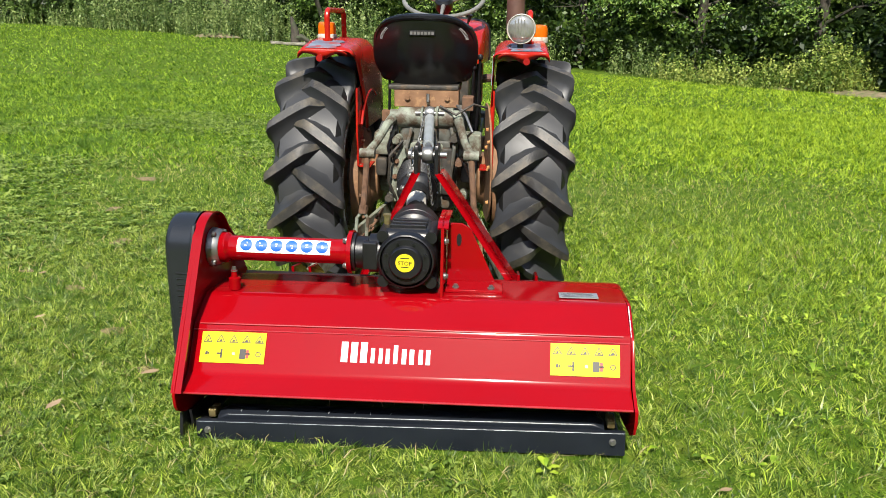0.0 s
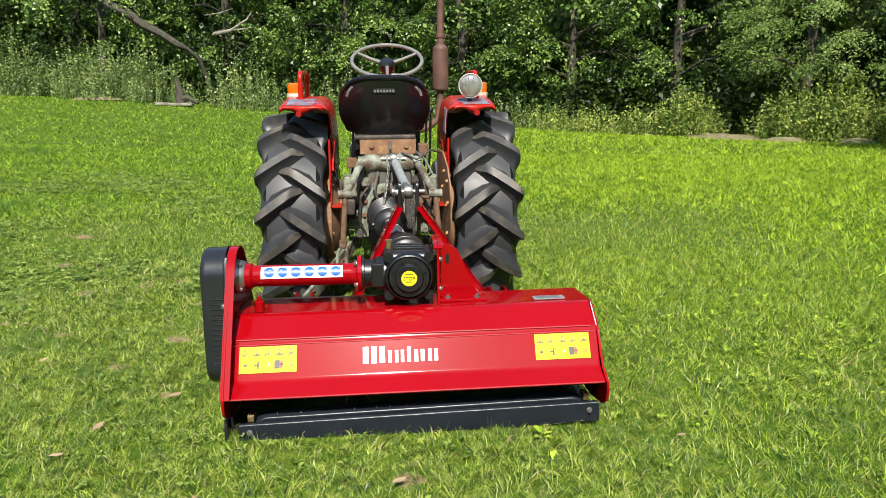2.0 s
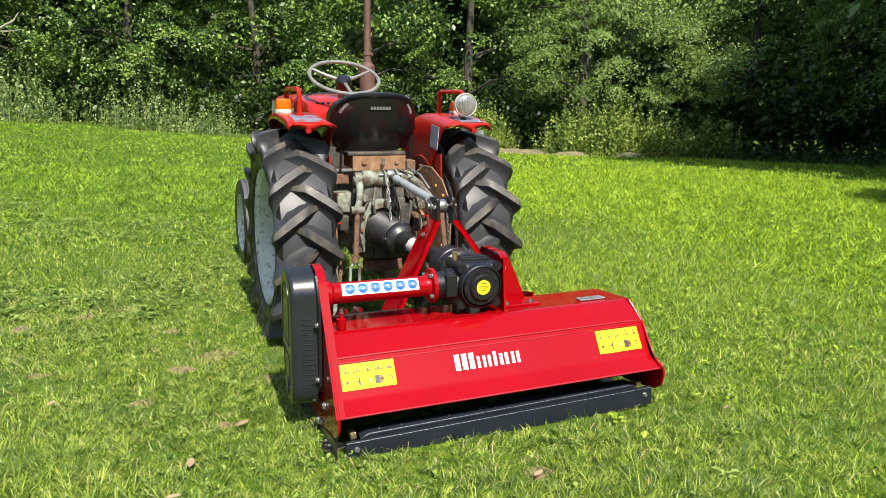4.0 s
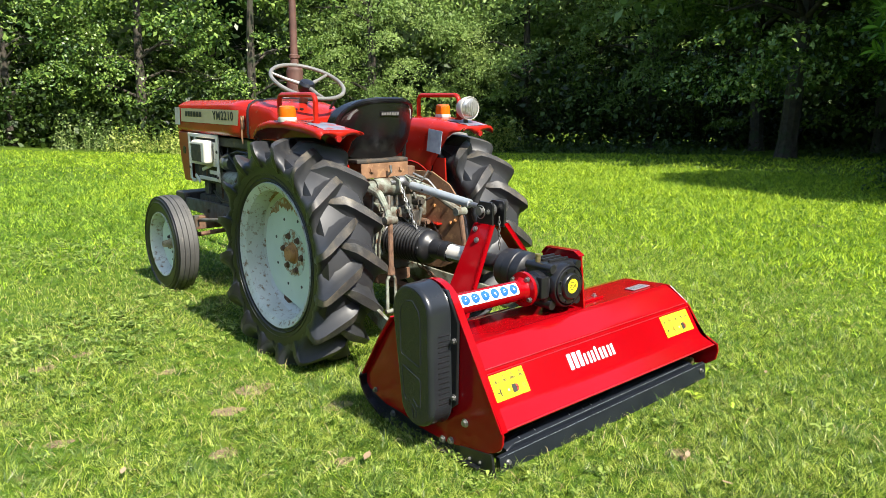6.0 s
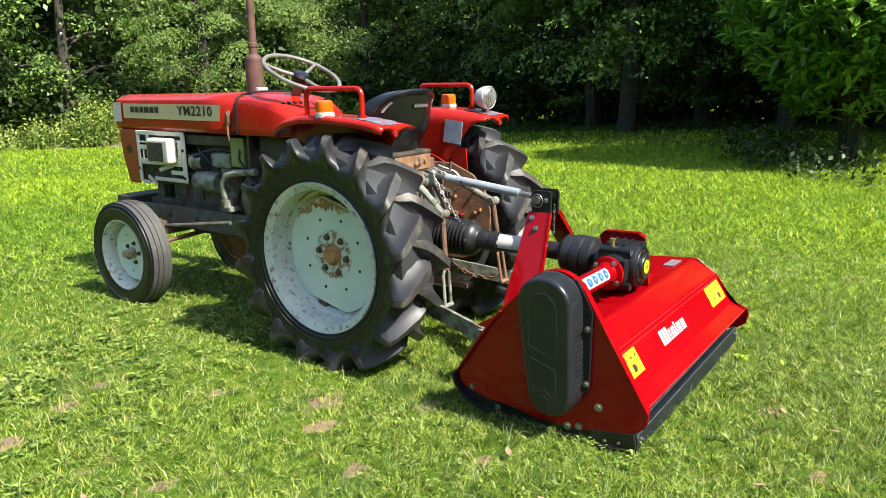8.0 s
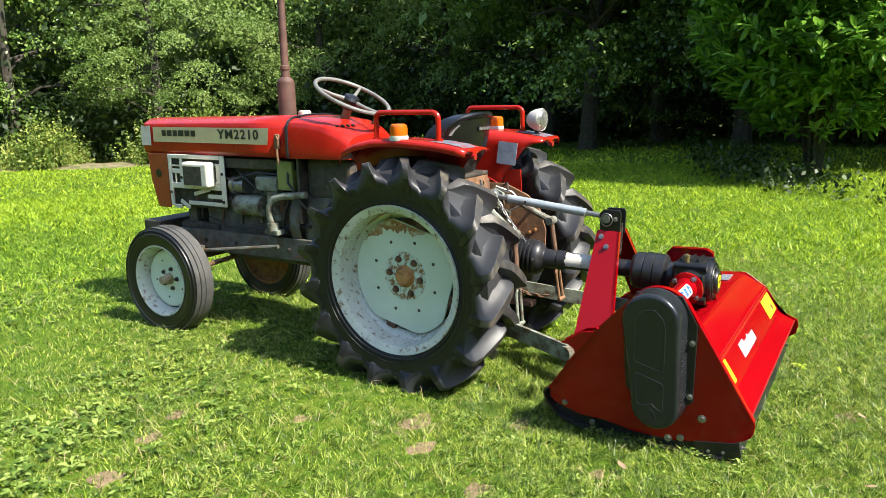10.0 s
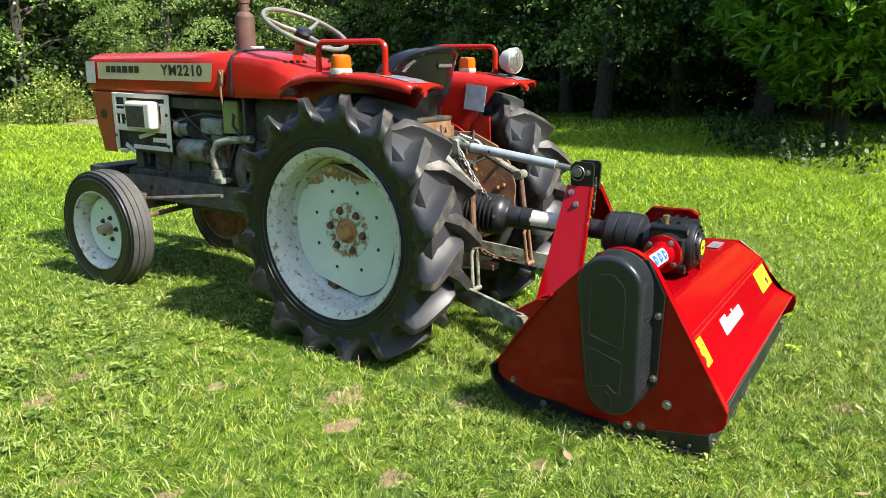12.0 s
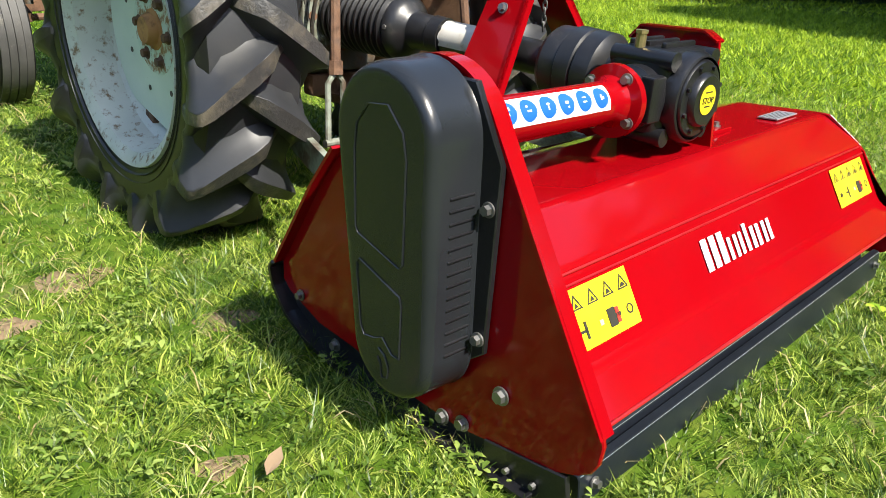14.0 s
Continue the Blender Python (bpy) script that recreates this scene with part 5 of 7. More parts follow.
# added dark sheet standing for the shade behind the grille's openings
bm = bmesh.new()
box(bm, (SGX + 0.04, 5.26, 0.80), (0.01, 0.44, 0.30))
part("grille_backing", bm, GREASE, tractor)
# cowl behind the bonnet, with cap, gaiter, catch and trim strip
bm = bmesh.new()
rings = []
for y, f, dz in ((4.465, -0.006, 0.0), (4.36, -0.004, -0.004), (4.24, 0.004, -0.022), (4.15, 0.018, -0.058), (4.10, 0.032, -0.095)):
    ring = []
    for x, _, z in bonnet_ring(4.47, f):
        ring.append(bm.verts.new((x, y, z if z < 1.0 else z + dz)))
    rings.append(ring)
for a, b in zip(rings, rings[1:]):
    for k in range(len(a) - 1):
        bm.faces.new((a[k], a[k + 1], b[k + 1], b[k]))
bm.faces.new(rings[-1])
part("cowl", bm, TRED, tractor)
bm = bmesh.new()
pipe(bm, [(x * 1.006 - 0.001, 4.468, z + 0.002) for x, _, z in bonnet_ring(4.47, -0.006)], 0.008, 8)
part("trim_strip", bm, BLACK, tractor)
bm = bmesh.new()
lathe(bm, [(0.0, 0.028), (0.030, 0.028), (0.034, 0.024), (0.036, 0.004), (0.040, 0)], (0.085, 4.60, 1.178), (0, 0, 1), 24)
part("filler_cap", bm, WHITEPL, tractor, "dirty white filler cap")
bm = bmesh.new()
box(bm, (BXL - 0.008, 4.535, 1.055), (0.012, 0.034, 0.075), bevel=0.004)
pipe(bm, [(BXL - 0.012, 4.535, 1.02), (BXL - 0.016, 4.532, 0.98), (BXL - 0.010, 4.530, 0.935)], 0.006, 8)
pipe(bm, [(BXL - 0.014, 4.535, 1.085), (BXL - 0.020, 4.52, 1.07), (BXL - 0.016, 4.525, 1.03)], 0.004, 6)
part("bonnet_catch", bm, BROWNRUST, tractor)
for k in range(4):
    bm = bmesh.new()
    cyl(bm, (CX - 0.16 + 0.03 * k, 4.20 - 0.01 * k, 1.115), (CX - 0.16 + 0.03 * k, 4.19 - 0.01 * k, 1.135), 0.011, seg=12)
    part("dash_switch", bm, BLACK, tractor)
bm = bmesh.new()
lathe(bm, [(0, 0.004), (0.045, 0.004), (0.05, 0)], (CX + 0.05, 4.15, 1.108), (0, -0.6, 0.8), 24)
part("gauge", bm, BLACK, tractor)
# steering wheel
WC, WN = Vector((0.030, 4.222, 1.268)), Vector((0, -0.52, 1.0)).normalized()
wx, wy = Vector((1, 0, 0)), WN.cross(Vector((1, 0, 0)))
bm = bmesh.new()
pipe(bm, [WC + WN * 0.012 + (wx * math.cos(t) + wy * math.sin(t)) * 0.200 for t in [2 * math.pi * k / 48 for k in range(48)]], 0.0108, 10, True)
wheel = part("steering_wheel", bm, IVORY, tractor, "worn ivory steering wheel with three spokes")
for a in (150, 28, 270):
    d = wx * math.cos(radians(a)) + wy * math.sin(radians(a))
    bm = bmesh.new()
    pipe(bm, [WC - WN * 0.012 + d * 0.03, WC - WN * 0.004 + d * 0.11, WC + WN * 0.010 + d * 0.195], [0.012, 0.009, 0.008], 8)
    part("spoke", bm, IVORY, wheel)
bm = bmesh.new()
lathe(bm, [(0.030, -0.05), (0.044, -0.03), (0.046, 0.005), (0.036, 0.02), (0, 0.024)], WC - WN * 0.010, WN, 24)
part("wheel_hub", bm, BLACK, wheel)
bm = bmesh.new()
pipe(bm, [WC - WN * 0.04, WC - WN * 0.20], 0.024, 12)
part("steering_column", bm, BROWNRUST, tractor)
bm = bmesh.new()
pipe(bm, [(0.13, 4.20, 1.10), (0.16, 4.16, 1.17), (0.17, 4.15, 1.20)], [0.006, 0.006, 0.012], 8)
part("throttle_lever", bm, BLACK, tractor)
# exhaust
EX, EY = 0.400, 5.02
bm = bmesh.new()
lathe(bm, [(0, 1.02), (0.022, 1.02), (0.022, 1.09), (0.046, 1.10), (0.054, 1.115), (0.054, 1.365), (0.046, 1.385), (0.028, 1.40), (0.026, 1.44), (0.031, 1.445), (0.031, 1.465), (0.024, 1.47), (0.022, 2.10), (0.017, 2.10), (0.017, 1.9)], (EX, EY, 0), (0, 0, 1), 24)
ex = part("exhaust", bm, EXHAUST, tractor, "brown rusted upright exhaust silencer and pipe")
bm = bmesh.new()
pipe(bm, [(CX + 0.10, EY, 0.82), (EX - 0.10, EY, 0.84), (EX - 0.02, EY, 0.90), (EX, EY, 1.04)], 0.026, 10)
part("manifold_pipe", bm, EXHAUST, tractor)
bm = bmesh.new()
box(bm, (EX + 0.024, EY, 1.455), (0.03, 0.016, 0.02), bevel=0.003)
part("pipe_clamp", bm, RUST, ex)

# gearbox, rear housing, axle tubes, foot boards
bm = bmesh.new()
box(bm, (CX, 3.78, 0.55), (0.24, 0.72, 0.36), bevel=0.04, seg=3)
box(bm, (CX, 3.62, 0.72), (0.22, 0.40, 0.12), bevel=0.025, seg=3)
box(bm, (CX, 3.44, 0.54), (0.22, 0.06, 0.30), bevel=0.02)
housing = part("rear_housing", bm, ENGINE, tractor, "dirty grey-green cast rear housing")
for s in (-1, 1):
    bm = bmesh.new()
    lathe(bm, [(0.115, 0.10), (0.115, 0.13), (0.075, 0.15), (0.062, 0.20), (0.058, 0.30), (0.075, 0.305), (0.085, 0.33), (0.085, 0.36), (0, 0.36)], (CX, AY, AZ), (s, 0, 0), 28)
    part("axle_tube", bm, CAST, tractor)
    bm = bmesh.new()
    box(bm, (CX + s * 0.24, 4.17, 0.475), (0.20, 0.40, 0.012), bevel=0.003)
    part("foot_board", bm, RUST, tractor)
for x, z in ((-0.06, 0.66), (0.06, 0.66), (-0.085, 0.58), (0.085, 0.58), (-0.09, 0.47), (0.09, 0.47), (-0.05, 0.41), (0.05, 0.41)):
    bm = bmesh.new()
    bolt(bm, (CX + x, 3.412, z), (0, -1, 0), 0.013, 0.012)
    part("bolt", bm, CAST, housing)
bm = bmesh.new()
lathe(bm, [(0.075, 0.0), (0.070, 0.03), (0.045, 0.035), (0.018, 0.036), (0.018, 0.09), (0, 0.09)], (CX - 0.03, 3.43, 0.535), (0, -1, 0), 24)
part("pto_flange", bm, ENGINE, housing)
for c, s, mt in (((-0.105, 3.42, 0.50), (0.05, 0.05, 0.16), CAST), ((0.12, 3.41, 0.56), (0.05, 0.06, 0.20), GREASE), ((0.02, 3.41, 0.42), (0.12, 0.05, 0.07), ENGINE), ((-0.16, 3.52, 0.66), (0.09, 0.10, 0.10), CAST), ((0.21, 3.52, 0.66), (0.10, 0.10, 0.10), CAST), ((-0.17, 3.50, 0.56), (0.05, 0.09, 0.08), GREASE), ((0.20, 3.47, 0.55), (0.05, 0.08, 0.09), GREASE)):
    bm = bmesh.new()
    box(bm, c, s, bevel=0.012, seg=2)
    part("casting", bm, mt, housing)
# rear face: cover flange, levers, unions and small lines
bm = bmesh.new()
lathe(bm, [(0.128, 0.0), (0.128, 0.016), (0.118, 0.020), (0.085, 0.020), (0.085, 0.004)], (CX - 0.02, 3.412, 0.555), (0, -1, 0), 32)
part("housing_flange", bm, CAST, housing)
for k in range(10):
    a = radians(36 * k + 12)
    bm = bmesh.new()
    bolt(bm, (CX - 0.02 + 0.108 * math.cos(a), 3.393, 0.555 + 0.108 * math.sin(a)), (0, -1, 0), 0.010, 0.010)
    part("bolt", bm, RUST if k % 3 else CAST, housing)
for x, z, r, d, mt in ((-0.115, 0.69, 0.020, 0.07, CAST), (0.125, 0.70, 0.022, 0.06, GREASE), (0.145, 0.60, 0.016, 0.08, RUST), (-0.135, 0.63, 0.016, 0.06, GREASE), (0.165, 0.46, 0.020, 0.07, CAST), (-0.150, 0.44, 0.018, 0.07, GREASE)):
    bm = bmesh.new()
    cyl(bm, (CX + x, 3.44, z), (CX + x, 3.44 - d, z), r, seg=14)
    cyl(bm, (CX + x, 3.44 - d, z), (CX + x, 3.428 - d, z), r * 0.7, seg=6)
    part("union", bm, mt, housing)
for pts, r, mt in (([(0.17, 3.40, 0.70), (0.20, 3.33, 0.74), (0.17, 3.38, 0.80), (0.13, 3.45, 0.83)], 0.006, STEEL), ([(-0.09, 3.38, 0.69), (-0.14, 3.34, 0.63), (-0.15, 3.36, 0.52), (-0.12, 3.40, 0.43)], 0.0055, GREASE),
                   ([(0.17, 3.36, 0.60), (0.21, 3.33, 0.52), (0.19, 3.36, 0.44)], 0.0055, RUST), ([(0.06, 3.42, 0.83), (0.13, 3.38, 0.80), (0.20, 3.42, 0.84), (0.26, 3.47, 0.82)], 0.005, GREASE)):
    bm = bmesh.new()
    pipe(bm, [(CX + x, y, z) for x, y, z in pts], r, 8)
    part("hydraulic_pipe", bm, mt, housing)
# hydraulic rocker shaft and lift arms
bm = bmesh.new()
cyl(bm, (CX - 0.115, 3.44, 0.778), (CX + 0.115, 3.44, 0.778), 0.043, seg=24)
box(bm, (CX, 3.50, 0.770), (0.15, 0.14, 0.07), bevel=0.02)
for s in (-1, 1):
    cyl(bm, (CX + s * 0.110, 3.44, 0.778), (CX + s * 0.150, 3.44, 0.778), 0.034, seg=20)
part("rocker_shaft", bm, CAST, tractor, "grey-green hydraulic rocker shaft")
for s in (-1, 1):
    tip = Vector((CX + s * 0.205, 3.185, 0.665))
    bm = bmesh.new()
    pipe(bm, [(CX + s * 0.135, 3.44, 0.778), (CX + s * 0.150, 3.34, 0.760), (CX + s * 0.175, 3.25, 0.705), tip], [0.024, 0.018, 0.015, 0.018], 10)
    cyl(bm, tip - Vector((0.03, 0, 0)), tip + Vector((0.03, 0, 0)), 0.020, seg=14)
    part("lift_arm", bm, CAST, tractor)
    bm = bmesh.new()
    low = Vector((CX + s * 0.235, 3.14, 0.27))
    pipe(bm, [tip, tip.lerp(low, 0.55)], 0.0125, 10)
    pipe(bm, [tip.lerp(low, 0.52), tip.lerp(low, 0.60)], 0.018, 8)
    part("lift_rod", bm, RUST, tractor)
    bm = bmesh.new()
    for dx in (-0.022, 0.022):
        a, b = tip.lerp(low, 0.60), low
        pipe(bm, [a + Vector((dx * 0.3, 0, 0)), a.lerp(b, 0.12) + Vector((dx, 0, 0)), b + Vector((dx, 0, 0))], 0.0075, 8)
    cyl(bm, low - Vector((0.032, 0, 0)), low + Vector((0.032, 0, 0)), 0.010, seg=10)
    part("lift_fork", bm, BROWNRUST if s > 0 else CAST, tractor)
    # lower link
    bm = bmesh.new()
    a, b = Vector((CX + s * 0.185, 3.68, 0.335)), Vector((CX + s * 0.385 - 0.01, 2.855, 0.235))
    d = (b - a).normalized()
    up = Vector((0, 0, 1))
    side = d.cross(up).normalized()
    up = side.cross(d)
    quad = lambda p: [bm.verts.new(p + side * u * 0.008 + up * v * 0.034) for u, v in ((-1, -1), (1, -1), (1, 1), (-1, 1))]
    r0, r1 = quad(a), quad(b)
    bm.faces.new(r0)
    bm.faces.new(r1[::-1])
    for k in range(4):
        j = (k + 1) % 4
        bm.faces.new((r0[k], r1[k], r1[j], r0[j]))
    cyl(bm, b - side * 0.022, b + side * 0.022, 0.030, seg=18)
    cyl(bm, a - side * 0.022, a + side * 0.022, 0.032, seg=18)
    part("lower_link", bm, CAST, tractor, "flat grey lower hitch link")
    chain("check_chain", Vector((CX + s * 0.20, 3.50, 0.36)), a.lerp(b, 0.55) + Vector((0, 0, -0.02)), 0.03, 10, 0.0045, RUST, tractor)
# draw bar and swinging plates below
bm = bmesh.new()
box(bm, (CX, 3.38, 0.30), (0.055, 0.40, 0.025), bevel=0.004)
box(bm, (CX, 3.46, 0.34), (0.20, 0.05, 0.06), bevel=0.01)
part("draw_bar", bm, RUST, tractor)
# control quadrant levers and clutter beside the seat
for x, y, z0, z1 in ((0.20, 3.62, 0.82, 0.98), (0.225, 3.66, 0.80, 1.02), (-0.165, 3.62, 0.78, 0.93)):
    bm = bmesh.new()
    pipe(bm, [(x, y, z0 - 0.1), (x + 0.01, y - 0.02, z0), (x + 0.015, y - 0.03, z1)], 0.006, 8)
    lathe(bm, [(0, -0.014), (0.012, -0.008), (0.014, 0), (0.010, 0.010), (0, 0.014)], (x + 0.015, y - 0.03, z1), (0, 0, 1), 12)
    part("lever", bm, BLACK, tractor)
for c3, s3 in (((0.195, 3.56, 0.83), (0.05, 0.09, 0.06)), ((-0.15, 3.60, 0.765), (0.075, 0.035, 0.05))):
    bm = bmesh.new()
    box(bm, c3, s3, bevel=0.006)
    part("lever_bracket", bm, RUST, tractor)
for pts in ([(-0.10, 3.43, 0.76), (-0.13, 3.40, 0.66), (-0.11, 3.40, 0.52)], [(0.13, 3.43, 0.76), (0.15, 3.38, 0.66), (0.13, 3.40, 0.50)], [(-0.03, 3.40, 0.74), (-0.05, 3.37, 0.66), (-0.02, 3.40, 0.55)], [(0.06, 3.40, 0.74), (0.085, 3.36, 0.64), (0.06, 3.41, 0.50)]):
    bm = bmesh.new()
    pipe(bm, pts, 0.008, 8)
    part("hydraulic_pipe", bm, ENGINE, tractor)

# seat bracket and seat
bm = bmesh.new()
box(bm, (CX - 0.005, 3.50, 0.852), (0.275, 0.012, 0.072), bevel=0.003)
box(bm, (CX - 0.005, 3.60, 0.885), (0.275, 0.21, 0.010), bevel=0.002)
for s in (-1, 1):
    box(bm, (CX + s * 0.125 - 0.005, 3.60, 0.852), (0.010, 0.20, 0.06), bevel=0.002)
    bolt(bm, (CX + s * 0.085, 3.494, 0.855), (0, -1, 0), 0.013, 0.008)
brk = part("seat_bracket", bm, BROWNRUST, tractor, "rust brown seat bracket")
bm = bmesh.new()
pipe(bm, [(CX + 0.005, 3.485, 0.83), (CX + 0.005, 3.46, 0.845), (CX + 0.005, 3.465, 0.875)], 0.007, 8)
part("hook", bm, STEEL, brk)


def seat_back_surface(u, v, front):
    """u, v in -1..1 across and up the back; a bowl whose wings come forward, narrower at the bottom."""
    hw = 0.224 * (1 - 0.05 * max(0.0, v) ** 2 - 0.13 * max(0.0, -v) ** 2)
    x = CX - 0.018 + u * hw
    z = 1.048 + v * 0.143 - 0.008 * abs(u) ** 3
    y = 3.464 - 0.040 * v + 0.105 * abs(u) ** 2.4 + 0.03 * max(0.0, -v - 0.3) - 0.012 * (1 - u * u) * (1 - v * v)
    return Vector((x, y + (0.070 if front else 0.0), z))


def squircle(a, b, n=3.3):
    """Moves a point of the square -1..1 into a rounded square."""
    h = math.hypot(a, b)
    if h < 1e-6:
        return a, b
    c, s = abs(a) / h, abs(b) / h
    r = max(abs(a), abs(b)) / (c ** n + s ** n) ** (1 / n)
    return r * a / h, r * b / h


bm = bmesh.new()
nu, nv = 22, 14
grid = {}
for side in (0, 1):
    for i in range(nu + 1):
        for j in range(nv + 1):
            a, b = 2 * i / nu - 1, 2 * j / nv - 1
            p = seat_back_surface(*squircle(a, b), side == 1)
            grid[side, i, j] = bm.verts.new(p)
for side in (0, 1):
    for i in range(nu):
        for j in range(nv):
            f = (grid[side, i, j], grid[side, i + 1, j], grid[side, i + 1, j + 1], grid[side, i, j + 1])
            bm.faces.new(f if side == 0 else f[::-1])
ring = [(i, 0) for i in range(nu)] + [(nu, j) for j in range(nv)] + [(i, nv) for i in range(nu, 0, -1)] + [(0, j) for j in range(nv, 0, -1)]
for a, b in zip(ring, ring[1:] + ring[:1]):
    bm.faces.new((grid[0, a[0], a[1]], grid[1, a[0], a[1]], grid[1, b[0], b[1]], grid[0, b[0], b[1]]))
border = [e for e in bm.edges if e.calc_face_angle(0) > 0.7]
bmesh.ops.bevel(bm, geom=border, offset=0.026, segments=4, affect="EDGES")
back = part("seat_back", bm, VINYL, tractor, "black vinyl bucket seat back")
# padded roll along the upper edge of the back, with stitches below it
def rim_point(deg, f):
    a, b = math.cos(radians(deg)), math.sin(radians(deg))
    k = 1 / max(abs(a), abs(b))
    u, v = squircle(a * k, b * k)
    return seat_back_surface(u * f, v * f, False)


bm = bmesh.new()
pipe(bm, [rim_point(d, 0.93) + Vector((0, 0.009, 0)) for d in range(14, 167, 4)], [0.006 + 0.009 * min(1, 4 * (k + 1) / 39, 4 * (39 - k) / 39) for k in range(39)], 10)
part("padded_rim", bm, VINYL, back)
for k in range(22):
    deg = (24 + 1.9 * k) if k < 11 else (137 + 1.9 * (k - 11))
    bm = bmesh.new()
    pipe(bm, [rim_point(deg, 0.80) + Vector((0, -0.001, 0)), rim_point(deg, 0.855) + Vector((0, -0.001, 0))], 0.0016, 5)
    part("stitch", bm, VINYLTRIM, back)
tp = seat_back_surface(0.0, 0.50, False)
bm = bmesh.new()
box(bm, tp + Vector((0, -0.002, 0)), (0.105, 0.005, 0.021), (14, 0, 0), 0.002)
tag = part("seat_tag", bm, BLACK, back)
bm = bmesh.new()
for k in range(7):
    box(bm, tp + Vector((-0.0435 + 0.0145 * k, -0.0055, 0)), (0.010, 0.002, 0.012), (14, 0, 0))
part("print_bar", bm, VINYLTRIM, tag, smooth=0)
bm = bmesh.new()
box(bm, (CX - 0.018, 3.745, 0.960), (0.40, 0.36, 0.085), bevel=0.035, seg=4)
part("seat_cushion", bm, VINYL, tractor)
bm = bmesh.new()
box(bm, (CX - 0.018, 3.62, 0.898), (0.30, 0.26, 0.02), bevel=0.006)
part("seat_pan", bm, GREASE, tractor)

# mudguards
def mudguard(s, xi):
    """s: side; xi: the inner face. A curved guard: inner cheek, rounded shoulder and a flat top that overhangs behind."""
    line = [(3.268, 1.052), (3.32, 1.063), (3.365, 1.071), (3.43, 1.079), (3.60, 1.091), (3.74, 1.088), (3.84, 1.068), (3.92, 1.034), (3.985, 0.990)]
    xo = xi + s * 0.215
    bm = bmesh.new()
    rows = []
    for y, z in line:
        q = min(1.0, max(0.0, (y - 3.86) / 0.14)) ** 2
        wide = xi + s * (0.215 - 0.10 * q)
        e = min(1.0, max(0.22, (y - 3.268) / 0.10))
        rows.append([(xi, y, z - 0.070 * e), (xi + s * 0.003, y, z - 0.046 * e), (xi + s * 0.010, y, z - 0.025 * e), (xi + s * 0.026, y, z - 0.008 * e), (xi + s * 0.050, y, z), (wide - s * 0.014, y, z + 0.002), (wide - s * 0.003, y, z - 0.008), (wide, y, z - 0.030)])
    vv = [[bm.verts.new(p) for p in r] for r in rows]
    for a, b in zip(vv, vv[1:]):
        for k in range(7):
            bm.faces.new((a[k], a[k + 1], b[k + 1], b[k]))
    # cheek: strips from the shoulder down to the axle, starting ahead of the overhanging end
    cheek, mid, low = [], [], []
    for i in range(2, len(line)):
        y, z = line[i]
        f = (i - 2) / (len(line) - 3)
        yb = 3.545 + f * 0.440
        cheek.append(vv[i][0])
        low.append(bm.verts.new((xi - s * 0.004, yb, 0.715)))
        mid.append(bm.verts.new((xi - s * 0.004, (y + yb) / 2 + 0.022 * max(0.0, 1 - f * 1.6), (z - 0.07) * 0.5 + 0.3575)))
    for top, bot in ((cheek, mid), (mid, low)):
        for k in range(len(top) - 1):
            bm.faces.new((top[k], top[k + 1], bot[k + 1], bot[k]))
    g = part("mudguard", bm, TRED, tractor, "red mudguard with scuffed paint over the tyre", 50)
    thick = g.modifiers.new("thickness", "SOLIDIFY")
    thick.thickness, thick.offset = 0.004, 0.0
    # rear lip: the edge turned down and under, deepest in the middle
    bm = bmesh.new()
    up, low_ = [], []
    for k in range(13):
        f = k / 12
        x = xi + s * (0.020 + 0.195 * f)
        zt = 1.048 - (0.012 * (1 - f / 0.15) ** 2 if f < 0.15 else 0.0) - (0.014 * ((f - 0.9) / 0.1) ** 2 if f > 0.9 else 0.0)
        up.append(bm.verts.new((x, 3.266, zt + 0.004)))
        low_.append(bm.verts.new((x, 3.281, zt - 0.007 - 0.026 * math.exp(-((f - 0.5) / 0.16) ** 2))))
    for k in range(12):
        bm.faces.new((up[k], up[k + 1], low_[k + 1], low_[k]))
    lip = part("rear_lip", bm, TRED, g)
    thick = lip.modifiers.new("thickness", "SOLIDIFY")
    thick.thickness, thick.offset = 0.004, 0.0
    # worn patch on the top; its blue-grey also paints the sky's reflection
    bm = bmesh.new()
    strips = []
    for k in range(8):
        py_ = 3.283 + 0.170 * k / 7
        zt = float(np.interp(py_, [p[0] for p in line], [p[1] for p in line]))
        f0, f1 = 0.062 + 0.010 * math.sin(k * 2.1), 0.192 - 0.012 * abs(math.sin(k * 1.3))
        strips.append([bm.verts.new((xi + s * fx, py_, zt + 0.0045 + 0.0016 * (fx - 0.05) / 0.15)) for fx in (f0, (f0 + f1) / 2, f1)])
    for p, q in zip(strips, strips[1:]):
        for k in range(2):
            bm.faces.new((p[k], p[k + 1], q[k + 1], q[k]))
    part("worn_patch", bm, WORNSKY, g, "worn guard top with the sky's blue-grey sheen in its colour")
    # reflector under the lip
    bm = bmesh.new()
    cyl(bm, (xi + s * 0.128, 3.264, 1.022), (xi + s * 0.128, 3.280, 1.024), 0.013, seg=20)
    ref = part("reflector", bm, REDLENS, g, "round red reflector")
    # embossed arc on the inner cheek
    bm = bmesh.new()
    pipe(bm, [(xi - s * 0.003, y, z) for _, y, z in arc((3.66, 0.60), 0.27, 62, 148, 14)], 0.007, 6)
    part("pressed_rib", bm, TRED, g)
    return g


mudguard(-1, -0.252)
mgr = mudguard(1, 0.302)
bm = bmesh.new()
box(bm, (0.2975, 3.458, 0.980), (0.003, 0.105, 0.112), (6, 2.5, 0))
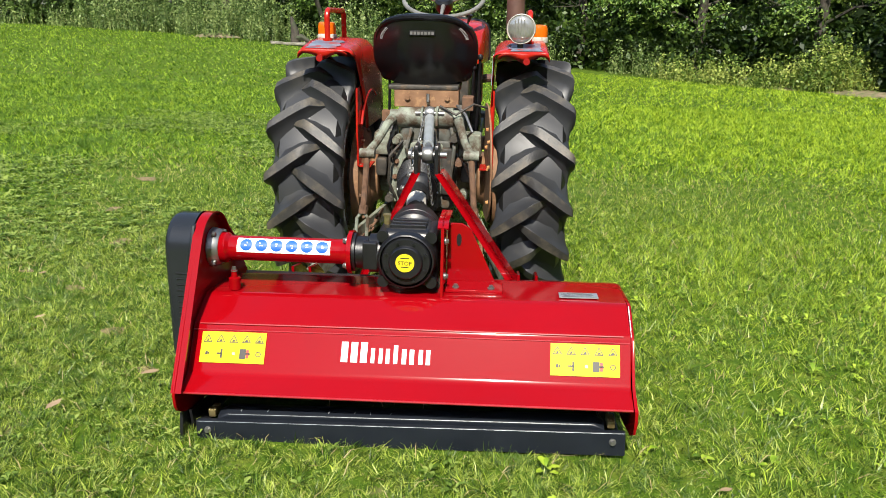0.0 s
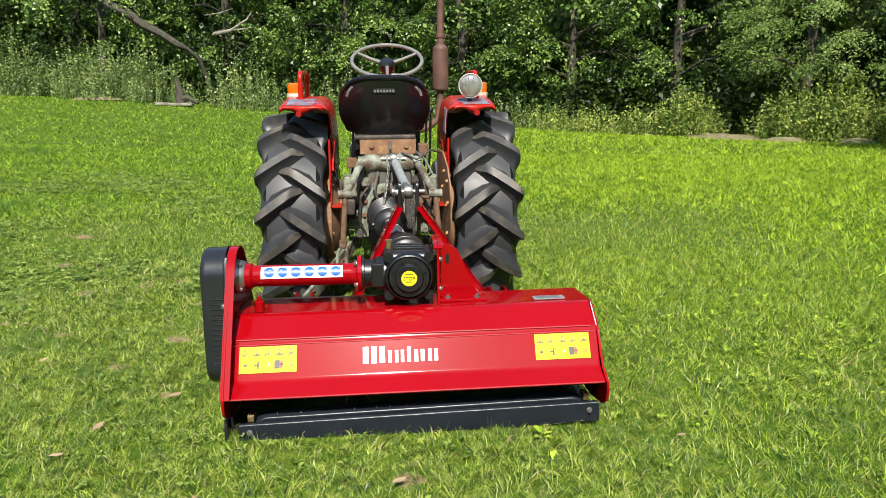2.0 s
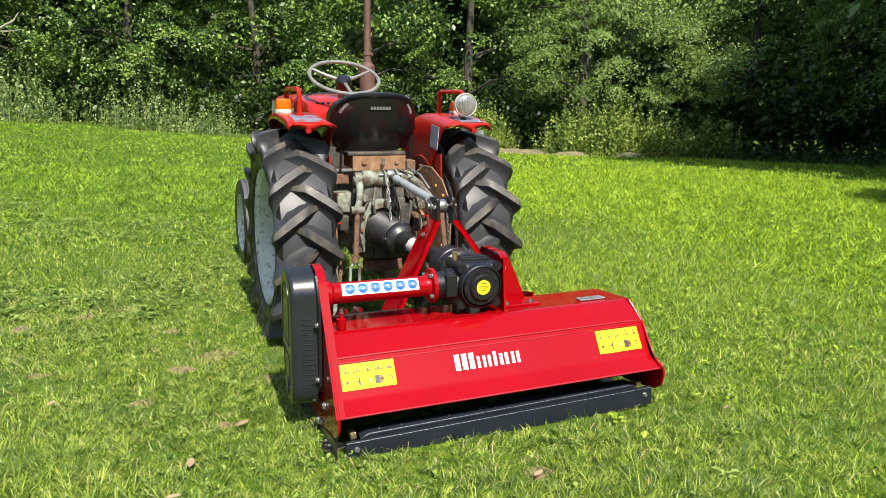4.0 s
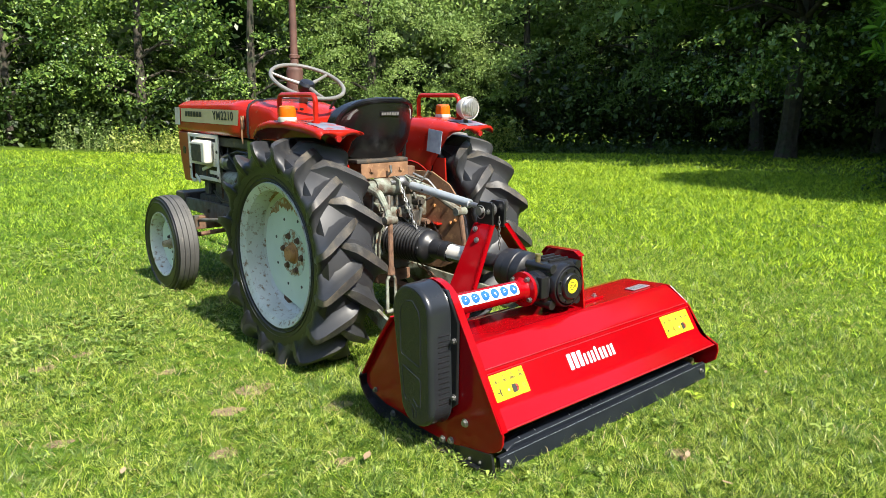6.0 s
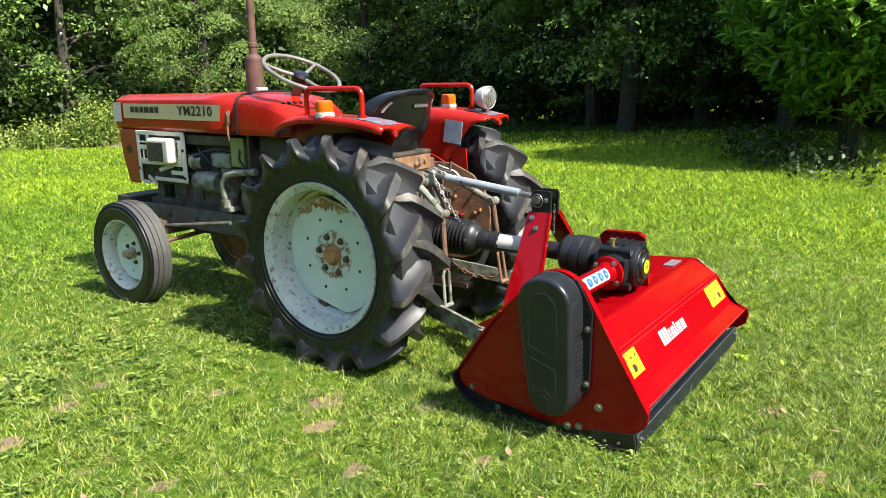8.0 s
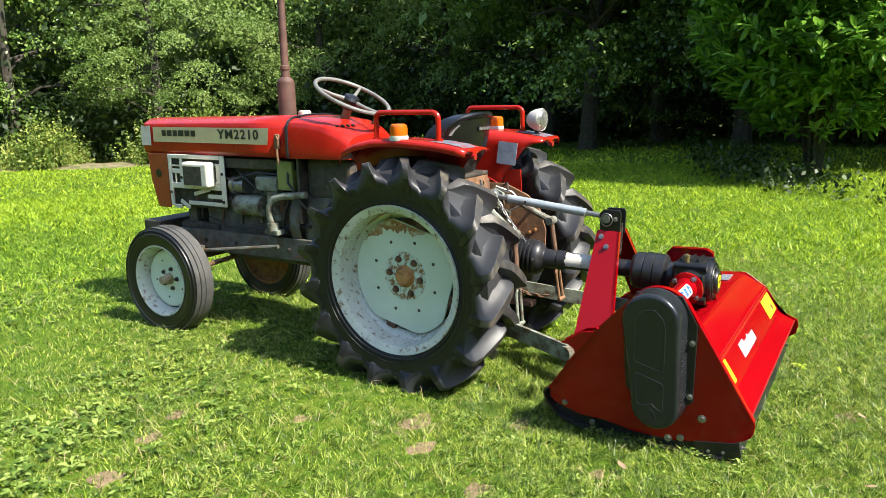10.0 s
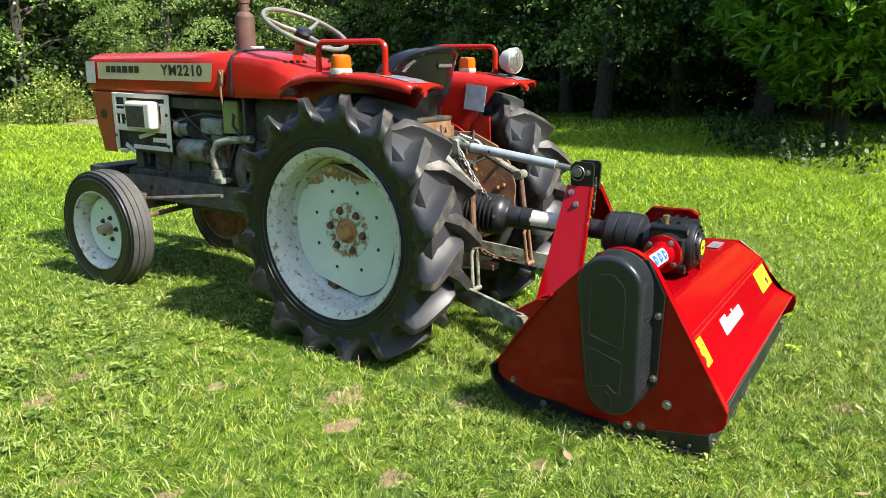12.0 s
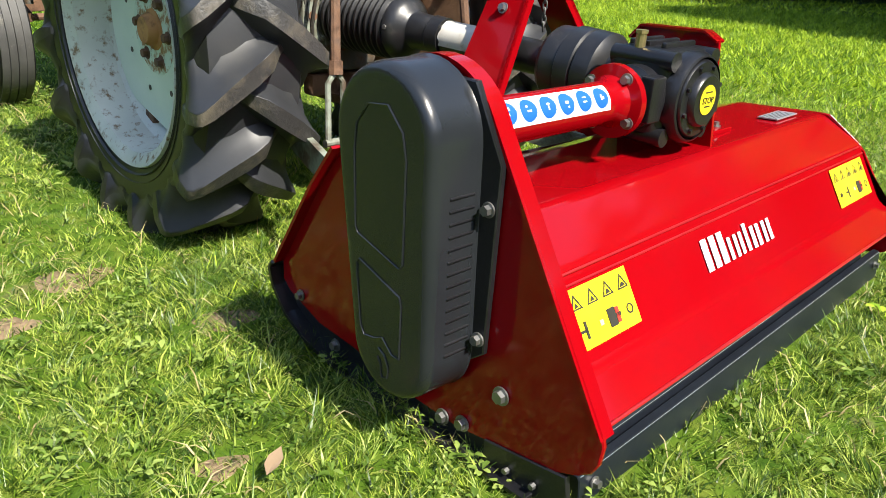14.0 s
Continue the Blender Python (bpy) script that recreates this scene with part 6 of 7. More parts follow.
part("worn_patch", bm, SLATE, mgr, "blue-grey worn sticker", 0)

for s, x in ((-1, -0.258), (1, 0.308)):
    bm = bmesh.new()
    prism(bm, [(3.385, 0.90), (3.375, 0.72), (3.385, 0.575), (3.50, 0.575), (3.50, 0.74), (3.47, 0.90)], x - 0.004, x + 0.004, 0.002, 1)
    box(bm, (x - s * 0.025, 3.445, 0.573), (0.055, 0.11, 0.008), bevel=0.002)
    part("guard_stay", bm, TRED, tractor, "red mudguard stay")
# rusty plate on the inner side of the wheel, below the guard
bm = bmesh.new()
prism(bm, [(3.46, 0.83), (3.34, 0.775), (3.275, 0.70), (3.245, 0.60), (3.250, 0.47), (3.30, 0.39), (3.40, 0.345), (3.60, 0.345), (3.60, 0.83)], 0.286, 0.294, 0.002, 1)
for v in bm.verts:
    v.co.x += 0.10 * (3.43 - v.co.y)
plate = part("drive_plate", bm, BROWNRUST, tractor, "mottled rusty plate on the inner side of the wheel")
for y, z in ((3.32, 0.70), (3.30, 0.60), (3.33, 0.585), (3.40, 0.74), (3.32, 0.45), (3.44, 0.66)):
    bm = bmesh.new()
    bolt(bm, (0.286 + 0.10 * (3.43 - y), y, z), (-1, -0.1, 0), 0.008, 0.008)
    part("bolt", bm, ORANGERUST, plate)
# hand rails
for x, y0, y1 in ((-0.385, 3.440, 3.765), (0.442, 3.440, 3.765)):
    bm = bmesh.new()
    zb, zt, r = 1.065, 1.205, 0.030
    pts = [(x, y0, zb), (x, y0, zt - r)] + [(x, y, z) for _, y, z in arc((y0 + r, zt - r), r, 180, 90, 5)] + [(x, y, z) for _, y, z in arc((y1 - r, zt - r), r, 90, 0, 5)] + [(x, y1, zb)]
    pipe(bm, pts, 0.0115, 10)
    for y in (y0, y1):
        cyl(bm, (x, y, 1.07), (x, y, 1.094), 0.020, seg=14)
    part("hand_rail", bm, TRED, tractor, "red tubular hand rail")
# indicators
for x, y in ((-0.428, 3.615), (0.485, 3.615)):
    bm = bmesh.new()
    lathe(bm, [(0.0, 0), (0.040, 0), (0.042, 0.014), (0.040, 0.022), (0, 0.022)], (x, y, 1.086), (0, 0, 1), 24)
    base = part("indicator", bm, WHITEPL, tractor, "amber indicator lamp on a white base")
    bm = bmesh.new()
    lathe(bm, [(0.0385, 0.0), (0.0385, 0.03), (0.035, 0.045), (0.028, 0.050), (0, 0.051)], (x, y, 1.108), (0, 0, 1), 24)
    part("lens", bm, AMBER, base)
# work lamp
lx, ly, lz = 0.405, 3.315, 1.142
bm = bmesh.new()
lathe(bm, [(0, 0.080), (0.022, 0.078), (0.041, 0.060), (0.053, 0.032), (0.057, 0.008), (0.057, 0.0), (0.0545, -0.004), (0.050, 0.002)], (lx, ly, lz), (0.10, 1, 0.05), 32)
lamp = part("work_lamp", bm, WHITEPL, tractor, "round cream work lamp with ribbed glass")
bm = bmesh.new()
lathe(bm, [(0.0515, 0.0), (0.045, -0.009), (0.028, -0.015), (0.0, -0.017)], (lx, ly, lz), (0.10, 1, 0.05), 32)
glass = part("lens", bm, LAMPGLASS, lamp)
for k in range(-3, 4):
    bm = bmesh.new()
    w = math.sqrt(max(0, 0.040 ** 2 - (k * 0.012) ** 2))
    pipe(bm, [(lx + k * 0.012, ly - 0.0125 - 0.004 * (1 - abs(k) / 3), lz - w), (lx + k * 0.012, ly - 0.017 - 0.002 * (1 - abs(k) / 3), lz), (lx + k * 0.012, ly - 0.0125 - 0.004 * (1 - abs(k) / 3), lz + w)], 0.0016, 5)
    part("lens_rib", bm, LAMPGLASS, lamp)
bm = bmesh.new()
pipe(bm, [(lx, ly + 0.03, lz - 0.05), (lx, ly + 0.03, 1.07)], 0.012, 10)
part("lamp_stem", bm, GREASE, lamp)

# ---- top link and drive shaft between tractor and mower ----
toplink = thing("top_link", (0.07, 3.1, 0.70), "blue-grey steel top link between tractor and mower mast", "hitch link")
A, B = Vector((CX + 0.020, 3.405, 0.800)), Vector((0.094, 2.842, 0.726))
bm = bmesh.new()
pipe(bm, [A.lerp(B, 0.14), A.lerp(B, 0.80)], 0.0195, 16)
part("turnbuckle", bm, LINKSTEEL, toplink)
for f0, f1 in ((0.0, 0.16), (0.78, 1.0)):
    bm = bmesh.new()
    pipe(bm, [A.lerp(B, f0), A.lerp(B, f1)], 0.012, 10)
    part("threaded_end", bm, STEEL, toplink)
for p in (A, B):
    bm = bmesh.new()
    lathe(bm, [(0.012, -0.018), (0.026, -0.018), (0.030, -0.008), (0.030, 0.008), (0.026, 0.018), (0.012, 0.018)], p, (1, 0, 0), 20, True)
    part("ball_end", bm, STEEL, toplink)
bm = bmesh.new()
cyl(bm, A - Vector((0.06, 0, 0)), A + Vector((0.06, 0, 0)), 0.011, seg=12)
part("link_pin", bm, STEEL, toplink)
for dx in (-0.036, 0.026):
    bm = bmesh.new()
    prism(bm, [(3.36, 0.755), (3.46, 0.735), (3.46, 0.82), (3.41, 0.83), (3.37, 0.815)], CX + 0.02 + dx, CX + 0.02 + dx + 0.010, 0.002, 1)
    part("link_ear", bm, CAST, tractor)
bm = bmesh.new()
cyl(bm, A.lerp(B, 0.30) + Vector((-0.0205, 0, 0)), A.lerp(B, 0.30) + Vector((-0.018, 0, 0)), 0.006, seg=10)
part("cross_hole", bm, GREASE, toplink)

shaft = thing("drive_shaft", (0.05, 3.1, 0.55), "black guarded drive shaft from tractor to mower gearbox", "drive shaft")
P, Q = Vector((CX - 0.030, 3.395, 0.535)), Vector((GX - 0.004, 2.68, GZ + 0.018))
ax = (Q - P)
prof = [(0.0, 0.0), (0.076, 0.0), (0.084, 0.005)]
for k in range(11):
    h = 0.012 + 0.0190 * k
    r = 0.087 - 0.0004 * k
    prof += [(r - 0.010, h), (r, h + 0.0045), (r, h + 0.010), (r - 0.010, h + 0.0155)]
prof += [(0.079, 0.226), (0.077, 0.244), (0.066, 0.258), (0.051, 0.268), (0.046, 0.274), (0.042, 0.33), (0.046, 0.335), (0.044, 0.370), (0.0, 0.370)]
bm = bmesh.new()
lathe(bm, prof, P, ax, 36)
part("bellows", bm, BOOT, shaft, "black ribbed rubber bellows")
for k in range(4):
    a = radians(90 * k + 40)
    u = ax.normalized().orthogonal().normalized()
    v = ax.normalized().cross(u)
    d = u * math.cos(a) + v * math.sin(a)
    bm = bmesh.new()
    cyl(bm, P + ax.normalized() * 0.235 + d * 0.075, P + ax.normalized() * 0.235 + d * 0.081, 0.006, seg=8)
    part("rivet", bm, STEEL, shaft)
bm = bmesh.new()
cyl(bm, P + ax * 0.48, P + ax * 0.98, 0.038, seg=24)
part("outer_tube", bm, BOOT, shaft)
bm = bmesh.new()
an = ax.normalized()
lu = (Vector((0, 0, 1)) - an * an.z).normalized()
lv = lu.cross(an)
rows = []
for k in range(13):
    t = radians(-115 + 170 * k / 12)
    d = (lu * math.cos(t) + lv * math.sin(t)) * 0.0394
    e0, e1 = 0.008 * noise.noise(Vector((k * 0.6, 1, 0))), 0.022 * noise.noise(Vector((k * 0.5, 5, 0)))
    rows.append([bm.verts.new(P + ax * 0.52 + an * (e0 + (0.135 + e1 - e0) * f) + d) for f in (0.0, 0.5, 1.0)])
for r0, r1 in zip(rows, rows[1:]):
    for k in range(2):
        bm.faces.new((r0[k], r0[k + 1], r1[k + 1], r1[k]))
part("paper_label", bm, WHITEPL, shaft, "dirty white paper label")
chain("guard_chain", A + Vector((-0.02, -0.03, -0.01)), P + ax * 0.32 + Vector((-0.04, 0, 0.045)), 0.02, 15, 0.0030, STEEL, shaft)


# ---- ground ----
rng = np.random.default_rng(7)
nx, ny = 150, 150
gx = np.sign(np.linspace(-1, 1, nx)) * np.abs(np.linspace(-1, 1, nx)) ** 2.6 * 300
gy = 4 + np.sign(np.linspace(-1, 1, ny)) * np.abs(np.linspace(-1, 1, ny)) ** 2.6 * 300
X, Y = np.meshgrid(gx, gy)
Z = ground_z(X, Y)
idx = np.arange(nx * ny).reshape(ny, nx)
F = np.stack([idx[:-1, :-1], idx[:-1, 1:], idx[1:, 1:], idx[1:, :-1]], -1).reshape(-1, 4)
ground = raw("ground", np.stack([X, Y, Z], -1).reshape(-1, 3), F, EARTH, None, "", 60)
tagged(ground, "green mown lawn with clover and bare brown patches", "lawn", kind="structure")


# bare soil patches
PATCHES = [(-1.13, 2.87, 0.08), (-1.70, 4.02, 0.12), (-1.42, 4.14, 0.09), (-1.22, 4.23, 0.08), (-0.80, 3.33, 0.12), (-0.98, 3.18, 0.10), (-0.62, 2.95, 0.10), (-0.85, 2.55, 0.06), (-1.55, 3.3, 0.07), (-1.0, 3.75, 0.06), (-2.1, 4.7, 0.10), (-1.9, 3.5, 0.06), (0.05, 1.85, 0.09), (-0.35, 1.62, 0.06), (-2.3, 5.6, 0.14), (1.9, 4.2, 0.08)]
for px_, py_, pr in PATCHES:
    pr = pr * 0.60
    bm = bmesh.new()
    c = bm.verts.new((px_, py_, float(ground_z(px_, py_)) + 0.005))
    n = 22
    ring = []
    for k in range(n):
        a = 2 * math.pi * k / n
        r = pr * (0.75 + 0.5 * noise.noise(Vector((px_ * 5 + math.cos(a), py_ * 5 + math.sin(a), 0))))
        r2 = r * 1.25
        x, y = px_ + 1.3 * r * math.cos(a), py_ + r * math.sin(a)
        ring.append((bm.verts.new((x, y, float(ground_z(x, y)) + 0.001)), bm.verts.new((px_ + 1.3 * r2 * math.cos(a), py_ + r2 * math.sin(a), float(ground_z(x, y)) - 0.010))))
    for k in range(n):
        a, b = ring[k], ring[(k + 1) % n]
        bm.faces.new((c, a[0], b[0]))
        bm.faces.new((a[0], a[1], b[1], b[0]))
    tagged(part("soil_patch", bm, SOIL, None), "bare dry brown soil patch in the lawn", "soil", "soil patches", "stuff")


def in_patch(x, y):
    k = np.zeros(len(x))
    for a, b, r in PATCHES:
        d = np.hypot((x - a) / 1.25, y - b) / (r * 1.05)
        k = np.maximum(k, np.clip(1.5 - d, 0, 1))
    return k


def patch_noise(x, y, s, seed):
    """Smooth variation over the lawn from a few crossing waves."""
    r = np.random.default_rng(seed)
    v = np.zeros(len(x))
    for _ in range(9):
        a, f, p = r.uniform(0, 6.28), s * r.uniform(0.5, 1.8), r.uniform(0, 6.28)
        v += np.sin((x * np.cos(a) + y * np.sin(a)) * f + p)
    return v / 3.0


def tufts(x, y, cell):
    """Tufts on a loose grid turned against the axes: each blade's tuft centre, and two random numbers of that tuft."""
    c, q = math.cos(0.58), math.sin(0.58)
    i, j = np.floor((c * x + q * y) / cell).astype(np.int64), np.floor((c * y - q * x) / cell).astype(np.int64)
    k = (i * 73856093 ^ j * 19349663) & 0x7FFFFFFF
    r1, r2, r3, r4 = (((k * m + 12345) % 1000003) / 1000003.0 for m in (7919, 104729, 15485863, 32452843))
    u, v = (i + 0.5 + 0.7 * (r3 - 0.5)) * cell, (j + 0.5 + 0.7 * (r4 - 0.5)) * cell
    return c * u - q * v, q * u + c * v, r1, r2


def blades(name, x, y, length, width, mat, label, lean=0.85, curved=True, cell=0.045):
    """Grass in tufts: every blade a narrow strip that bends over, mostly the way that its tuft leans."""
    n = len(x)
    tx, ty, r1, r2 = tufts(x, y, cell)
    pull = rng.uniform(0.0, 0.34, n)
    x, y = x + (tx - x) * pull, y + (ty - y) * pull
    length = length * (0.65 + 0.75 * r2)
    z = ground_z(x, y) - 0.004
    a = rng.uniform(0, 2 * np.pi, n)
    b = 2 * np.pi * r1 + rng.normal(0, 1.25, n)
    ln = np.abs(rng.normal(lean, 0.3, n))
    dx, dy = np.cos(b) * ln, np.sin(b) * ln
    wx, wy = np.cos(a) * width / 2, np.sin(a) * width / 2
    base = np.stack([x, y, z], -1)
    w = np.stack([wx, wy, np.zeros(n)], -1)
    up = np.stack([dx * length * 0.35, dy * length * 0.35, length * 0.55], -1)
    tip = np.stack([dx * length, dy * length, length * np.clip(1.05 - 0.35 * ln, 0.3, 1.0)], -1)
    if curved:
        V = np.stack([base - w, base + w, base + up - w * 0.75, base + up + w * 0.75, base + tip], 1).reshape(-1, 3)
        o = (np.arange(n) * 5)[:, None]
        F = np.concatenate([o + [0, 1, 3], o + [0, 3, 2], o + [2, 3, 4]], 0)
    else:
        V = np.stack([base - w, base + w, base + tip], 1).reshape(-1, 3)
        F = (np.arange(n) * 3)[:, None] + [0, 1, 2]
    return tagged(raw(name, V, F.astype(np.int32), mat, None), label, "grass", kind="stuff")


def scatter(n, x0, x1, y0, y1, keep):
    x, y = rng.uniform(x0, x1, n), rng.uniform(y0, y1, n)
    k = rng.uniform(0, 1, n) < keep(x, y)
    return x[k], y[k]


def thin(x, y):
    return (1 - 0.42 * in_patch(x, y)) * np.clip(0.84 + 0.14 * patch_noise(x, y, 2.5, 3) + 0.06 * patch_noise(x, y, 16.0, 41) + 0.14 * patch_noise(x, y, 60.0, 42), 0.3, 1)


def soft_edge(x, y, x0, x1, y0, y1, w):
    """One inside the stretch, falling to nothing over w at its uneven edges."""
    k = np.minimum(np.minimum(x - x0, x1 - x), np.minimum(y - y0, y1 - y)) / w
    return np.clip(k + 0.25 * patch_noise(x, y, 2.0, 51), 0, 1)


def under_tyre(x, y):
    t = ((np.abs(y - 3.6) < 0.14) & ((np.abs(x + 0.42) < 0.12) | (np.abs(x - 0.47) < 0.12)))
    t |= ((np.abs(y - 5.26) < 0.07) & ((np.abs(x + 0.40) < 0.06) | (np.abs(x - 0.425) < 0.06)))
    t |= ((y > 2.145) & (y < 2.8) & (x > -0.52) & (x < 0.74))
    return t


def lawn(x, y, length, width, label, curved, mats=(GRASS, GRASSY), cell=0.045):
    """Splits the blades between plain green grass and taller, yellower grass, whose colour also carries the right
    side's stronger sunlight.
    """
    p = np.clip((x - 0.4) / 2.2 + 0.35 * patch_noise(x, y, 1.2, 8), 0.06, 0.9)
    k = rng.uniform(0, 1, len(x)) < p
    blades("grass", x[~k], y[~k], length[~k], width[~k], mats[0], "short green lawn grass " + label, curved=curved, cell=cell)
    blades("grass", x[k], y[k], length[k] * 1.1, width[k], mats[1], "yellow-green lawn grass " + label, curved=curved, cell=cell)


def height(x, y):
    return 1 + 0.15 * np.clip((x - 0.3) / 1.5, 0, 1) + 0.20 * patch_noise(x, y, 3.0, 5) + 0.10 * patch_noise(x, y, 22.0, 6) + 0.26 * patch_noise(x, y, 75.0, 7) - 0.04 * ((x > -0.55) & (x < 0.78) & (y > 2.0) & (y < 2.16))


x, y = scatter(175000, -3.4, 3.6, 0.3, 6.8, lambda x, y: soft_edge(x, y, -3.4, 3.6, 0.3, 6.8, 0.8) * thin(x, y) * ~under_tyre(x, y) * np.clip(1.15 - 0.10 * np.abs(x), 0.6, 1))
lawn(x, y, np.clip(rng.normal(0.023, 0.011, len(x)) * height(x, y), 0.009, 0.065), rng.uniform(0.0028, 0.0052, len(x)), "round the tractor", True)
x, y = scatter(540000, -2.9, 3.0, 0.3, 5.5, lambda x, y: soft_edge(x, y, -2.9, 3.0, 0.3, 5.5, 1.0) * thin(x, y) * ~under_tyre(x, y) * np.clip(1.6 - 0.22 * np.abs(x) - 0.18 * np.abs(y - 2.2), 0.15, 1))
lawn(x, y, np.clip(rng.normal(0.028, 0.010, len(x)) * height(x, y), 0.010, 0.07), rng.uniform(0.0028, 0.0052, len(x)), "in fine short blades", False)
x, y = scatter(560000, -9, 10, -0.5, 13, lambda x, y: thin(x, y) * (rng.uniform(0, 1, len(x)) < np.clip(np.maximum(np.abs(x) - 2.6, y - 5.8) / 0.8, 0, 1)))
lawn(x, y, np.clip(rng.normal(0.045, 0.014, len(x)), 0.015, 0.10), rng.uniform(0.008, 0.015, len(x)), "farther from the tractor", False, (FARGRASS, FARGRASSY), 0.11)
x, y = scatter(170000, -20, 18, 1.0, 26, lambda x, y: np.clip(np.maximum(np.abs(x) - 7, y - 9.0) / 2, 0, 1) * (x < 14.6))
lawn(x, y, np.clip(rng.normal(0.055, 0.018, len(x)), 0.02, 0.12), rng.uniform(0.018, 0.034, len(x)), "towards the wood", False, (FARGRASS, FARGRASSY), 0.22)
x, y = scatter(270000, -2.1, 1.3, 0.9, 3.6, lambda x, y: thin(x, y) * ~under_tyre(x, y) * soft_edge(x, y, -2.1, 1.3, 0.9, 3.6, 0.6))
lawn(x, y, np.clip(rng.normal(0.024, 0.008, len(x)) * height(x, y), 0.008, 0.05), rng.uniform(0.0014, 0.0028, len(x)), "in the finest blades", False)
x, y = scatter(62000, -3.2, 3.4, 0.6, 7, lambda x, y: np.clip(0.20 + 0.10 * patch_noise(x, y, 3.0, 77), 0.05, 0.5) + 0.5 * in_patch(x, y))
blades("dry_grass", x, y, np.clip(rng.normal(0.035, 0.014, len(x)), 0.012, 0.08), rng.uniform(0.002, 0.004, len(x)), STRAW, "scattered dry straw-coloured clippings in the lawn", lean=1.3)


def rosettes(name, cx, cy, size, per, mat, label, rise=0.5, round_=0.30):
    """Broad-leaved weeds: rosettes of rounded, folded leaves that lift at the middle and droop at the tip."""
    rep_ = np.maximum(3, per + rng.integers(-2, 3, len(cx)))
    i = np.repeat(np.arange(len(cx)), rep_)
    n = len(i)
    k = np.concatenate([np.arange(m) for m in rep_])
    a = rng.uniform(0, 6.28, len(cx))[i] + 2 * np.pi * k / rep_[i] + rng.normal(0, 0.35, n)
    l = size[i] * rng.uniform(0.5, 1.2, n)
    w = l * rng.uniform(0.7, 1.2, n) * round_
    e = np.abs(rng.normal(rise, 0.25, n))
    off = size[i] * rng.uniform(0, 0.35, n)
    d = np.stack([np.cos(a), np.sin(a), np.zeros(n)], -1)
    s = np.stack([-np.sin(a), np.cos(a), np.zeros(n)], -1)
    up = np.array([0, 0, 1.0])
    b = np.stack([cx[i], cy[i], ground_z(cx[i], cy[i]) + 0.010 + rng.uniform(0, 0.014, n)], -1) + d * off[:, None]
    l, w, e = l[:, None], w[:, None], e[:, None]
    V = np.stack([b, b + d * l * 0.35 + s * w + up * l * (e * 0.62 + 0.08), b + d * l * 0.40 + up * l * e * 0.62, b + d * l * 0.35 - s * w + up * l * (e * 0.62 + 0.08), b + d * l * 0.80 + s * w * 0.75 + up * l * e * 0.75, b + d * l * 0.80 - s * w * 0.75 + up * l * e * 0.75, b + d * l + up * l * e * 0.62], 1).reshape(-1, 3)
    o = (np.arange(n) * 7)[:, None]
    F = np.concatenate([o + [0, 1, 2], o + [0, 2, 3], o + [1, 4, 6], o + [1, 6, 2], o + [2, 6, 3], o + [3, 6, 5]], 0)
    return tagged(raw(name, V, F.astype(np.int32), mat, None), label, "weeds", kind="stuff")


# broad-leaved weeds grow in patches, mostly in the shadier left half
x, y = scatter(34000, -6.0, 0.9, 0.8, 9.5, lambda x, y: np.clip(0.24 + 0.55 * patch_noise(x, y, 2.2, 11), 0.0, 0.8) * np.clip(0.25 - 0.38 * x, 0.015, 1) * ~under_tyre(x, y) * (1 - in_patch(x, y)))
rosettes("lawn_weeds", x, y, rng.uniform(0.012, 0.036, len(x)) * np.clip(1.0 - 0.12 * x, 0.75, 1.35) * np.clip(0.58 + 0.45 * (np.hypot(x + 1.0, y - 2.4) - 0.6), 0.58, 1.05), 6, WEED, "low broad-leaved weeds growing in patches in the lawn", 0.30, 0.24)
x, y = scatter(4200, -2.4, -0.35, 1.0, 4.4, lambda x, y: np.clip(0.30 + 0.45 * patch_noise(x, y, 5.0, 13), 0.03, 0.75) * soft_edge(x, y, -2.4, -0.35, 1.0, 4.4, 0.5) * ~under_tyre(x, y) * (1 - in_patch(x, y)))
rosettes("lawn_weeds", x, y, rng.uniform(0.009, 0.021, len(x)), 5, WEED, "small pale broad-leaved weeds matted in the short grass", 0.36, 0.22)
x, y = scatter(6000, 0.3, 6.5, 0.8, 9, lambda x, y: np.clip(0.02 + 0.6 * patch_noise(x, y, 2.0, 12), 0.0, 1) * ~under_tyre(x, y))
rosettes("lawn_weeds", x, y, rng.uniform(0.012, 0.030, len(x)), 5, GRASSY, "small yellow-green weeds growing in the lawn")

def dead_leaf(x, y, rot, s):
    bm = bmesh.new()
    z = float(ground_z(x, y)) + 0.030
    pts = [(-1, 0, 0), (-0.4, 0.34, 0.10), (0.3, 0.36, 0.12), (1, 0.0, 0.22), (0.3, -0.34, 0.10), (-0.4, -0.32, 0.12)]
    c = bm.verts.new((0, 0, -0.02))
    vs = [bm.verts.new(p) for p in pts]
    for k in range(6):
        bm.faces.new((c, vs[k], vs[(k + 1) % 6]))
    bmesh.ops.transform(bm, matrix=pose(x, y, z, 6, 5, rot) @ Matrix.Scale(s, 4), verts=bm.verts[:])
    tagged(part("dead_leaf", bm, DEADLEAF, None), "dry brown fallen leaf lying on the grass", "leaf", "fallen leaves")


for x, y, rot, s in ((-0.99, 2.24, 80, 0.034), (-0.80, 2.48, 40, 0.032), (-1.05, 2.05, 10, 0.024), (-0.05, 1.62, 100, 0.020), (0.02, 1.80, 30, 0.026), (-1.45, 2.9, 60, 0.024), (-0.55, 1.75, 120, 0.024), (0.95, 2.0, 20, 0.020), (-1.75, 3.4, 70, 0.024)):
    dead_leaf(x, y, rot, s)


